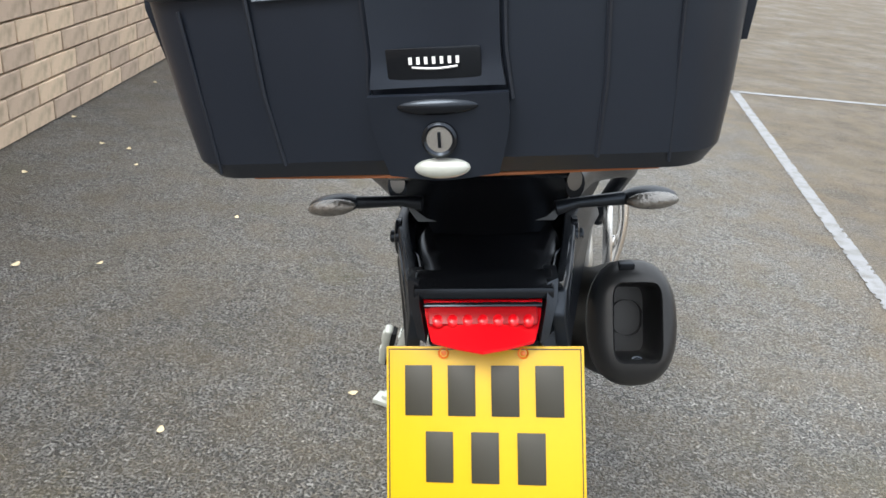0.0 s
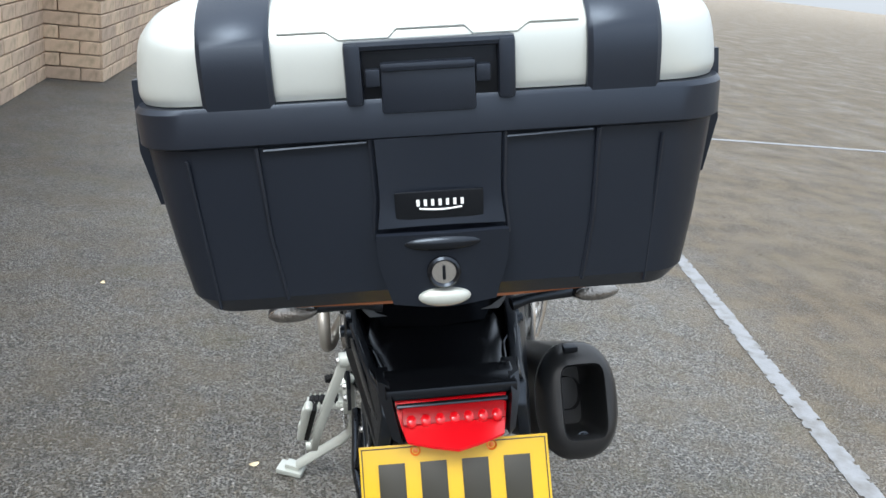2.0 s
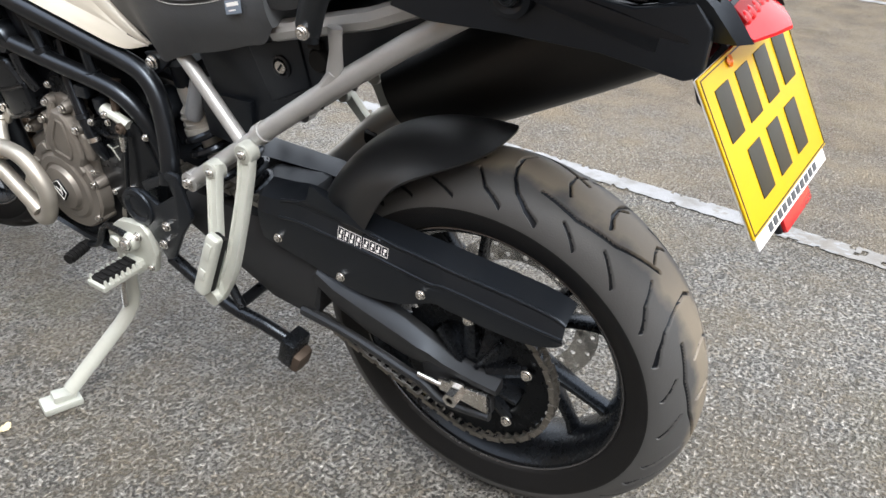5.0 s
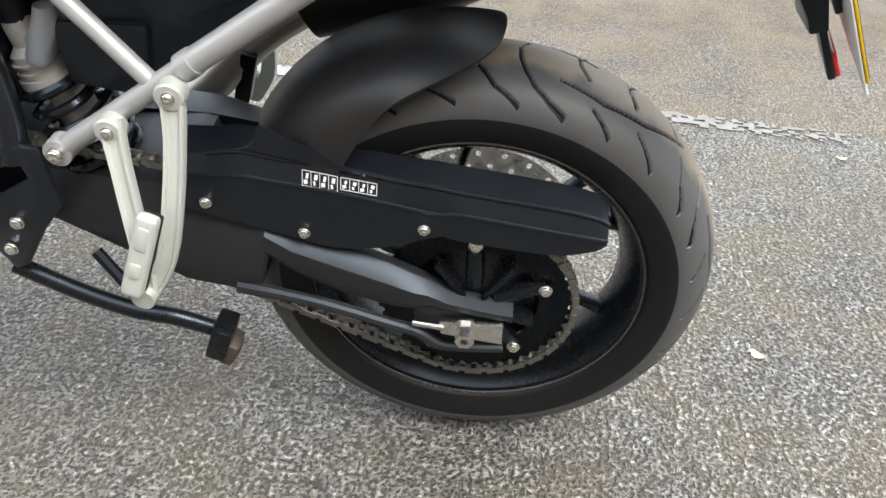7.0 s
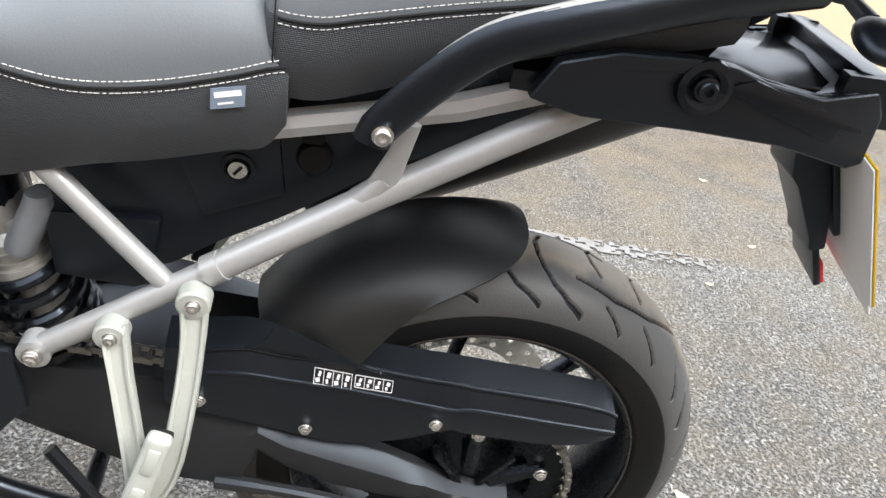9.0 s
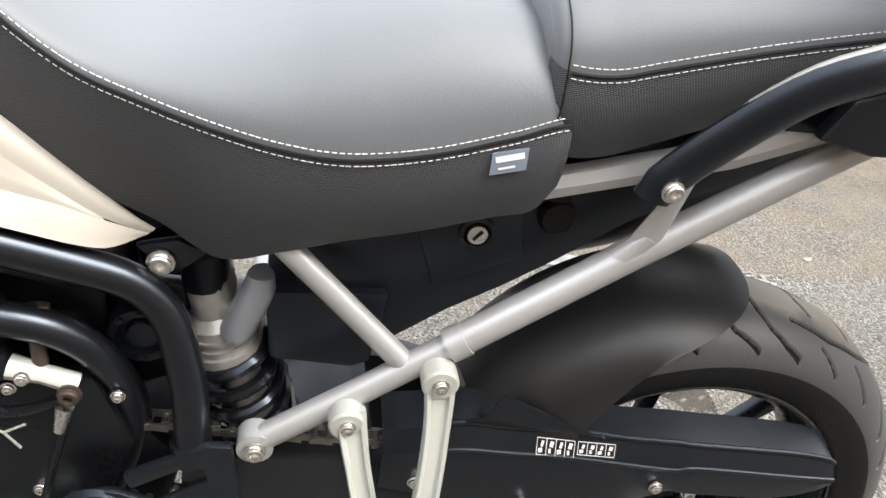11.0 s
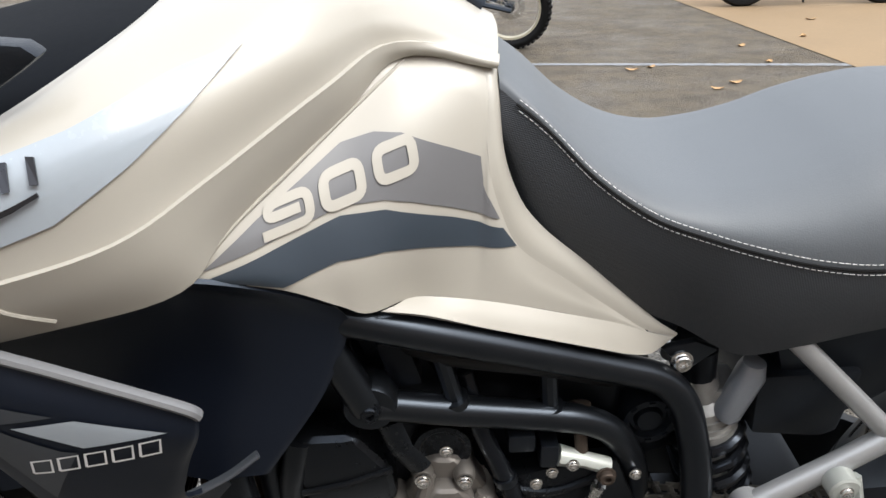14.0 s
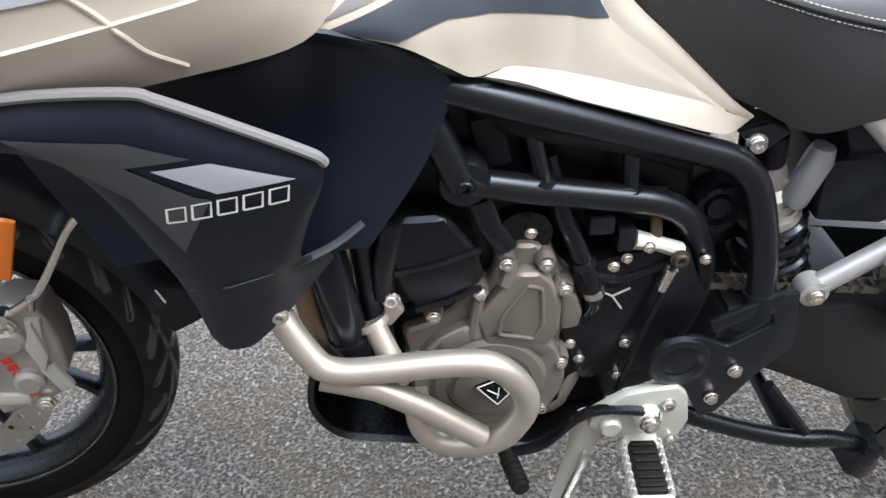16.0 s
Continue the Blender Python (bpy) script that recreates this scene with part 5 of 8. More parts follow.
tipb = tube([V(-0.118, 0.838, 0.334), V(-0.176, 0.826, 0.334)], 0.0105, 12)
for k in range(5):
    tube([V(-0.13 - 0.009 * k, 0.8355 - 0.0019 * k, 0.334), V(-0.134 - 0.009 * k, 0.8347 - 0.0019 * k, 0.334)], 0.0122, 12, tipb)
part("lever_rubber", tipb, M_RUBBER, lever)
cs = bmesh.new()
for s in (-1, 1):
    tube(curve([V(s * 0.1, 0.61, 0.362), V(s * 0.105, 0.53, 0.326), V(s * 0.11, 0.456, 0.304), V(s * 0.105, 0.40, 0.29), V(s * 0.095, 0.35, 0.262)], 14), 0.0125, 10, cs)
    block(V(s * 0.095, 0.345, 0.25), (0.05, 0.03, 0.06), 0.006, cs, pose(0, 0, 0, 20, 0, 0))
tube([V(-0.1, 0.46, 0.305), V(0.1, 0.46, 0.305)], 0.011, 10, cs)
tube([V(-0.108, 0.44, 0.312), V(-0.09, 0.497, 0.388)], 0.0085, 8, cs)
cst = part("centre_stand", cs, M_BLACKMETAL, bike, "folded black centre stand")
part("stand_foot", block(V(-0.095, 0.337, 0.228), (0.044, 0.03, 0.045), 0.013, None, pose(0, 0, 0, 25, 0, 0)), M_RUST, cst, "rusty worn stand foot")
hp = slab([(0.53, 0.570), (0.508, 0.568), (0.4985, 0.488), (0.535, 0.444), (0.575, 0.383), (0.595, 0.374), (0.622, 0.43), (0.655, 0.446), (0.668, 0.478), (0.655, 0.508), (0.62, 0.513), (0.609, 0.511), (0.579, 0.4945), (0.531, 0.524), (0.536, 0.549), (0.600, 0.516), (0.606, 0.533)], -0.122, -0.112, 0.004)
heel = part("heel_guard", hp, M_TRIM, bike, "black plastic heel guard")
part("pivot_cap", lathe([(-0.128, 0.0), (-0.122, 0.022), (-0.127, 0.028), (-0.125, 0.036), (-0.118, 0.038)], 28, centre=(0, 0.634, 0.476)), M_TRIM, heel)
for p in ((0.565, 0.457), (0.587, 0.413)):
    bolt(V(-0.123, *p), heel, 0.0075)

# shock absorber
sa, sb = V(-0.03, 0.537, 0.695), V(-0.03, 0.483, 0.475)
shk = tube([sa, sa.lerp(sb, 0.06), sa.lerp(sb, 0.16), sa.lerp(sb, 0.2), sa.lerp(sb, 0.35)], [0.02, 0.022, 0.022, 0.031, 0.032], 20)
shock = part("shock_absorber", shk, M_SHOCK, bike, "grey cast rear shock absorber")
part("spring_collar", tube([sa.lerp(sb, 0.33), sa.lerp(sb, 0.38)], 0.036, 20), M_SHOCK, shock)
part("damper_rod", tube([sa.lerp(sb, 0.33), sb], 0.018, 14), M_DAMPER, shock)
part("reservoir_arm", block(sa.lerp(sb, 0.14) + V(-0.006, -0.02, 0), (0.03, 0.04, 0.022), 0.005), M_DAMPER, shock)
for k in range(2):
    part("preload_ring", tube([sa.lerp(sb, 0.24 + 0.05 * k), sa.lerp(sb, 0.255 + 0.05 * k)], 0.034, 20), M_DAMPER, shock)
part("reservoir", tube([V(-0.052, 0.486, 0.715), V(-0.052, 0.487, 0.70), V(-0.056, 0.508, 0.652), V(-0.056, 0.511, 0.646)], [0.012, 0.0155, 0.0155, 0.013], 20), M_RESERVOIR, shock, "blue-grey gas reservoir")
part("shock_hose", tube(curve([V(-0.045, 0.475, 0.655), V(-0.05, 0.45, 0.65), V(-0.05, 0.44, 0.66)], 8), 0.005, 8), M_RUBBER, shock)
part("shock_cap", tube([sa + V(0, 0.002, 0.03), sa + V(0, 0, -0.006)], 0.022, 16), M_DARK, shock)
ax_ = (sb - sa).normalized()
e1 = ax_.cross(V(1, 0, 0)).normalized()
e2 = ax_.cross(e1)
coil = [sa.lerp(sb, 0.37 + 0.61 * k / 80) + 0.037 * (math.cos(k * 0.42) * e1 + math.sin(k * 0.42) * e2) for k in range(81)]
part("spring", tube(coil, 0.0072, 8), M_GLOSS, shock, "black coil spring")
bat = slab([(0.478, 0.77), (0.42, 0.79), (0.18, 0.845), (0.02, 0.88), (0.02, 0.843), (0.083, 0.814), (0.153, 0.779), (0.213, 0.735), (0.26, 0.704), (0.31, 0.675), (0.36, 0.64), (0.435, 0.61), (0.455, 0.70)], -0.05, 0.05, 0.008)
slab([(0.482, 0.70), (0.37, 0.70), (0.382, 0.618), (0.40, 0.611), (0.478, 0.622)], -0.06, 0.05, 0.006, bat)
slab([(0.36, 0.79), (0.26, 0.815), (0.25, 0.74), (0.33, 0.705)], -0.055, -0.04, 0.006, bat)
tray = part("battery_tray", bat, M_TRIM, bike, "black plastic tray under the seat")
part("seat_lock", lathe([(-0.06, 0.0), (-0.06, 0.0092), (-0.057, 0.0105), (-0.05, 0.0105)], 20, centre=(0, 0.297, 0.767)), M_CHROME, tray, "round steel seat lock", shift=False)
part("lock_slot", block(V(-0.0605, 0.297, 0.767), (0.0012, 0.003, 0.012), 0.0003, None, pose(0, 0, 0, 40, 0, 0)), M_DARK, tray, shift=False)
part("lock_surround", lathe([(-0.055, 0.0105), (-0.059, 0.013), (-0.058, 0.017), (-0.05, 0.018)], 24, centre=(0, 0.297, 0.767)), M_BLACKMETAL, tray, shift=False)
pg_ = lathe([(-0.06, 0.0), (-0.06, 0.015), (-0.056, 0.018), (-0.05, 0.018)], 18, centre=(0, 0.225, 0.787))
block(V(-0.056, 0.228, 0.81), (0.01, 0.022, 0.012), 0.003, pg_)
part("rubber_plug", pg_, M_RUBBER, tray, "black rubber socket cap", shift=False)

# tank and side panels
# white bodywork ends at its upper ridge ahead of the filler; black trim lies inside it
tank_rows = [
    [(0, 0.748, 1.058), (-0.012, 0.748, 1.056), (-0.025, 0.75, 1.048), (-0.032, 0.752, 1.042), (-0.036, 0.754, 1.036)],
    [(0, 0.84, 1.108), (-0.03, 0.842, 1.10), (-0.045, 0.843, 1.082), (-0.047, 0.840, 1.066), (-0.041, 0.836, 1.053)],
    [(0, 0.92, 1.132), (-0.07, 0.915, 1.118), (-0.105, 0.905, 1.082), (-0.104, 0.895, 1.05), (-0.083, 0.886, 1.02)],
    [(0, 0.985, 1.128), (-0.10, 0.99, 1.112), (-0.165, 0.985, 1.062), (-0.172, 0.977, 1.01), (-0.156, 0.972, 0.963)],
    [(-0.10, 1.035, 1.098), (-0.155, 1.048, 1.085), (-0.208, 1.05, 1.048), (-0.214, 1.035, 0.985), (-0.187, 1.008, 0.928)],
    [(-0.165, 1.12, 1.055), (-0.2, 1.125, 1.045), (-0.235, 1.13, 1.02), (-0.238, 1.12, 0.97), (-0.208, 1.10, 0.915)],
    [(-0.185, 1.20, 1.025), (-0.215, 1.21, 1.018), (-0.245, 1.215, 0.995), (-0.248, 1.21, 0.955), (-0.218, 1.20, 0.905)],
    [(-0.185, 1.30, 0.985), (-0.215, 1.31, 0.98), (-0.24, 1.32, 0.962), (-0.24, 1.31, 0.935), (-0.215, 1.30, 0.90)],
]
tb_ = skin([r_[:4] for r_ in tank_rows], 22, 43, 0.004)
skin([[r_[3], tuple(0.5 * u + 0.5 * v + d for u, v, d in zip(r_[3], r_[4], (-0.002, 0, 0))), r_[4]] for r_ in tank_rows], 10, 43, 0.004, tb_)
tank = part("fuel_tank", mirrored(tb_), M_WHITE, bike, "pearl white fuel tank with silver-blue decals", crease=50)
TT = tree_of(tank)
dec = [(1.30, 1.012), (1.19, 1.03), (1.112, 1.043), (1.052, 1.06), (0.99, 1.082), (0.946, 1.091), (0.962, 1.077), (0.985, 1.058), (1.02, 1.033), (1.066, 1.006), (1.109, 0.994), (1.193, 0.985), (1.30, 0.977)]
part("silver_decal", laid(flat_outline(dec, 4), TT, 0.0022), M_SILVERDECAL, tank, "silver-blue decal on the tank side")
kn = curve([(0, 1.215, 1.03), (0, 1.198, 1.019), (0, 1.154, 0.992), (0, 1.126, 0.964), (0, 1.112, 0.943), (0, 1.0896, 0.9245)], 24)
seam_at = [TT.ray_cast(V(-1, q.y, q.z), V(1, 0, 0))[0] for q in kn]
part("tank_seam", tube([q for q in seam_at if q is not None], 0.0024, 8), M_WHITE, tank)
strip = curve([V(0.0, 0.83, 1.113), V(0.012, 0.80, 1.093), V(0.012, 0.772, 1.076), V(0.006, 0.757, 1.066)], 14)
part("filler_trim", tube(strip, 0.009, 10, flat=0.5, up=(1, 0, 0)), M_TRIM, tank, "black trim strip along the tank top")
bar_logo = bmesh.new()
for k in range(7):
    y = 1.170 - 0.0165 * k
    part("badge_bar", laid(stroke([(y, 1.018 + 0.0026 * k), (y + 0.001, 1.032 + 0.0026 * k)], 0.0048), TT, 0.004, thick=0.002), M_BADGE, tank, "dark metal bar of the maker's badge")
arc = [(1.150 - 0.08 * i / 10, 1.010 + 0.018 * (i / 10) ** 2) for i in range(11)]
stroke(arc, 0.0028, bm=bar_logo)
part("badge_arc", laid(bar_logo, TT, 0.004, thick=0.003), M_BADGE, tank, "dark metal arc under the badge")

side_rows = [
    [(-0.181, 1.008, 0.930), (-0.1805, 1.004, 0.9295), (-0.180, 1.0, 0.929), (-0.178, 0.996, 0.928)],
    [(-0.156, 0.973, 0.963), (-0.166, 0.962, 0.945), (-0.170, 0.95, 0.926), (-0.165, 0.937, 0.908)],
    [(-0.122, 0.931, 0.991), (-0.142, 0.922, 0.958), (-0.152, 0.91, 0.92), (-0.150, 0.896, 0.880)],
    [(-0.082, 0.886, 1.020), (-0.116, 0.880, 0.972), (-0.138, 0.874, 0.92), (-0.141, 0.872, 0.865)],
    [(-0.040, 0.835, 1.053), (-0.084, 0.828, 0.998), (-0.110, 0.829, 0.93), (-0.110, 0.833, 0.8585)],
    [(-0.034, 0.766, 1.042), (-0.060, 0.774, 0.995), (-0.084, 0.780, 0.92), (-0.099, 0.79, 0.846)],
    [(-0.0695, 0.7645, 0.962), (-0.079, 0.765, 0.93), (-0.087, 0.767, 0.89), (-0.094, 0.770, 0.839)],
    [(-0.074, 0.7517, 0.910), (-0.080, 0.748, 0.882), (-0.085, 0.745, 0.855), (-0.0885, 0.743, 0.829)],
    [(-0.074, 0.7346, 0.878), (-0.079, 0.73, 0.858), (-0.082, 0.722, 0.84), (-0.084, 0.715, 0.819)],
    [(-0.073, 0.693, 0.844), (-0.076, 0.69, 0.83), (-0.078, 0.683, 0.818), (-0.079, 0.676, 0.8045)],
    [(-0.071, 0.651, 0.809), (-0.073, 0.648, 0.803), (-0.074, 0.643, 0.797), (-0.0745, 0.640, 0.791)],
    [(-0.066, 0.611, 0.776), (-0.0665, 0.6105, 0.775), (-0.067, 0.610, 0.7745), (-0.0675, 0.609, 0.774)],
]
for s in (-1, 1):
    pb = skin(side_rows, 20, 67, 0.004)
    if s > 0:
        for v in pb.verts:
            v.co.x = -v.co.x
    pn = part("side_panel", pb, M_WHITE, bike, "pearl white side panel with grey and slate decals", crease=50)
    if s < 0:
        panel = pn
front_edge = curve([V(-0.181, 1.004, 0.931), V(-0.156, 0.970, 0.963), V(-0.122, 0.928, 0.991), V(-0.082, 0.884, 1.019), V(-0.04, 0.834, 1.05)], 30)
part("panel_lip", tube([q + V(-0.001, -0.002, -0.001) for q in front_edge], 0.0017, 8), M_WHITE, panel)
# the rear edge rolls inwards to the seat; below a fold the lower edge stands out as a ledge
roll = [((-0.034, 0.766, 1.042), (-0.026, 0.750, 1.036)), ((-0.0695, 0.7645, 0.962), (-0.050, 0.750, 0.972)), ((-0.074, 0.7517, 0.910), (-0.055, 0.736, 0.924)), ((-0.074, 0.7346, 0.878), (-0.057, 0.714, 0.892)), ((-0.073, 0.693, 0.844), (-0.057, 0.674, 0.854)), ((-0.071, 0.651, 0.809), (-0.056, 0.636, 0.817)), ((-0.066, 0.611, 0.776), (-0.053, 0.600, 0.781)), ((-0.056, 0.578, 0.756), (-0.050, 0.575, 0.757))]
part("panel_shoulder", skin([[a_, tuple(0.72 * u + 0.28 * v + d for u, v, d in zip(a_, b_, (-0.0015, -0.003, 0.003))), tuple(0.35 * u + 0.65 * v + d for u, v, d in zip(a_, b_, (-0.001, -0.003, 0.003))), b_] for a_, b_ in roll], 9, 57, 0.003), M_WHITE, panel, crease=50)
ledge = [((-0.128, 0.853, 0.862), (-0.136, 0.862, 0.8625)), ((-0.110, 0.833, 0.8585), (-0.124, 0.825, 0.8475)), ((-0.099, 0.79, 0.846), (-0.112, 0.775, 0.8225)), ((-0.0885, 0.743, 0.829), (-0.103, 0.722, 0.8005)), ((-0.079, 0.676, 0.8045), (-0.092, 0.66, 0.7745)), ((-0.0745, 0.640, 0.791), (-0.086, 0.63, 0.762)), ((-0.0675, 0.609, 0.774), (-0.076, 0.606, 0.7535)), ((-0.056, 0.578, 0.756), (-0.057, 0.580, 0.755))]
part("panel_ledge", skin([[a_, tuple((u + v) / 2 + d for u, v, d in zip(a_, b_, (-0.0008, 0, 0.0008))), b_] for a_, b_ in ledge], 7, 43, 0.004), M_WHITE, panel, crease=50)
ST = tree_of(panel)
grey = [(0.992, 0.935), (0.953, 0.962), (0.923, 0.980), (0.887, 1.001), (0.860, 1.005), (0.838, 1.002), (0.797, 0.983), (0.772, 0.970), (0.770, 0.945), (0.757, 0.914), (0.799, 0.935), (0.830, 0.949), (0.854, 0.957), (0.890, 0.959), (0.934, 0.949)]
part("grey_decal", laid(flat_outline(grey, 4), ST), M_GREYDECAL, panel, "grey decal with a cream model number")
slate = [(0.990, 0.929), (0.934, 0.943), (0.890, 0.953), (0.854, 0.950), (0.799, 0.927), (0.754, 0.905), (0.741, 0.884), (0.800, 0.900), (0.857, 0.917), (0.893, 0.920), (0.936, 0.911)]
part("slate_decal", laid(flat_outline(slate, 4), ST), M_SLATE, panel, "dark slate-blue decal stripe")


def digit(corners, w, closed):
    """A digit's single stroke through its corners, rounded, with no face over another."""
    p = [V(0, *q) for q in corners]
    if closed:
        p = [p[0].lerp(p[1], 0.5)] + p[1:] + [p[0], p[0].lerp(p[1], 0.5)]
    q = rounded(p, 0.0075, 5)
    if closed and (q[0] - q[-1]).length < 1e-6:
        q = q[:-1]
    bm = bmesh.new()
    ends = []
    n_ = len(q)
    for i, a in enumerate(q):
        d = (q[(i + 1) % n_] - q[i - 1]) if closed else (q[min(i + 1, n_ - 1)] - q[max(i - 1, 0)])
        side = V(0, -d.z, d.y).normalized() * w / 2
        ends.append([bm.verts.new(a + side * k) for k in (1, 0, -1)])
    for i in range(n_ if closed else n_ - 1):
        a, b = ends[i], ends[(i + 1) % n_]
        for k in (0, 1):
            bm.faces.new((a[k], b[k], b[k + 1], a[k + 1]))
    bmesh.ops.subdivide_edges(bm, edges=bm.edges[:], cuts=1, use_grid_fill=True)
    return bm


NINE = [(0.9469, 0.9508), (0.9114, 0.9562), (0.9138, 0.9755), (0.9425, 0.9705), (0.9438, 0.9615), (0.9195, 0.9655)]
ZERO = [(0.9023, 0.981), (0.8741, 0.9869), (0.8712, 0.9645), (0.8996, 0.9595)]
for corners, w_, ring_ in ((NINE, 0.0068, False), (ZERO, 0.0078, True), ([(y_ - 0.0425, z_ + 0.0108) for y_, z_ in ZERO], 0.0078, True)):
    part("digit", laid(digit(corners, w_, ring_), ST, 0.0026), M_WHITE, panel, "cream digit of the model number 900")

# radiator shrouds
for s in (-1, 1):
    up_rows = [
        [(-0.212, 1.25, 0.908), (-0.208, 1.19, 0.91), (-0.205, 1.12, 0.915), (-0.205, 1.075, 0.92), (-0.195, 1.03, 0.934), (-0.185, 1.003, 0.936), (-0.165, 0.95, 0.912), (-0.142, 0.905, 0.878), (-0.132, 0.893, 0.858)],
        [(-0.200, 1.25, 0.88), (-0.196, 1.19, 0.89), (-0.185, 1.12, 0.89), (-0.175, 1.075, 0.895), (-0.165, 1.03, 0.905), (-0.158, 1.003, 0.905), (-0.15, 0.955, 0.88), (-0.138, 0.91, 0.845), (-0.13, 0.899, 0.83)],
        [(-0.16, 1.25, 0.80), (-0.15, 1.19, 0.80), (-0.135, 1.12, 0.80), (-0.135, 1.075, 0.81), (-0.135, 1.03, 0.82), (-0.14, 1.0, 0.82), (-0.145, 0.965, 0.80), (-0.142, 0.935, 0.78), (-0.138, 0.925, 0.775)],
        [(-0.15, 1.22, 0.70), (-0.14, 1.17, 0.70), (-0.135, 1.12, 0.70), (-0.14, 1.075, 0.70), (-0.15, 1.04, 0.70), (-0.155, 1.02, 0.70), (-0.156, 1.0, 0.705), (-0.155, 0.985, 0.705), (-0.152, 0.978, 0.705)],
    ]
    lo_rows = [
        [(-0.238, 1.28, 0.905), (-0.243, 1.21, 0.918), (-0.245, 1.132, 0.917), (-0.243, 1.11, 0.908), (-0.240, 1.055, 0.88), (-0.236, 1.008, 0.853), (-0.232, 1.0, 0.842)],
        [(-0.246, 1.26, 0.885), (-0.252, 1.20, 0.89), (-0.252, 1.13, 0.885), (-0.25, 1.10, 0.872), (-0.246, 1.055, 0.848), (-0.239, 1.012, 0.828), (-0.232, 1.004, 0.822)],
        [(-0.225, 1.20, 0.855), (-0.238, 1.175, 0.84), (-0.243, 1.13, 0.82), (-0.242, 1.10, 0.81), (-0.238, 1.06, 0.80), (-0.230, 1.03, 0.79), (-0.223, 1.02, 0.785)],
        [(-0.205, 1.155, 0.74), (-0.215, 1.14, 0.735), (-0.222, 1.12, 0.735), (-0.222, 1.10, 0.735), (-0.220, 1.075, 0.737), (-0.214, 1.05, 0.735), (-0.205, 1.035, 0.732)],
        [(-0.19, 1.145, 0.68), (-0.198, 1.135, 0.675), (-0.202, 1.12, 0.675), (-0.20, 1.10, 0.675), (-0.192, 1.07, 0.685), (-0.182, 1.04, 0.70), (-0.17, 1.015, 0.71)],
        [(-0.18, 1.14, 0.625), (-0.183, 1.13, 0.613), (-0.183, 1.12, 0.609), (-0.18, 1.10, 0.612), (-0.172, 1.075, 0.63), (-0.165, 1.045, 0.66), (-0.158, 1.012, 0.695)],
    ]
    a_ = skin(up_rows, 36, 22, 0.004)
    b_ = skin(lo_rows, 30, 36, 0.004)
    if s > 0:
        for q in (a_, b_):
            for v in q.verts:
                v.co.x = -v.co.x
    sh1 = part("radiator_shroud", a_, M_MATT, bike, "matt black inner radiator shroud", crease=50)
    sh2 = part("lower_fairing", b_, M_MATT, bike, "matt black lower fairing with grey graphics", crease=50)
    lip_ = [(s * -q[0], *q[1:]) for q in up_rows[0][2:]] + [(s * -r_[-1][0], *r_[-1][1:]) for r_ in up_rows[1:]]
    part("shroud_edge", tube(curve([V(-q[0], q[1], q[2]) for q in lip_] if s < 0 else [V(*q) for q in lip_], 50), 0.0035, 8), M_MATT, sh1)
    if s < 0:
        fairing, FT = sh2, tree_of(sh2)
        edge = curve([V(-0.240, 1.28, 0.909), V(-0.244, 1.21, 0.921), V(-0.246, 1.132, 0.920), V(-0.244, 1.108, 0.911), V(-0.241, 1.055, 0.883), V(-0.237, 1.008, 0.856), V(-0.233, 0.999, 0.845)], 40)
        # pale grey puts the highlight of the rolled edge into its colour
        part("fairing_edge", tube(edge, 0.0055, 8, flat=0.8), M_EDGE_GLINT, fairing, "rolled edge, its highlight put in as pale grey")
        part("silver_flash", laid(flat_outline([(1.127, 0.858), (1.082, 0.861), (1.022, 0.838), (1.083, 0.832)], 4), FT), M_SILVERDECAL, fairing, "pale grey flash decal")
        part("grey_flash", laid(flat_outline([(1.225, 0.893), (1.14, 0.884), (1.096, 0.866), (1.146, 0.862), (1.10, 0.83), (1.089, 0.827), (1.112, 0.79), (1.124, 0.768), (1.15, 0.83), (1.17, 0.855)], 4), FT), M_MIDGREY, fairing, "dark grey flash decal")
        wm = bmesh.new()
        for k in range(5):
            y = 1.128 - 0.0205 * k
            z = 0.805 + 0.0028 * k
            ww = 0.0075
            c = [(y, z), (y - 2 * ww, z + 0.002), (y - 2 * ww - 0.003, z + 0.017), (y - 0.003, z + 0.015), (y, z)]
            stroke(c, 0.0022, bm=wm)
        part("wordmark", laid(wm, FT, 0.0018), M_PRINT, fairing, "white-outlined wordmark shapes on the fairing")
        bolt(V(-0.172, 1.072, 0.640), fairing, 0.0075, mat=M_SHOCK)
        # crease and lip drawn greyer, their bright edges put into the colour
        part("fairing_crease", laid(stroke([(1.138, 0.708), (1.10, 0.7155), (1.062, 0.722)], 0.0016), FT, 0.001, thick=0.001), M_MIDGREY, fairing)
        part("fairing_lip", tube(curve([V(-0.202, 1.066, 0.717), V(-0.19, 1.043, 0.716), V(-0.178, 1.008, 0.725), V(-0.168, 0.98, 0.74)], 14), [0.003] + [0.005] * 13, 8, flat=0.6), M_MIDGREY, fairing)

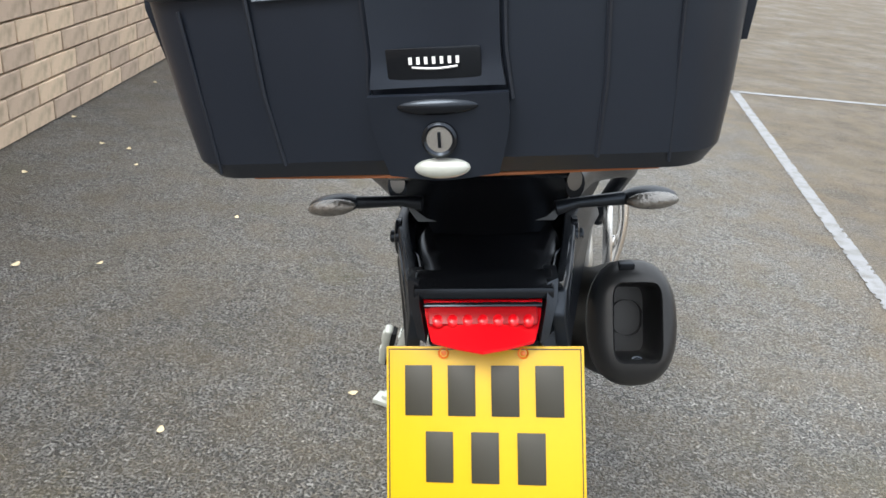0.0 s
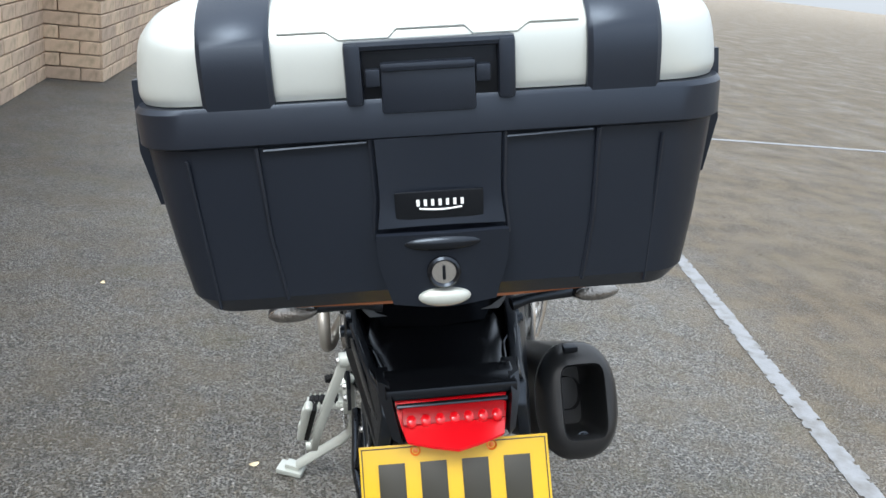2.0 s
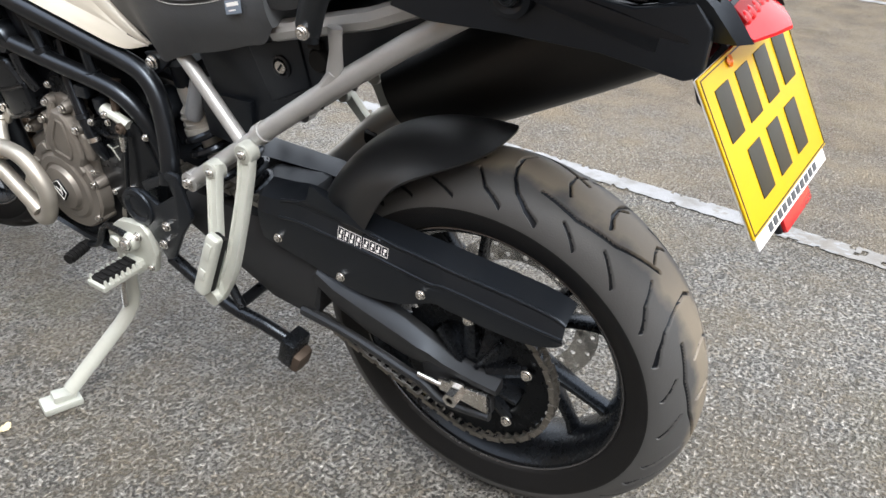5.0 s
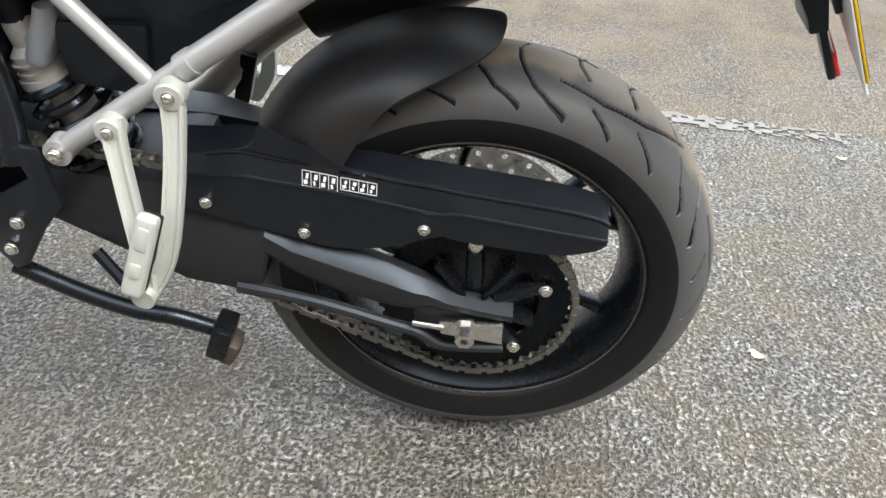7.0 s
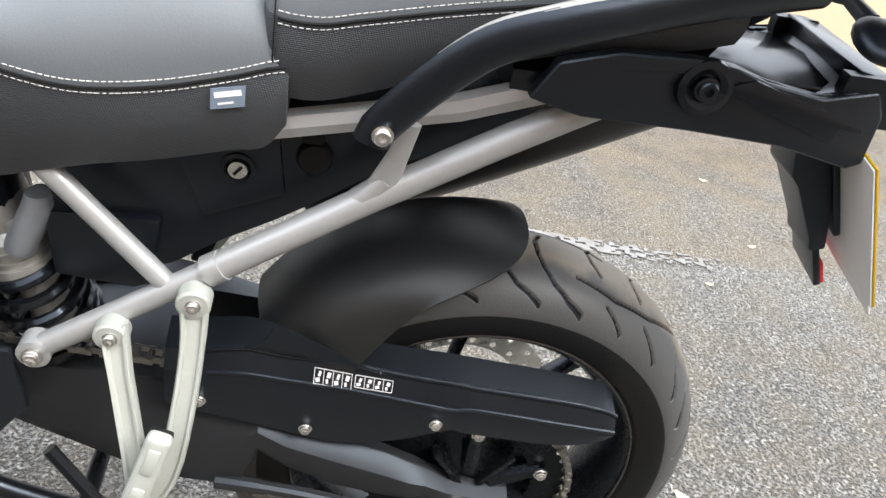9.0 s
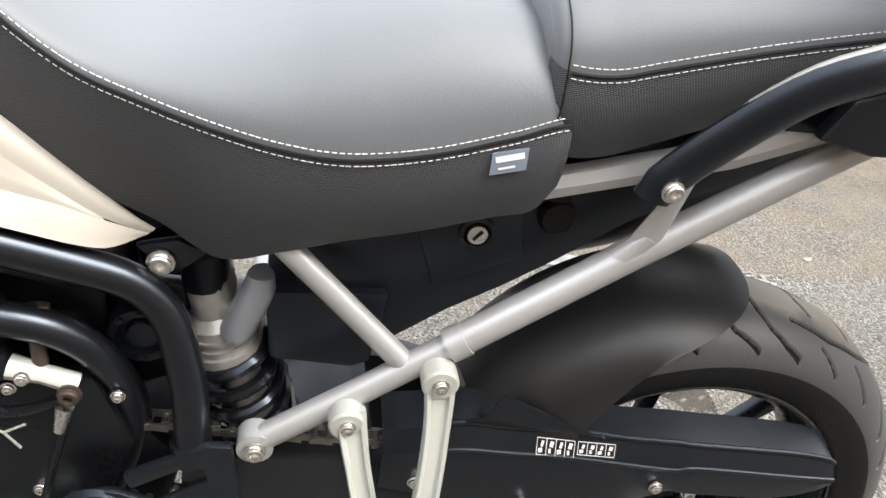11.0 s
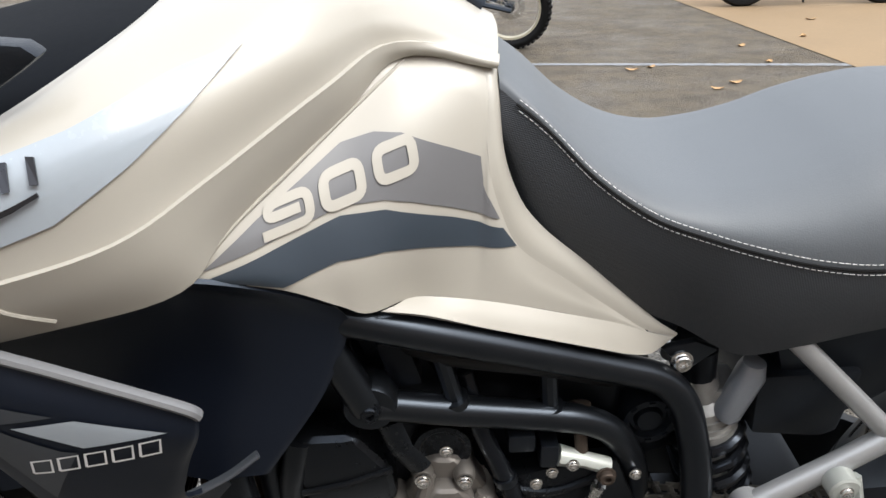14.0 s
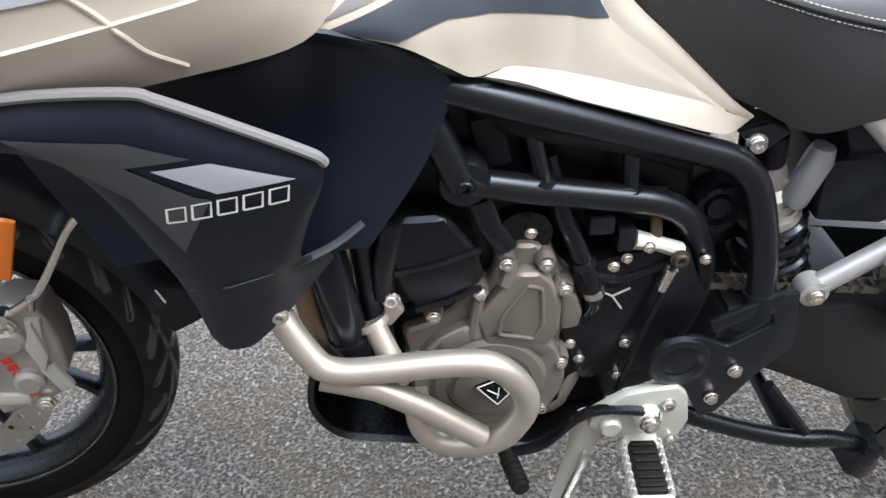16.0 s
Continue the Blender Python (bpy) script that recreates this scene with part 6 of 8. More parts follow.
# radiator behind the shrouds
rad = block(V(0, 1.10, 0.72), (0.24, 0.03, 0.26), 0.004)
for k in range(24):
    block(V(0, 1.084, 0.60 + 0.0105 * k), (0.23, 0.006, 0.002), 0, rad)
radiator = part("radiator", rad, M_DARK, bike, "black finned radiator")
part("fan_ring", lathe([(1.06, 0.075), (1.06, 0.08), (1.085, 0.08), (1.085, 0.075)], 28, axis="y", closed=True, centre=(-0.06, 0, 0.74)), M_TRIM, radiator)
ub = skin([[(-0.20, 1.10, 1.03), (-0.235, 1.2, 0.99), (-0.235, 1.36, 0.94)], [(-0.12, 1.02, 1.085), (-0.14, 1.16, 1.06), (-0.14, 1.36, 1.01)], [(0, 0.96, 1.10), (0, 1.12, 1.085), (0, 1.36, 1.04)], [(0.12, 1.02, 1.085), (0.14, 1.16, 1.06), (0.14, 1.36, 1.01)], [(0.20, 1.10, 1.03), (0.235, 1.2, 0.99), (0.235, 1.36, 0.94)]], 14, 24, 0.005)
trim = part("upper_bodywork", ub, M_RECESS, bike, "satin black trim inside the tank's shoulders")
br_ = slab([(1.25, 1.075), (1.157, 1.095), (1.119, 1.119), (1.072, 1.113), (1.062, 1.105), (1.076, 1.096), (1.103, 1.08), (1.134, 1.067), (1.25, 1.045)], -0.185, -0.165, 0.004)
part("trim_bracket", br_, M_TRIM, trim, "black plastic bracket beside the tank")
bolt(V(-0.187, 1.118, 1.094), trim, 0.0075)

# seats
def seat(stations, n=9):
    rings = []
    for y, xb, zb, xs, zs, zc in stations:
        half = []
        for i in range(n):
            u = i / (n - 1)
            half.append((xb + (xs - xb) * u - 0.006 * math.sin(math.pi * u), zb + (zs - zb) * u))
        for i in range(1, n):
            a = math.pi / 2 * i / (n - 1)
            half.append((xs * math.cos(a) ** 0.85, zs + (zc - zs) * math.sin(a) ** 0.95))
        ring = [V(x, y, z) for x, z in half] + [V(-x, y, z) for x, z in half[-2::-1]]
        rings.append(ring)
    m = len(rings[0])
    cols = [curve([r[i] for r in rings], 64) for i in range(m)]
    bm = bmesh.new()
    vs = [[bm.verts.new(cols[i][j]) for i in range(m)] for j in range(64)]
    for j in range(63):
        for i in range(m - 1):
            f = bm.faces.new((vs[j][i], vs[j][i + 1], vs[j + 1][i + 1], vs[j + 1][i]))
            f.material_index = 1 if i < n - 1 or i >= m - n else 0
    bm.faces.new([v for v in vs[0]])
    bm.faces.new([v for v in vs[-1]][::-1])
    for v_row in vs:
        pass
    return bm, cols, n


def seam(cols, k, off, lo, hi, mat, parent, name, dash, r):
    """Sewn thread along a seat at column k: separate stitches, or one cord."""
    bm = bmesh.new()
    pts = cols[k]
    fine = curve(pts, 600)
    side = curve(cols[k + (1 if off > 0 else -1)], 600)
    a, b = int(lo * 599), int(hi * 599)
    line_ = []
    for i in range(a, b):
        w = (side[i] - fine[i])
        q = fine[i] + w.normalized() * abs(off)
        nx = V(-1, 0, 0.5) if fine[i].x < 0 else V(1, 0, 0.5)
        line_.append(q + nx.normalized() * 0.0014)
    if dash:
        acc = [0.0]
        for p, q in zip(line_, line_[1:]):
            acc.append(acc[-1] + (q - p).length)
        s = 0.0
        while s < acc[-1] - dash:
            i0 = next(i for i, t in enumerate(acc) if t >= s)
            i1 = next(i for i, t in enumerate(acc) if t >= s + dash * 0.68)
            tube([line_[i0], line_[i1]], r, 5, bm)
            s += dash
    else:
        tube(line_[::4], r, 6, bm)
    return part(name, bm, mat, parent)


rs = [(0.252, -0.106, 0.845, -0.111, 0.903, 0.93), (0.27, -0.108, 0.822, -0.115, 0.900, 0.962), (0.30, -0.108, 0.815, -0.117, 0.890, 0.972), (0.36, -0.105, 0.797, -0.119, 0.874, 0.972), (0.42, -0.102, 0.783, -0.119, 0.866, 0.957), (0.47, -0.095, 0.766, -0.112, 0.868, 0.938), (0.52, -0.080, 0.749, -0.102, 0.877, 0.924), (0.57, -0.056, 0.768, -0.090, 0.890, 0.919), (0.62, -0.054, 0.795, -0.081, 0.909, 0.931), (0.67, -0.051, 0.832, -0.069, 0.944, 0.962), (0.715, -0.048, 0.872, -0.056, 0.990, 1.006), (0.752, -0.040, 0.955, -0.040, 1.018, 1.04)]
bm, cols, ns = seat(rs)
rider = part("rider_seat", bm, (M_SEATTOP, M_SEATSIDE), bike, "grey vinyl rider seat with ribbed black sides and white stitching", crease=55)
seam(cols, ns - 1, 0.0042, 0.02, 0.97, M_THREAD, rider, "stitching", 0.0056, 0.0004)
seam(cols, ns - 1, -0.0058, 0.02, 0.97, M_THREAD, rider, "stitching", 0.0056, 0.0004)
seam(cols, ns - 1, -0.0015, 0.02, 0.97, M_RUBBER, rider, "piping", 0, 0.0012)
ps = [(0.276, -0.088, 0.885, -0.094, 0.948, 0.985), (0.266, -0.102, 0.873, -0.111, 0.944, 1.002), (0.23, -0.105, 0.871, -0.116, 0.944, 1.012), (0.19, -0.104, 0.882, -0.117, 0.954, 1.02), (0.11, -0.103, 0.912, -0.119, 0.974, 1.03), (0.02, -0.102, 0.94, -0.12, 0.992, 1.042), (-0.08, -0.098, 0.955, -0.116, 1.005, 1.05), (-0.13, -0.09, 0.965, -0.1, 1.0, 1.03)]
bm, pcols, ns = seat(ps)
pill = part("passenger_seat", bm, (M_SEATTOP, M_SEATSIDE), bike, "grey vinyl passenger seat with ribbed black sides", crease=55)
seam(pcols, ns - 1, 0.0042, 0.16, 0.97, M_THREAD, pill, "stitching", 0.0056, 0.0004)
seam(pcols, ns - 1, -0.0058, 0.16, 0.97, M_THREAD, pill, "stitching", 0.0056, 0.0004)
seam(pcols, ns - 1, -0.0015, 0.16, 0.97, M_RUBBER, pill, "piping", 0, 0.0012)
RT = tree_of(rider)
tagm = laid(flat_outline([(0.314, 0.878), (0.286, 0.884), (0.286, 0.866), (0.314, 0.860)], 2), RT, 0.0025, thick=0.001)
seat_tag = part("seat_tag", tagm, material("tag_cloth", (0.16, 0.2, 0.26), 0.7), rider, "small woven maker's tag on the seat side")
tb2 = bmesh.new()
stroke([(0.311, 0.873), (0.289, 0.878)], 0.005, bm=tb2)
stroke([(0.308, 0.866), (0.295, 0.869)], 0.002, bm=tb2)
part("tag_print", laid(tb2, RT, 0.004), M_PRINT, rider)

part("front_stitching", tube([pcols[i][9] + V(-0.0016, 0, 0) for i in range(0, 2 * ns - 1)], 0.0007, 5), M_RUBBER, pill)
filler = slab([(0.57, 0.75), (0.76, 0.79), (0.79, 0.98), (0.745, 1.0), (0.66, 0.86), (0.56, 0.79)], -0.045, 0.045, 0.006)
part("seat_base", filler, M_TRIM, rider, "black plastic seat base")

# grab rails
for s in (-1, 1):
    rail = curve([V(s * 0.124, 0.178, 0.848), V(s * 0.126, 0.172, 0.864), V(s * 0.14, 0.143, 0.907), V(s * 0.158, 0.10, 0.957), V(s * 0.166, 0.055, 0.981), V(s * 0.16, 0.0, 0.998), V(s * 0.14, -0.08, 1.016), V(s * 0.11, -0.18, 1.03)], 30)
    g = tube(rail, [0.017] * 4 + [0.0185] * 26, 14, flat=0.62, up=(1, 0, 0))
    gr = part("grab_rail", g, M_TRIM, bike, "black plastic passenger grab rail with a pale highlight painted on top")
    # pale bar along the top puts the rail's highlight into the colour
    part("rail_top", tube([q + V(-s * 0.001, 0, 0.0062) for q in rail[3:]], [0.008] * 3 + [0.0115] * 4 + [0.0138] * (len(rail) - 10), 14, flat=0.66, up=(1, 0, 0)), M_RAIL_GLEAM, gr, "pale top of the rail, its highlight put into the colour")
    bolt(V(s * 0.138, 0.170, 0.862), gr, 0.0078, d=(s, 0, 0))

# tail
def tail_ring(y, hw, zb, zt, flat=0.5):
    return [V(-hw * 0.75, y, zb), V(-hw, y, zb + (zt - zb) * 0.3), V(-hw * 0.98, y, zb + (zt - zb) * 0.7), V(-hw * 0.72, y, zt), V(0, y, zt + 0.004), V(hw * 0.72, y, zt), V(hw * 0.98, y, zb + (zt - zb) * 0.7), V(hw, y, zb + (zt - zb) * 0.3), V(hw * 0.75, y, zb)]


tl = bmesh.new()
tcols = [tail_ring(0.06, 0.095, 0.885, 0.93), tail_ring(-0.03, 0.112, 0.89, 0.936), tail_ring(-0.10, 0.114, 0.89, 0.942), tail_ring(-0.16, 0.108, 0.886, 0.938), tail_ring(-0.21, 0.10, 0.88, 0.932), tail_ring(-0.26, 0.09, 0.874, 0.934), tail_ring(-0.288, 0.082, 0.872, 0.944)]
for r in tcols:
    for q in r:
        q.x += 0.004
rr_ = [curve([r[i] for r in tcols], 30) for i in range(9)]
loft(tl, [[rr_[i][j] for i in range(9)] for j in range(30)])
tailp = part("tail_fairing", tl, M_GLOSS, bike, "gloss black tail fairing", crease=40)
for s in (-1, 1):
    edge_ = [(0.05, 0.905), (0.03, 0.94), (-0.02, 0.955), (-0.09, 0.958), (-0.13, 0.953), (-0.165, 0.942), (-0.23, 0.93), (-0.288, 0.94), (-0.305, 0.915), (-0.302, 0.868), (-0.285, 0.862), (-0.20, 0.882), (-0.10, 0.893), (0.0, 0.894)]
    sp_ = slab(edge_, s * 0.122, s * 0.106, 0.004, seg=3)
    for v in sp_.verts:
        v.co.x -= s * max(0.0, (-0.10 - v.co.y)) * 0.16
        v.co.x += s * 0.14 * max(0.0, 0.915 - v.co.z)
    part("side_plate", sp_, M_TRIM, tailp, "satin black plate down the tail's side", crease=30)
    fac = slab([(-0.115, 0.935), (-0.15, 0.945), (-0.285, 0.905), (-0.30, 0.885), (-0.27, 0.88)], s * 0.1245, s * 0.114, 0.003)
    for v in fac.verts:
        v.co.x -= s * max(0.0, (-0.10 - v.co.y)) * 0.16
    part("side_facet", fac, M_GLOSS, tailp, "raised glossy facet along the tail")
    part("tail_rib", tube(rounded([V(s * 0.118, -0.10, 0.957), V(s * 0.11, -0.15, 0.945), V(s * 0.088, -0.172, 0.934), V(s * 0.078, -0.235, 0.931)], 0.008), 0.0022, 8), M_GLOSS, tailp)
    bolt(V(s * 0.1225, -0.103, 0.934), tailp, 0.009, d=(s, 0, 0), mat=M_FRAME)
    part("bolt_recess", lathe([(-0.1215, 0.013), (-0.1245, 0.019), (-0.1225, 0.025), (-0.115, 0.026)] if s < 0 else [(0.1215, 0.013), (0.1245, 0.019), (0.1225, 0.025), (0.115, 0.026)], 28, centre=(0, -0.103, 0.934)), M_GLOSS, tailp)
deck_ = [(0.03, 0.112, 0.93, 0.935), (-0.02, 0.119, 0.950, 0.945), (-0.09, 0.119, 0.956, 0.94), (-0.13, 0.115, 0.951, 0.932), (-0.165, 0.109, 0.942, 0.925), (-0.23, 0.099, 0.931, 0.925), (-0.285, 0.09, 0.943, 0.951)]
inset = skin([[(-w_ - 0.001, y_, e_ - 0.012), (-w_ + 0.004, y_, e_ + 0.001), (-w_ * 0.8, y_, m_ - 0.001), (0, y_, m_ + 0.002), (w_ * 0.8, y_, m_ - 0.001), (w_ - 0.004, y_, e_ + 0.001), (w_ + 0.001, y_, e_ - 0.012)] for y_, w_, e_, m_ in deck_], 32, 40, 0.004)
part("tail_deck", inset, M_GLOSS, tailp, "gloss black deck on top of the tail", crease=50)
deck_step = skin([[(-0.066, -0.11, 0.941), (0, -0.11, 0.943), (0.066, -0.11, 0.941)], [(-0.062, -0.14, 0.934), (0, -0.14, 0.937), (0.062, -0.14, 0.934)], [(-0.056, -0.24, 0.929), (0, -0.24, 0.932), (0.056, -0.24, 0.929)]], 12, 12, 0.006)
part("deck_step", deck_step, M_TRIM, tailp, "satin black raised field on the tail")
for s in (-1, 1):
    sh = bmesh.new()
    loft(sh, [[V(s * a_[0] - 0.005, a_[1], z_) for a_ in r_] for z_, r_ in ((0.953, ((0.0735, -0.298), (0.087, -0.285), (0.087, -0.25), (0.072, -0.25))), (0.936, ((0.0715, -0.318), (0.085, -0.303), (0.086, -0.25), (0.071, -0.25))), (0.899, ((0.0635, -0.341), (0.074, -0.328), (0.073, -0.27), (0.061, -0.27))))])
    bevelled(sh, 0.002, 2, 40)
    part("light_shroud", sh, M_TRIM, tailp, "black plastic shoulder beside the tail light", crease=30)
# light: a flat-topped red lens with a bank of lamps in its upper half
cx = -0.005
rows_l = [(0.937, 0.068, -0.284, -0.296), (0.922, 0.0655, -0.298, -0.315), (0.912, 0.062, -0.310, -0.332), (0.904, 0.058, -0.323, -0.346), (0.9005, 0.056, -0.323, -0.347)]
gl = bmesh.new()
loft(gl, [[V(cx - hw, yc, z), V(cx - hw * 0.5, yc * 0.42 + ym * 0.58, z), V(cx, ym, z), V(cx + hw * 0.5, yc * 0.42 + ym * 0.58, z), V(cx + hw, yc, z), V(cx + hw, -0.27, z), V(cx - hw, -0.27, z)] for z, hw, yc, ym in rows_l])
bevelled(gl, 0.0018, 2, 40)
for v in gl.verts:
    v.co.y -= 0.016
    v.co.z -= 0.003
light = part("tail_light", gl, M_REDLENS, bike, "bright red tail light lens", crease=30)
hz = slab([(-0.25, 0.956), (-0.292, 0.95), (-0.294, 0.937), (-0.272, 0.934), (-0.27, 0.885), (-0.288, 0.88), (-0.286, 0.872), (-0.25, 0.868)], -0.084, 0.076, 0.003)
for v in hz.verts:
    v.co.x = cx + (v.co.x - cx) * (1 - 0.25 * max(0.0, (0.93 - v.co.z) / 0.07))
for v in hz.verts:
    v.co.y -= 0.014
part("light_housing", hz, M_GLOSS, light, "gloss black light surround")
lit = pose(0, 0, 0, -48, 0, 0)
part("lamp_bank", block(V(cx, -0.3215, 0.9232), (0.122, 0.006, 0.021), 0.002, None, lit), M_REDDEEP, light, "deep red lamp bank behind the lens")
for k in range(7):
    x = cx - 0.051 + 0.017 * k
    bl_ = bmesh.new()
    bmesh.ops.create_uvsphere(bl_, u_segments=14, v_segments=8, radius=1)
    for v in bl_.verts:
        v.co = V(v.co.x * 0.0078, v.co.y * 0.005, v.co.z * 0.0085)
    bl_.transform(Matrix.Translation((x, -0.3255, 0.9195)) @ lit)
    part("lamp_cell", bl_, M_REDLENS, light, "rounded red lamp cell")
part("lens_brow", block(V(cx, -0.3125, 0.9325), (0.134, 0.006, 0.006), 0.002, None, lit), M_GLOSS, light, "dark brow above the lamps")
# indicators
for s in (-1, 1):
    own = bmesh.new()
    bmesh.ops.create_uvsphere(own, u_segments=20, v_segments=12, radius=1)
    for v in own.verts:
        v.co = V(v.co.x * 0.035, v.co.y * 0.022, v.co.z * 0.0125)
    tube([V(-s * 0.03, 0.0, 0), V(-s * 0.085, 0.004, -0.004), V(-s * 0.11, 0.006, -0.01)], [0.008, 0.0065, 0.009], 10, own)
    ind = part("indicator", own, M_TRIM, bike, "slim clear-lensed indicator on a short black stalk", at=pose(-0.186, -0.194, 1.014, 0, -8, -12) if s < 0 else pose(0.190, -0.226, 1.029, 0, 2, 12))
    le = bmesh.new()
    bmesh.ops.create_uvsphere(le, u_segments=20, v_segments=10, radius=1)
    for v in le.verts:
        v.co = V(v.co.x * 0.032, v.co.y * 0.012 - 0.013, v.co.z * 0.0105)
    part("lens", le, M_CLEAR, ind, "smoked clear lens")
rk = slab([(-0.36, 1.102), (-0.34, 1.09), (-0.05, 1.06), (0.02, 1.055), (0.02, 1.07), (-0.05, 1.08), (-0.34, 1.112)], -0.1, 0.085, 0.005)
rack = part("luggage_rack", rk, M_GLOSS, bike, "black luggage rack plate under the case")
neck = bmesh.new()
loft(neck, [[V(x, y, z) for x, y in ((-w_, y0), (-w_ * 0.9, y1), (0, y1 - 0.012), (w_ * 0.9, y1), (w_, y0), (0, y0 + 0.01))] for z, w_, y0, y1 in ((1.062, 0.128, 0.0, -0.17), (1.02, 0.126, 0.0, -0.16), (0.995, 0.112, 0.0, -0.145), (0.97, 0.088, 0.0, -0.13), (0.945, 0.08, 0.0, -0.12))])
bevelled(neck, 0.006, 3, 25)
part("rack_neck", neck, M_GLOSS, rack, "smooth black support between rack and tail", crease=35)
# plate holder and plate
ph = slab([(-0.25, 0.885), (-0.262, 0.862), (-0.275, 0.84), (-0.283, 0.812), (-0.296, 0.80), (-0.338, 0.737), (-0.345, 0.72), (-0.365, 0.725), (-0.345, 0.79), (-0.325, 0.85), (-0.305, 0.885)], -0.03, 0.03, 0.004)
part("plate_holder", ph, M_TRIM, bike, "black plastic number plate holder")
PC = pose(-0.005, -0.3545, 0.80, -26, -3, -6)
pl = block(V(0, 0, 0), (0.229, 0.003, 0.18), 0.0012)
plate = part("number_plate", pl, M_YELLOW, bike, "yellow rear number plate with dark character bars", at=PC)
part("plate_back", block(V(0, 0.003, 0), (0.228, 0.002, 0.179), 0.0008), M_PRINT, plate, "white back of the plate")
part("backing_board", block(V(0.012, 0.009, 0.012), (0.085, 0.008, 0.13), 0.003), M_TRIM, plate, "black plastic board behind the plate")
brd = bmesh.new()
for a, b in (((-0.111, -0.0865), (0.111, -0.0865)), ((0.111, -0.0865), (0.111, 0.0865)), ((0.111, 0.0865), (-0.111, 0.0865)), ((-0.111, 0.0865), (-0.111, -0.0865))):
    block(V((a[0] + b[0]) / 2, -0.0018, (a[1] + b[1]) / 2), (abs(a[0] - b[0]) + 0.0012, 0.001, abs(a[1] - b[1]) + 0.0012), 0, brd)
part("plate_border", brd, M_PLATEBAR, plate)
chars = [(-0.076 + 0.0505 * k, 0.039) for k in range(4)] + [(-0.052 + 0.053 * k, -0.037) for k in range(3)]
bar0 = None
for x, z in chars:
    at = Matrix.Translation((x, -0.0022, z))
    bar0 = again(bar0, at) if bar0 else part("character_bar", block(V(0, 0, 0), (0.032, 0.0012, 0.058), 0.0004), M_PLATEBAR, plate, at=at)
for x in (-0.046, 0.046):
    part("plate_screw", lathe([(0.0, 0.0), (0.003, 0.004), (0.0, 0.0065)], 14, axis="y", centre=(x, -0.004, 0.082)), M_AMBER, plate)
part("white_strip", block(V(0, 0.002, -0.096), (0.215, 0.003, 0.022), 0.001), M_PRINT, plate, "white strip below the plate")
wb = bmesh.new()
for k in range(11):
    block(V(-0.07 + 0.014 * k, 0.0, -0.098), (0.009, 0.0012, 0.009), 0, wb)
part("strip_print", wb, M_SLATE, plate, "blue print bars")
part("reflector_bracket", block(V(0.03, 0.026, -0.108), (0.082, 0.009, 0.066), 0.003), M_TRIM, plate, "black bracket of the reflector")
part("red_reflector", block(V(0.035, 0.0195, -0.125), (0.085, 0.006, 0.032), 0.002), M_REDREFLECT, plate, "red rear reflector")

# silencer
mu = bmesh.new()
axis_ = [V(0.165, 0.25, 0.64), V(0.168, 0.1, 0.70), V(0.176, -0.05, 0.77), V(0.182, -0.17, 0.83), V(0.183, -0.205, 0.846)]
rings = []


def oval(a, w, h, k=0.8):
    """A point of the silencer's rounded section, square to its axis."""
    x, z = w * math.copysign(abs(math.cos(a)) ** k, math.cos(a)), h * math.copysign(abs(math.sin(a)) ** (k + 0.05), math.sin(a))
    return V(x, 0.42 * z, 0.907 * z)


for i, q in enumerate(curve(axis_, 24)):
    t = i / 23
    k_ = 0.72 + 0.28 * min(1, t * 4)
    rings.append([q + V(0, 0, 0.006) + oval(2 * math.pi * k / 32, 0.057 * k_, 0.08 * k_) for k in range(32)])
back = V(0.0, -0.907, 0.42)
tipq = axis_[-1]
# rounded end cap with a deep square outlet
for o_, w_, h_, dx, dz, k_ in ((0.004, 0.0575, 0.0805, 0, 0.006, 0.8), (0.0045, 0.0545, 0.0775, 0, 0.006, 0.8), (0.007, 0.0545, 0.0775, 0, 0.006, 0.8), (0.0075, 0.057, 0.080, 0, 0.006, 0.8), (0.02, 0.054, 0.076, 0, 0.006, 0.78), (0.030, 0.046, 0.066, 0.001, 0.006, 0.68), (0.034, 0.037, 0.057, 0.002, 0.006, 0.46), (0.035, 0.031, 0.051, 0.003, 0.007, 0.34), (0.031, 0.0285, 0.048, 0.003, 0.007, 0.3), (-0.07, 0.026, 0.044, 0.003, 0.007, 0.3)):
    rings.append([tipq + oval(2 * math.pi * k / 32, w_, h_, k_) + back * o_ + V(dx, 0, dz) for k in range(32)])
loft(mu, rings)
sil = part("silencer", mu, M_SILENCER, bike, "matt black exhaust silencer with a deep outlet", crease=40, shift=False)
part("outlet_tube", loft(bmesh.new(), [[tipq + oval(2 * math.pi * k / 32, 0.02, 0.024) + back * o_ + V(0.004, 0, 0.01) for k in range(32)] for o_ in (-0.066, -0.05)], cap=False), M_DARK, sil, shift=False)
bolt(tipq + back * 0.032 + V(0.006, 0.003, -0.052), sil, 0.0075, d=(0, -1, 0.45), mat=M_FRAME)
part("outlet_clip", block(tipq + back * 0.012 + V(-0.008, 0.02, 0.076), (0.02, 0.014, 0.012), 0.003), M_DARK, sil, shift=False)
hb = slab([(0.13, 0.90), (0.09, 0.905), (0.075, 0.85), (0.07, 0.79), (0.10, 0.78), (0.12, 0.83)], 0.192, 0.202, 0.003)
tube(curve([V(0.222, 0.11, 0.905), V(0.222, 0.105, 0.87), V(0.215, 0.1, 0.83), V(0.205, 0.095, 0.80)], 8), 0.0085, 12, hb)
part("silencer_bracket", hb, M_CHROME, sil, "bright steel silencer bracket", shift=False)
bolt(V(0.2, 0.10, 0.84), sil, 0.011, d=(1, -0.5, 0))
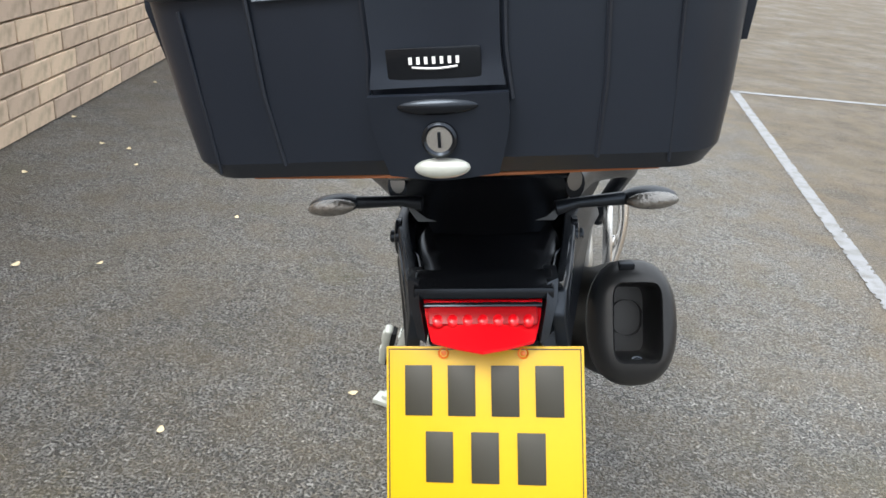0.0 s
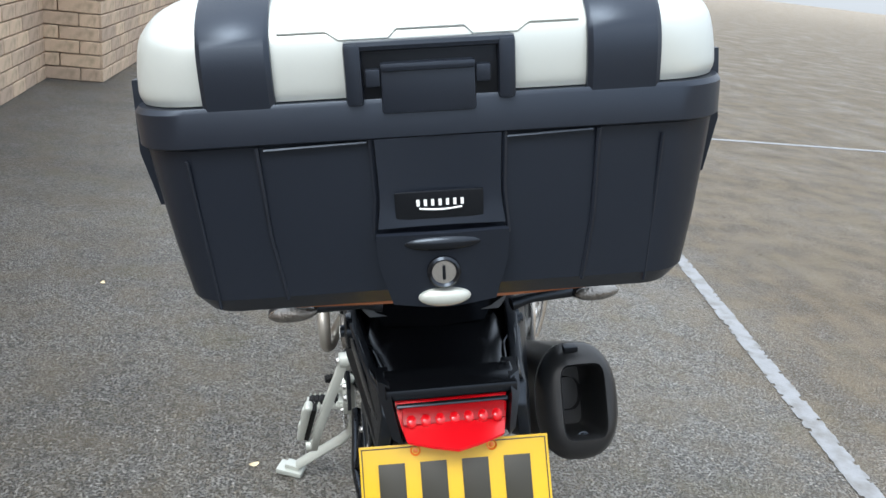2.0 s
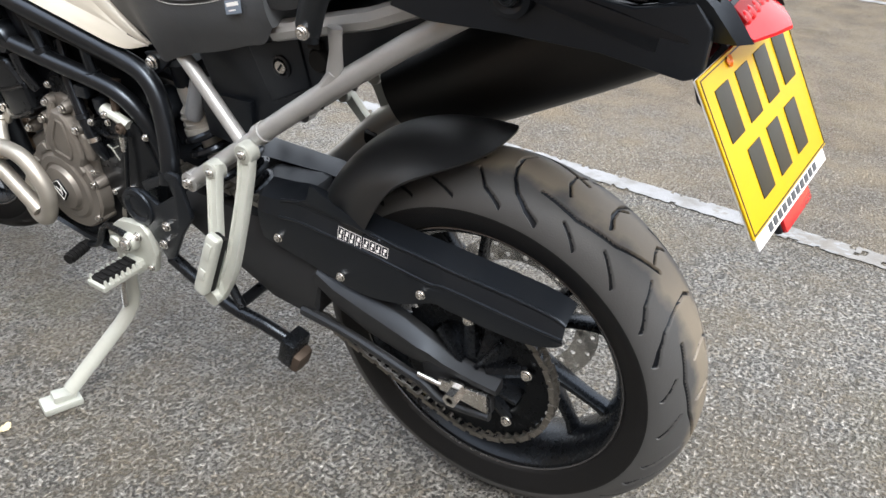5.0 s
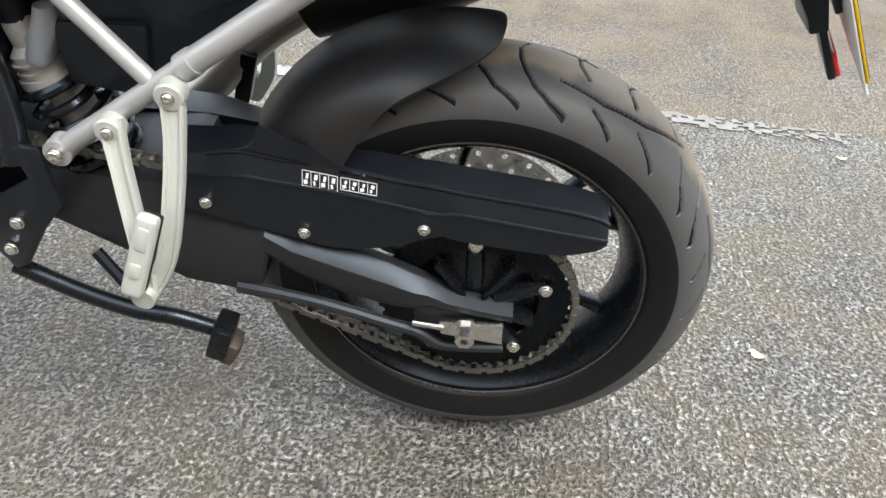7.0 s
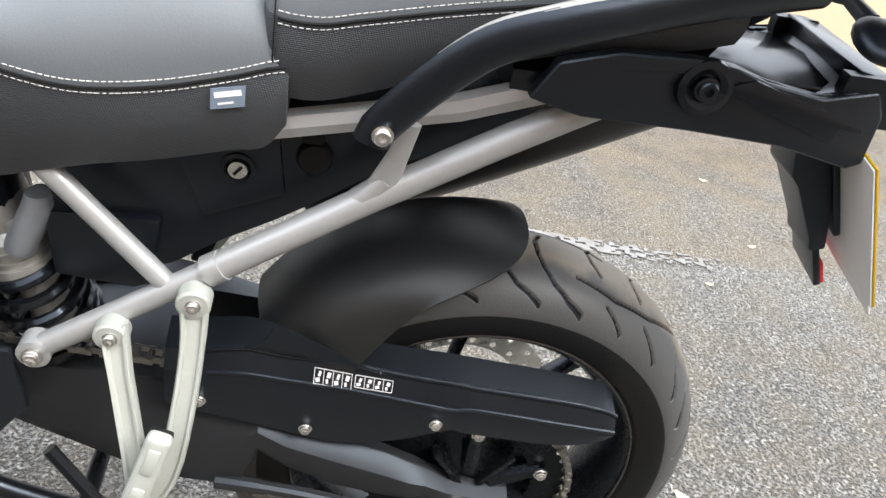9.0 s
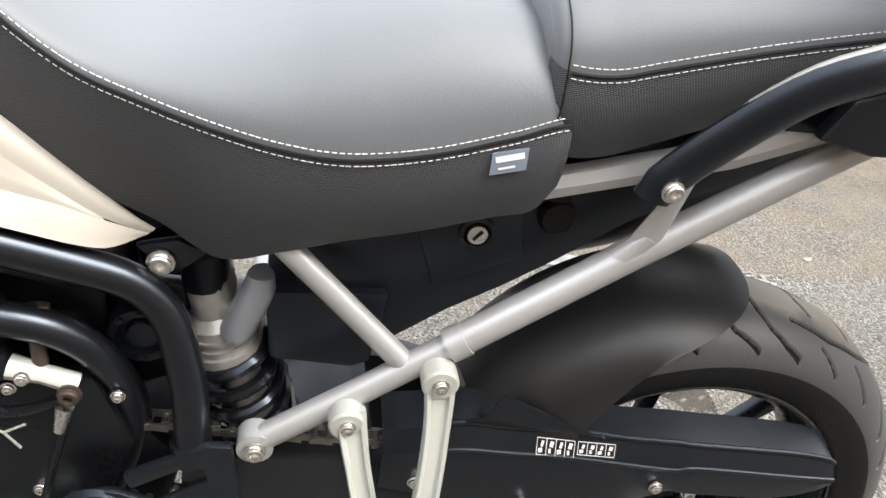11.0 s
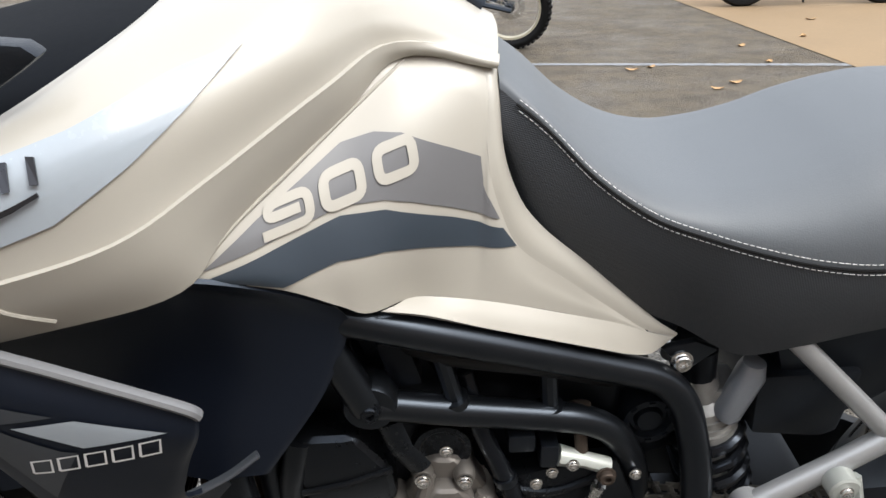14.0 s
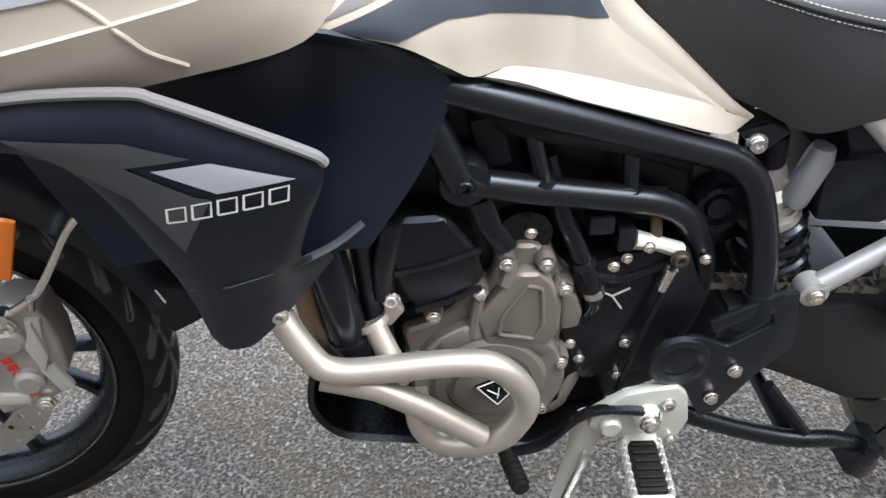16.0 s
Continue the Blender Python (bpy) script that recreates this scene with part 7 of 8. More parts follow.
shield = slab([(0.21, 0.61), (0.10, 0.66), (-0.02, 0.72), (-0.02, 0.80), (0.10, 0.745), (0.22, 0.69)], 0.215, 0.226, 0.004)
part("heat_shield", shield, M_CHROME, sil, "bright heat shield", shift=False)

# front end: wheel, mudguard, fork, caliper
FW = pose(0.13, 1.638, 0.345, 0, 0, 4.5)
front = wheel("front_wheel", 0.331, 0.052, 0.241, FW, "black cast front wheel", 5, 0.5, M_FRONTTYRE, fine=(120, 90))
part("brake_disc", perforated(0.11, 0.16, 2, 52, 0.0045, -0.062, 0.005), M_CHROME, front, "drilled steel front brake disc")
again(front.children[-1], Matrix.Diagonal((-1, 1, 1, 1)))
STEER = FW
fk = bmesh.new()
for s in (-1, 1):
    tube([V(s * 0.095, 0.02, 0.0), V(s * 0.095, -0.10, 0.28), V(s * 0.095, -0.24, 0.62)], [0.028, 0.028, 0.024], 16, fk)
    block(V(s * 0.09, -0.01, 0.02), (0.035, 0.07, 0.08), 0.012, fk)
fork = part("front_fork", fk, M_GLOSS, bike, "black upside-down front fork", at=STEER)
part("reflector", block(V(-0.122, -0.206, 0.262), (0.01, 0.024, 0.09), 0.008, None, pose(0, 0, 0, 22, 0, 0)), M_AMBER, fork, "amber side reflector on the fork")
ca = slab([(-0.10, 0.15), (-0.17, 0.172), (-0.21, 0.16), (-0.218, 0.10), (-0.215, 0.05), (-0.19, 0.005), (-0.15, -0.008), (-0.105, -0.02), (-0.10, 0.04)], -0.115, -0.05, 0.01, seg=3)
for c in ((-0.165, 0.12), (-0.165, 0.045)):
    lathe([(-0.13, 0.0), (-0.13, 0.014), (-0.125, 0.02), (-0.1, 0.022)], 18, ca, centre=(0, *c))
cal = part("brake_caliper", ca, M_SHOCK, bike, "pale machined brake caliper with red letter bars", at=STEER)
for k in range(6):
    part("letter_bar", block(V(-0.1165, -0.146 - 0.003 * k, 0.082 - 0.0125 * k), (0.002, 0.013, 0.008), 0, None, pose(0, 0, 0, -15, 0, 0)), M_RED_LETTER, cal)
for y, z, w, h, a in ((-0.195, 0.12, 0.02, 0.06, 12), (-0.2, 0.045, 0.022, 0.05, -18), (-0.13, 0.015, 0.05, 0.018, 10), (-0.13, 0.145, 0.06, 0.016, -12), (-0.118, 0.08, 0.012, 0.09, 5)):
    part("caliper_rib", block(V(-0.116, y, z), (0.012, w, h), 0.004, None, pose(0, 0, 0, a, 0, 0)), M_BRACKET, cal)
part("bleed_screw", tube([V(-0.118, -0.205, 0.165), V(-0.128, -0.215, 0.19)], 0.005, 10), M_CHROME, cal)
part("banjo_bolt", lathe([(-0.135, 0.0), (-0.135, 0.009), (-0.115, 0.009), (-0.115, 0.0)], 8, centre=(0, -0.172, 0.165)), M_CHROME, cal)
for p in ((-0.168, 0.142), (-0.172, 0.0)):
    bolt(V(-0.117, *p), cal, 0.010)
part("caliper_bridge", slab([(-0.20, 0.15), (-0.205, 0.09), (-0.19, 0.06), (-0.18, 0.11)], -0.128, -0.112, 0.004), M_BRACKET, cal)
part("brake_hose", tube(curve([V(-0.12, -0.17, 0.16), V(-0.12, -0.217, 0.187), V(-0.12, -0.239, 0.212), V(-0.12, -0.261, 0.245), V(-0.12, -0.29, 0.284), V(-0.12, -0.333, 0.32), V(-0.12, -0.356, 0.337)], 20), 0.0055, 8), M_CHROME, bike, "braided brake hose", at=STEER)
fg = bmesh.new()
rings = []
for i in range(25):
    a = radians(62 + (173 - 62) * i / 24)
    ring = []
    for k in range(11):
        s = -1 + 2 * k / 10
        q = 0.414 - 0.064 * abs(s) ** 2.4
        ring.append(V(0.079 * s * (1 - 0.3 * max(0, (i - 20) / 4) ** 2), q * math.cos(a), q * math.sin(a)))
    rings.append(ring)
loft(fg, rings, cap=False, closed=False)
bmesh.ops.recalc_face_normals(fg, faces=fg.faces[:])
bmesh.ops.solidify(fg, geom=fg.faces[:], thickness=0.004)
for s in (-1, 1):
    slab([(-0.16, 0.36), (-0.08, 0.37), (-0.06, 0.28), (-0.18, 0.27)], s * 0.085, s * 0.068, 0.004, fg)
fend = part("front_mudguard", fg, M_GLOSS, bike, "gloss black front mudguard with small white mark", at=STEER)

part("mudguard_mark", stroke([(-0.346, 0.136), (-0.354, 0.112)], 0.0032), M_PRINT, fend, "small white mark", at=pose(-0.073, 0, 0, 0, 0, 0))

# ---- top case, standing on the rack ----
case = tagged(new("top_case"), "large black top case with a pale silver lid and black straps", "luggage case")
CASE = BIKE @ pose(-0.036, -0.472, 1.127, 0, -2.0, -4.5) @ Matrix.Diagonal((1.028, 1.0, 1.04, 1))
case.matrix_basis = CASE


def rrect(hw, y0, y1, r, z, n=6):
    pts = []
    for cx, cy, a0 in ((hw - r, y0 + r, -90), (hw - r, y1 - r, 0), (-hw + r, y1 - r, 90), (-hw + r, y0 + r, 180)):
        for k in range(n + 1):
            a = radians(a0 + 90 * k / n)
            pts.append(V(cx + r * math.cos(a), cy + r * math.sin(a), z))
    return pts


bx = bmesh.new()
loft(bx, [rrect(0.20, 0.05, 0.35, 0.03, 0.0), rrect(0.219, 0.026, 0.376, 0.035, 0.004), rrect(0.229, 0.014, 0.388, 0.04, 0.02), rrect(0.237, 0.008, 0.395, 0.045, 0.07), rrect(0.243, 0.004, 0.40, 0.045, 0.13), rrect(0.246, 0.002, 0.402, 0.045, 0.166)])
shell = part("case_body", bx, M_BOXP, case, "black textured plastic lower shell", crease=30)
bn = bmesh.new()
loft(bn, [rrect(0.246, 0.0, 0.405, 0.045, 0.158), rrect(0.249, -0.005, 0.41, 0.047, 0.161), rrect(0.249, -0.005, 0.41, 0.047, 0.188), rrect(0.246, -0.003, 0.407, 0.047, 0.192)])
part("rim_band", bn, M_BOXP, case, "black band round the opening", crease=30)
lid_rings = [rrect(0.244, 0.004, 0.40, 0.05, 0.193), rrect(0.246, 0.002, 0.402, 0.05, 0.203), rrect(0.244, 0.003, 0.401, 0.055, 0.23), rrect(0.240, 0.009, 0.395, 0.06, 0.247), rrect(0.226, 0.03, 0.375, 0.06, 0.263), rrect(0.2, 0.065, 0.34, 0.06, 0.272), rrect(0.15, 0.12, 0.28, 0.05, 0.275)]
ld = bmesh.new()
cols_ = [curve([r[i] for r in lid_rings], 26) for i in range(len(lid_rings[0]))]
loft(ld, [[c[j] for c in cols_] for j in range(26)])
lid = part("lid", ld, M_LID, case, "pale silver lid with pressed swages", crease=40)


def over_lid(off, n=28):
    """The lid's profile from the rim over the top, lifted by off."""
    p = curve([(0, 0.002 - off, 0.186), (0, 0.0 - off, 0.21), (0, 0.002 - off, 0.232), (0, 0.011 - off * 0.8, 0.249 + off * 0.5), (0, 0.032, 0.2645 + off), (0, 0.068, 0.273 + off), (0, 0.2, 0.277 + off), (0, 0.335, 0.273 + off), (0, 0.373, 0.264 + off), (0, 0.398 + off, 0.243), (0, 0.402 + off, 0.19)], n)
    return p


for x0, x1 in ((-0.185, -0.128), (0.124, 0.184)):
    sb_ = bmesh.new()
    prof_o, prof_i = over_lid(0.006), over_lid(-0.004)
    rings = []
    for k, (o_, i_) in enumerate(zip(prof_o, prof_i)):
        m_ = (o_ - i_) * 0.3
        rings.append([V(x0, i_.y, i_.z), V(x0, o_.y - m_.y, o_.z - m_.z), V(x0 + 0.004, o_.y, o_.z), V(x1 - 0.004, o_.y, o_.z), V(x1, o_.y - m_.y, o_.z - m_.z), V(x1, i_.y, i_.z)])
    loft(sb_, rings)
    part("strap", sb_, M_BOXP, case, "broad black plastic strap over the lid", crease=35)
for pts in ([(-0.122, 0.245), (-0.084, 0.245), (-0.074, 0.2385), (-0.035, 0.2385), (-0.028, 0.245), (0.026, 0.245), (0.033, 0.2385), (0.068, 0.2385), (0.078, 0.245), (0.118, 0.245)],):
    part("lid_swage", tube([V(x, 0.0065 if z > 0.24 else 0.0045, z) for x, z in pts], 0.0014, 8), M_LID, case)
tr = bmesh.new()
block(V(-0.008, 0.1, 0.277), (0.27, 0.03, 0.014), 0.005, tr)
block(V(-0.008, 0.34, 0.281), (0.27, 0.03, 0.014), 0.005, tr)
for x in (-0.16, 0.145):
    block(V(x, 0.2, 0.283), (0.055, 0.29, 0.014), 0.006, tr)
part("lid_rail", tr, M_BOXP, case, "black raised rail on the lid")
hd_ = bmesh.new()
block(V(-0.064, -0.0045, 0.212), (0.014, 0.012, 0.048), 0.004, hd_)
block(V(0.058, -0.0045, 0.212), (0.014, 0.012, 0.048), 0.004, hd_)
block(V(-0.003, 0.0, 0.2335), (0.136, 0.018, 0.008), 0.004, hd_)
part("handle_frame", hd_, M_BOXP, case, "black frame round the latch recess")
part("latch_recess", block(V(-0.003, 0.0005, 0.211), (0.116, 0.006, 0.046), 0.001), M_DARK, case)
fl = block(V(-0.005, -0.004, 0.198), (0.076, 0.008, 0.036), 0.003)
block(V(-0.005, -0.0055, 0.217), (0.076, 0.012, 0.007), 0.003, fl)
for x in (-0.049, 0.039):
    block(V(x, -0.003, 0.209), (0.012, 0.012, 0.014), 0.002, fl)
part("latch_flap", fl, M_BOXP, case, "black hinged latch flap")
for pts, r in [([V(x - l * 0.3, -0.0005, 0.158), V(x, 0.006, 0.08), V(x + l, 0.0145, 0.018)], 0.0022) for x, l in ((-0.146, 0.007), (0.133, -0.007))] + [([V(x, 0.0, 0.15), V(x + l, 0.016, 0.012)], 0.0016) for x, l in ((-0.205, 0.006), (0.19, -0.006))] + [([V(x, -0.001, 0.16), V(x * 0.98, 0.003, 0.11), V(x * 1.05, 0.007, 0.07)], 0.0025) for x in (-0.055, 0.056)] + [([V(a, -0.001, 0.155), V(b, -0.001, 0.157)], 0.0014) for a, b in ((-0.142, -0.058), (0.058, 0.13))]:
    part("panel_seam", tube(pts, r, 6), M_BOXP, case)
cp = skin([[(-0.052, -0.002, 0.16), (0, 0.001, 0.16), (0.053, -0.002, 0.16)], [(-0.051, 0.0, 0.11), (0, 0.004, 0.11), (0.052, 0.0, 0.11)], [(-0.054, -0.002, 0.083), (0, 0.0, 0.083), (0.055, -0.002, 0.083)]], 10, 10, 0.004)
part("centre_panel", cp, M_BOXP, case)
lp = skin([[(-0.056, -0.004, 0.079), (0, -0.006, 0.079), (0.057, -0.004, 0.079)], [(-0.055, 0.002, 0.05), (0, 0.0, 0.05), (0.056, 0.002, 0.05)], [(-0.045, 0.010, 0.01), (0, 0.006, 0.006), (0.046, 0.010, 0.01)]], 12, 10, 0.005)
part("lock_panel", lp, M_BOXP, case, "black lock panel")
part("badge_plate", block(V(-0.001, -0.004, 0.102), (0.075, 0.003, 0.025), 0.0015, None, pose(0, 0, 0, 6, 0, 0)), M_GLOSS, case, "small black maker's badge")
for k in range(7):
    part("badge_bar", block(V(-0.019 + 0.0062 * k, -0.0065, 0.1045), (0.0026, 0.001, 0.0055), 0), M_PRINT, case)
part("badge_arc", tube([V(-0.018 + 0.0036 * k, -0.0062, 0.0995 - 0.0014 * math.sin(math.pi * k / 10)) for k in range(11)], 0.0009, 5), M_PRINT, case)
ov = bmesh.new()
bmesh.ops.create_uvsphere(ov, u_segments=28, v_segments=12, radius=1)
for v in ov.verts:
    v.co = V(v.co.x * 0.034, v.co.y * 0.008 - 0.006, v.co.z * 0.0075 + 0.069)
part("oval_grip", ov, M_GLOSS, case, "oval black finger grip")
part("lock_ring", lathe([(-0.009, 0.0105), (-0.011, 0.0125), (-0.009, 0.0145), (0.004, 0.0155)], 28, axis="y", centre=(0, 0, 0.042)), M_GLOSS, case)
lkb = lathe([(-0.0085, 0.0), (-0.0085, 0.0105), (0.004, 0.0105)], 28, axis="y", centre=(0, 0, 0.042))
lock = part("lock_barrel", lkb, M_CHROME, case, "round steel key lock")
part("key_slot", block(V(0, -0.0088, 0.042), (0.0028, 0.0016, 0.013), 0.0004), M_DARK, case)
bt = bmesh.new()
bmesh.ops.create_uvsphere(bt, u_segments=28, v_segments=12, radius=1)
for v in bt.verts:
    v.co = V(v.co.x * 0.0235, v.co.y * 0.008 - 0.001, v.co.z * 0.0088 + 0.0165)
part("release_button", bt, M_BRACKET, case, "silver oval release button")
for s in (-1, 1):
    ear = bmesh.new()
    loft(ear, [[V(s * 0.240, 0.05, 0.21), V(s * 0.252, 0.05, 0.21), V(s * 0.252, 0.1, 0.21), V(s * 0.240, 0.1, 0.21)], [V(s * 0.240, 0.045, 0.15), V(s * 0.254, 0.045, 0.15), V(s * 0.254, 0.105, 0.15), V(s * 0.240, 0.105, 0.15)], [V(s * 0.232, 0.055, 0.10), V(s * 0.247, 0.055, 0.10), V(s * 0.247, 0.1, 0.10), V(s * 0.232, 0.1, 0.10)]])
    bevelled(ear, 0.004)
    part("side_catch", ear, M_BOXP, case, "black catch on the case's side")
part("reflector_strip", tube(curve([V(-0.18, 0.045, -0.001), V(-0.05, 0.03, 0.001), V(0.05, 0.03, 0.001), V(0.18, 0.045, -0.001)], 20), 0.0016, 6), material("dull_orange_film", (0.35, 0.12, 0.04), 0.5), case, "dull orange strip under the case")

# ---- parked motorcycles, a bag and leaves round the yard ----
M_PALERIM = material("pale_alloy_rim", (0.6, 0.55, 0.42), 0.4, metal=0.3)
M_TAN = material("dusty_tan_plastic", (0.3, 0.22, 0.14), 0.5)
M_PURPLE = material("dull_purple_paint", (0.07, 0.05, 0.11), 0.35, coat=0.3)


def parked_wheel(parent, at, r, rim, half, knobs, spokes, rim_mat):
    """A simple wheel of a parked machine, turning about local x."""
    w = part("wheel", lathe([(-half * 0.55, rim + 0.004), (-half * 0.5, rim - 0.016), (0, rim - 0.024), (half * 0.5, rim - 0.016), (half * 0.55, rim + 0.004), (0, rim - 0.008)], 56, closed=True), rim_mat, parent, at=at)
    ty = lathe([(-half * 0.55, rim), (-half * 0.95, rim + 0.025), (-half, (r + rim) / 2), (-half * 0.85, r - 0.016), (-half * 0.4, r - 0.003), (0, r), (half * 0.4, r - 0.003), (half * 0.85, r - 0.016), (half, (r + rim) / 2), (half * 0.95, rim + 0.025), (half * 0.55, rim)], 64)
    if knobs:
        for k in range(knobs):
            a = 2 * math.pi * k / knobs
            for x in ((-0.62, 0.05, 0.7) if k % 2 else (-0.85, -0.25, 0.4, 0.88)):
                q = r - 0.012 * abs(x)
                block(V(x * half, q * math.cos(a), q * math.sin(a)), (0.02, 0.019, 0.022), 0, ty, Matrix.Rotation(a, 4, "X"))
    part("tyre", ty, M_RUBBER, w)
    part("hub", lathe([(-0.05, 0.0), (-0.05, 0.03), (-0.02, 0.045), (0.02, 0.045), (0.05, 0.03), (0.05, 0.0)], 24), M_BLACKMETAL, w)
    if spokes > 12:
        sp = part("spoke", tube([V(-0.03, 0.0, 0.04), V(0, 0.05, rim - 0.012)], 0.0022, 5), M_CHROME, w)
    else:
        sp = part("spoke", tube([V(0, 0.0, 0.04), V(0, 0.012, rim - 0.015)], [0.015, 0.011], 8, flat=1.4, up=(1, 0, 0)), M_BLACKMETAL, w)
    for k in range(1, spokes):
        m = Matrix.Rotation(2 * math.pi * k / spokes, 4, "X")
        again(sp, m @ Matrix.Diagonal((-1 if k % 2 and spokes > 12 else 1, 1, 1, 1)))
    part("brake_disc", lathe([(0.056, 0.07), (0.06, 0.07), (0.06, 0.12), (0.056, 0.12)], 40, closed=True), M_CHROME, w)
    return w


def parked_bike(rear_at, front_at, r, rim, half, knobs, spokes, rim_mat, paint, label, lean=10):
    a, b = V(*rear_at, 0), V(*front_at, 0)
    d = b - a
    L = d.length
    ob = tagged(new("parked_motorcycle"), label, "motorcycle", group="parked motorcycles")
    ob.matrix_basis = Matrix.Translation(a) @ Matrix.Rotation(math.atan2(-d.x, d.y), 4, "Z") @ Matrix.Rotation(radians(-lean), 4, "Y")
    parked_wheel(ob, V(0, 0, r), r, rim, half, knobs, spokes, rim_mat)
    parked_wheel(ob, V(0, L, r), r, rim, half * 0.85, knobs, spokes, rim_mat)
    for s in (-1, 1):
        part("fork_leg", tube([V(s * 0.09, L, r), V(s * 0.09, L - 0.3, r + 0.62)], [0.027, 0.022], 14), M_CHROME, ob)
        part("swingarm_side", tube([V(s * 0.09, -0.03, r), V(s * 0.08, 0.5, r + 0.12)], 0.022, 8, flat=1.5, up=(1, 0, 0)), M_FRAME, ob)
    part("handlebar", tube(rounded([V(-0.4, L - 0.42, 1.08), V(-0.15, L - 0.36, 1.05), V(0.15, L - 0.36, 1.05), V(0.4, L - 0.42, 1.08)], 0.08), 0.013, 10), M_FRAME, ob)
    e = slab([(0.5, 0.36), (0.95, 0.34), (1.0, 0.5), (0.95, 0.78), (0.75, 0.8), (0.5, 0.55)], -0.14, 0.14, 0.03)
    for c in ((0.62, 0.46), (0.83, 0.47)):
        lathe([(-0.19, 0.0), (-0.19, 0.07), (-0.17, 0.09), (-0.13, 0.1)], 28, e, centre=(0, *c))
    part("engine", e, M_DARK, ob)
    part("exhaust_pipe", tube(curve([V(0.05, 0.98, 0.7), V(0.08, 1.08, 0.5), V(0.12, 0.85, 0.3), V(0.16, 0.3, 0.36), V(0.18, -0.2, 0.55)], 20), [0.02] * 12 + [0.05] * 8, 14), M_CHROME, ob)
    part("fuel_tank", loft(bmesh.new(), [[V(w * math.cos(t), y, z + h * math.sin(t)) for t in [2 * math.pi * k / 20 for k in range(20)]] for y, w, z, h in ((0.55, 0.05, 0.84, 0.03), (0.62, 0.12, 0.87, 0.08), (0.8, 0.16, 0.91, 0.12), (1.0, 0.15, 0.92, 0.12), (1.08, 0.07, 0.93, 0.06))]), paint, ob)
    part("saddle", loft(bmesh.new(), [[V(w * math.cos(t), y, z + h * math.sin(t)) for t in [2 * math.pi * k / 20 for k in range(20)]] for y, w, z, h in ((-0.2, 0.05, 0.9, 0.02), (-0.1, 0.11, 0.89, 0.05), (0.25, 0.14, 0.83, 0.05), (0.55, 0.08, 0.84, 0.04))]), M_RUBBER, ob)
    part("rear_mudguard", skin([[(-0.08, 0.15, 0.74), (0, 0.15, 0.76), (0.08, 0.15, 0.74)], [(-0.09, -0.1, 0.8), (0, -0.1, 0.82), (0.09, -0.1, 0.8)], [(-0.07, -0.38, 0.76), (0, -0.38, 0.78), (0.07, -0.38, 0.76)]], 10, 14, 0.006), paint, ob)
    part("front_mudguard", skin([[(-0.06, L - 0.3, r * 2 + 0.0), (0, L - 0.3, r * 2 + 0.02), (0.06, L - 0.3, r * 2 + 0.0)], [(-0.07, L, r * 2 + 0.06), (0, L, r * 2 + 0.08), (0.07, L, r * 2 + 0.06)], [(-0.05, L + 0.3, r * 2 - 0.01), (0, L + 0.3, r * 2 + 0.01), (0.05, L + 0.3, r * 2 - 0.01)]], 10, 14, 0.005), paint, ob)
    part("prop_stand", tube([V(-0.1, 0.62, 0.34), V(-0.19, 0.7, 0.06 + 0.19 * math.tan(radians(-lean)) * -1 - 0.06)], [0.016, 0.012], 10), M_FRAME, ob)
    part("headlamp", lathe([(0.0, 0.0), (0.0, 0.05), (0.07, 0.08), (0.1, 0.085), (0.105, 0.0)], 24, axis="y", centre=(0, L - 0.36, 0.95)), M_TRIM, ob)
    return ob


parked_bike((6.43, 1.17), (6.87, 2.7), 0.345, 0.265, 0.055, 46, 24, M_PALERIM, M_TAN, "dusty off-road motorcycle with knobbly tyres and pale rims", 10)
parked_bike((0.15, 7.71), (1.6, 8.05), 0.36, 0.235, 0.07, 0, 9, M_BLACKMETAL, M_PURPLE, "dark road motorcycle with cast wheels parked across the yard", 8)
parked_bike((8.4, -1.62), (8.16, -3.05), 0.33, 0.22, 0.07, 0, 9, M_BLACKMETAL, M_PURPLE, "dark motorcycle on its stand on the concrete apron", 10)

# a black soft bag with pale straps and a folded jacket on it
bagm = pose(5.4, 3.6, 0, 0, 0, -52)
bag = tagged(new("kit_bag"), "black fabric kit bag with cream straps, on the tarmac", "bag")
bag.matrix_basis = bagm
rng = random.Random(4)
bb = bmesh.new()
rings = []
for i in range(25):
    t = i / 24
    w = (1 - abs(2 * t - 1) ** 4) ** 0.5
    ring = []
    for k in range(24):
        a = 2 * math.pi * k / 24
        q = 1 + 0.05 * math.sin(7 * a + 9 * t) + 0.05 * math.sin(23 * t + 3 * a)
        z = 0.13 + (0.135 * w + 0.01) * q * math.sin(a) * (0.96 if math.sin(a) > 0 else 0.9)
        ring.append(V(-0.33 + 0.66 * t, (0.17 * w + 0.01) * q * math.cos(a), max(0.0, z)))
    rings.append(ring)
loft(bb, rings)
part("bag_body", bb, M_FABRIC, bag)
for x in (-0.17, 0.13):
    part("strap", tube(rounded([V(x, -0.19, 0.06), V(x + 0.01, -0.15, 0.24), V(x, 0.0, 0.288), V(x - 0.01, 0.15, 0.24)], 0.05), 0.018, 8, flat=0.25), M_STRAP, bag, "cream webbing strap")
part("strap_end", tube(curve([V(-0.1, -0.14, 0.26), V(-0.07, -0.2, 0.18), V(-0.12, -0.21, 0.1)], 10), 0.014, 8, flat=0.4), M_STRAP, bag)
part("carry_handle", tube(curve([V(-0.32, -0.06, 0.2), V(-0.37, 0.0, 0.26), V(-0.32, 0.06, 0.22)], 12), 0.011, 8), M_FABRIC, bag)


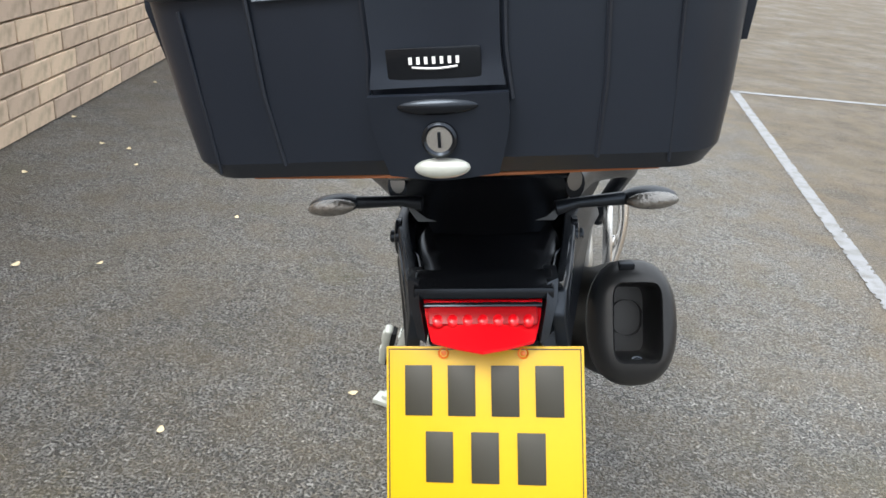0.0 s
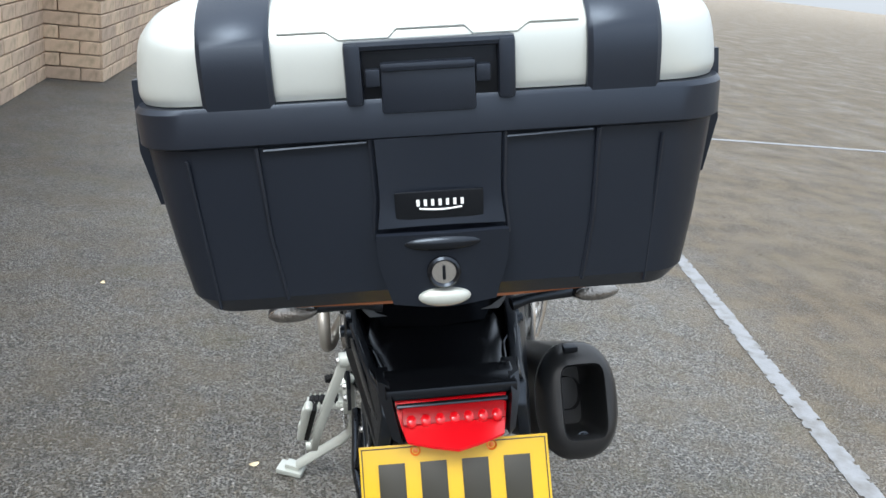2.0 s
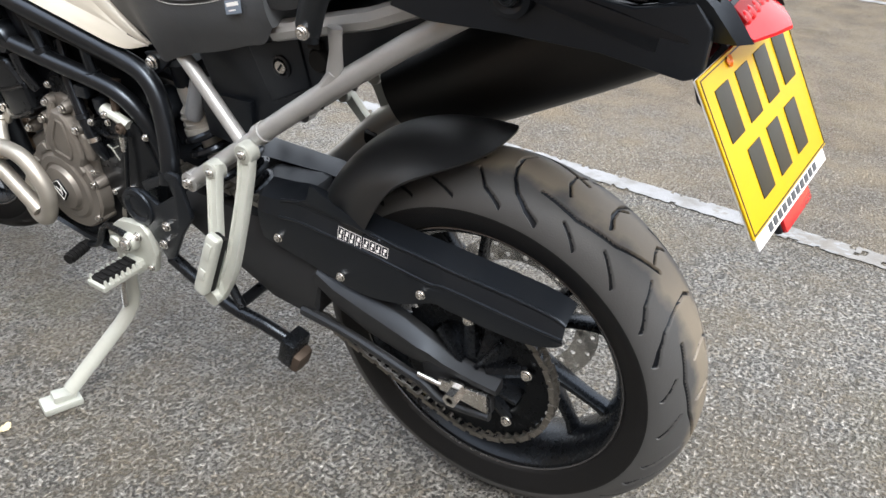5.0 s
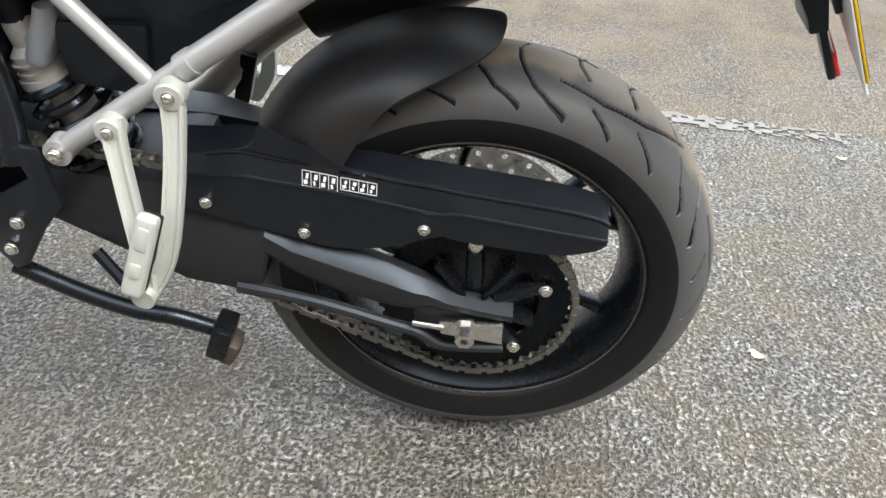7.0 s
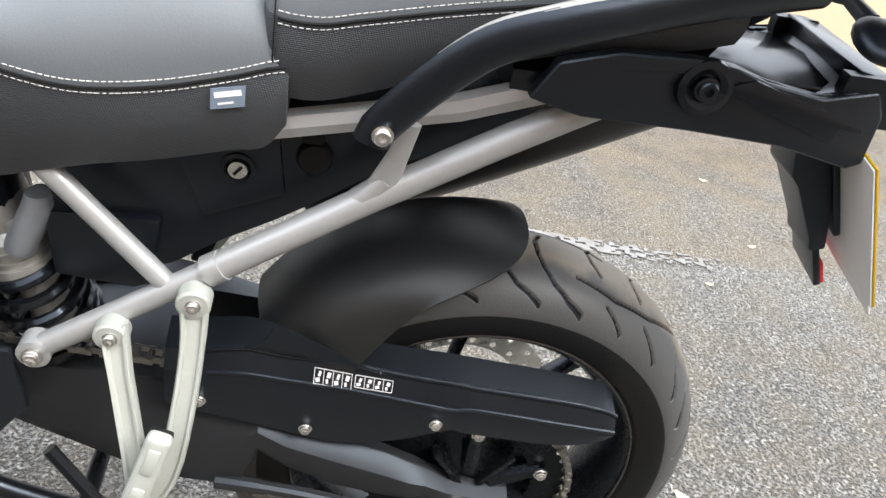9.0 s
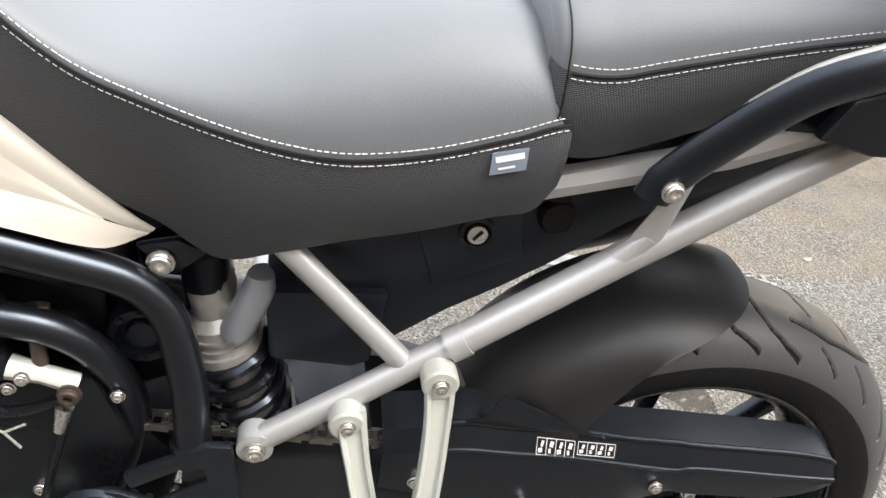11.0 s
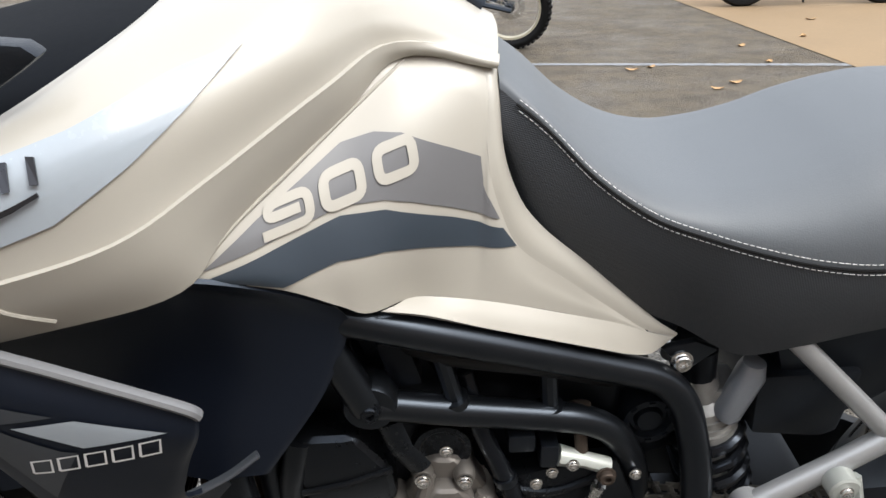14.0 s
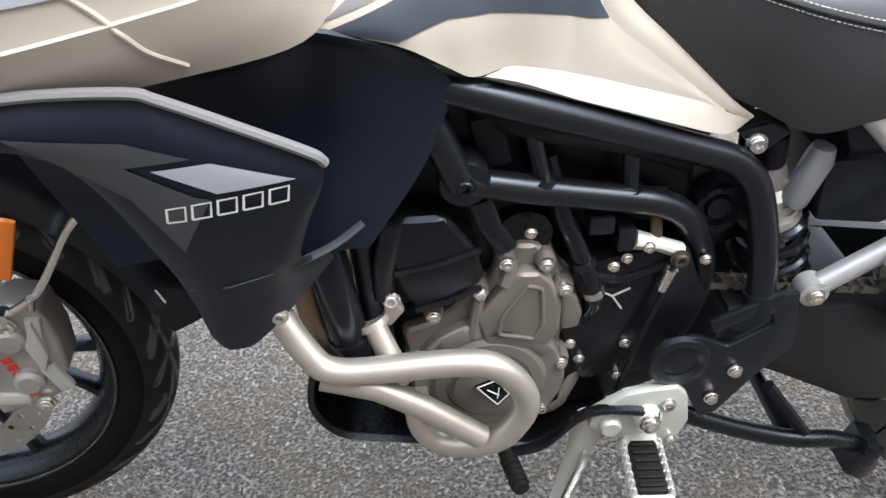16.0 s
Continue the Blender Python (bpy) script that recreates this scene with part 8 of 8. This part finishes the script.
def heap(w, dpt, h, seed):
    bm = bmesh.new()
    bmesh.ops.create_icosphere(bm, subdivisions=4, radius=1)
    for v in bm.verts:
        c = v.co.copy()
        k = 1 + 0.12 * math.sin(5 * c.x + seed) * math.cos(4 * c.y) + 0.07 * math.sin(11 * c.z + 7 * c.x + seed)
        v.co = V(c.x * w * k, c.y * dpt * k, h * max(-0.9, c.z) * k)
    return bm


cloth = tagged(new("folded_jacket"), "bright orange and black folded jacket lying on the bag", "jacket")
cloth.matrix_basis = bagm @ Matrix.Translation((0.05, 0.02, 0.33))
part("orange_cloth", heap(0.16, 0.13, 0.09, 1), M_ORANGE, cloth)
part("black_cloth", heap(0.13, 0.12, 0.06, 3), M_FABRIC, cloth, at=V(0.12, 0.0, 0.02))
part("sleeve", tube(curve([V(-0.12, -0.05, 0.03), V(-0.2, -0.1, -0.02), V(-0.26, -0.08, -0.06)], 12), [0.04] * 12, 10, flat=0.7), M_FABRIC, cloth)


def leaf_mesh(l, w, curl, mat, name):
    bm = bmesh.new()
    cols_l = []
    for i in range(9):
        t = i / 8
        hw = w * math.sin(math.pi * min(1, t * 0.92 + 0.06)) ** 0.8 * (1 + (0.18 if i % 2 else -0.1))
        z = curl * (2 * t - 1) ** 2
        cols_l.append([bm.verts.new((x * hw, l * (t - 0.5), z + curl * 0.5 * abs(x) + 0.002)) for x in (-1, -0.45, 0, 0.45, 1)])
    for p, q in zip(cols_l, cols_l[1:]):
        for i in range(4):
            bm.faces.new((p[i], p[i + 1], q[i + 1], q[i]))
    return part(name, bm, mat)


LEAVES = [(5.24, 0.46, 0, 9), (4.52, 0.11, 0, 8), (4.67, -0.07, 0, 9), (4.27, -0.26, 0, 10), (5.31, -0.57, 0, 8), (6.0, -0.64, 0, 9), (5.31, 0.30, 0, 8), (6.3, -1.3, 0, 9), (7.2, -1.8, 0, 10),
          (-1.80, 3.70, 1, 4), (-2.02, 4.69, 1, 4), (-1.93, 5.73, 1, 4), (-1.67, 4.25, 1, 3.5), (-1.51, 4.20, 1, 4), (-1.08, 2.83, 1, 3), (-0.52, 1.89, 1, 3), (-1.38, 3.96, 1, 3), (-1.35, 2.75, 1, 4)]
LEAVES += [(-0.73, 3.41, 1, 3), (-0.16, 5.30, 1, 4), (-0.05, 2.15, 1, 3), (-1.06, 7.75, 1, 4), (2.55, 2.70, 1, 4), (0.55, 0.74, 1, 3), (1.43, 0.30, 1, 3), (1.72, 0.02, 1, 3), (2.3, -0.05, 1, 3.5), (3.63, -0.51, 1, 4)]
rng = random.Random(11)
first = {}
for x, y, kind_, size in LEAVES:
    lift = 0.006 if y < -1.05 and x > 4.3 else 0.0
    m = Matrix.Translation((x, y, lift + 0.001)) @ Matrix.Rotation(rng.uniform(0, 6.28), 4, "Z") @ Matrix.Rotation(rng.uniform(-0.12, 0.12), 4, "Y") @ Matrix.Diagonal((size / 100, size / 100, size / 100, 1))
    if kind_ in first:
        ob = new("fallen_leaf", first[kind_].data)
    else:
        ob = first[kind_] = leaf_mesh(1.0, 0.3, 0.14, M_LEAF if kind_ == 0 else M_PALELEAF, "fallen_leaf")
    ob.matrix_basis = m
    tagged(ob, "dry curled brown leaf lying on the tarmac" if kind_ == 0 else "small pale dead leaf on the tarmac", "leaf", group="fallen leaves")

# ---- bricks of the walls, last ----
brick_me = None
rng = random.Random(21)
for w, o, d, s, courses, length, b0, b1 in WALLS:
    turn = Matrix(((d.x, -d.y, 0, 0), (d.y, d.x, 0, 0), (0, 0, 1, 0), (0, 0, 0, 1)))
    rest = bmesh.new()
    for c in range(courses):
        x = b0 - (0.17 if c % 2 else 0.0)
        while x < b1:
            x0, x1 = max(x, b0), min(x + 0.33, b1)
            x += 0.34
            if x1 - x0 < 0.06:
                continue
            out = rng.uniform(-0.003, 0.003)
            at = Matrix.Translation(o + d * (x0 + x1) / 2 + s * out + V(0, 0, 0.06 + 0.12 * c)) @ turn
            # courses that stay out of reach are joined
            if c >= 16 or w.name == "wall_south_west":
                block(V(0, 0, 0), ((x1 - x0), 0.05, 0.109), 0, rest, at)
                continue
            if brick_me is None:
                tmp = part("block", block(V(0, 0, 0), (0.33, 0.05, 0.109), 0.005, seg=1), M_BRICK, w)
                brick_me = tmp.data
            else:
                tmp = new("block", brick_me)
                tmp.parent = w
            tmp.matrix_basis = at @ Matrix.Diagonal(((x1 - x0) / 0.33, 1, 1, 1))
    tagged(part("upper_blocks", rest, M_BRICK, w), kind="stuff")
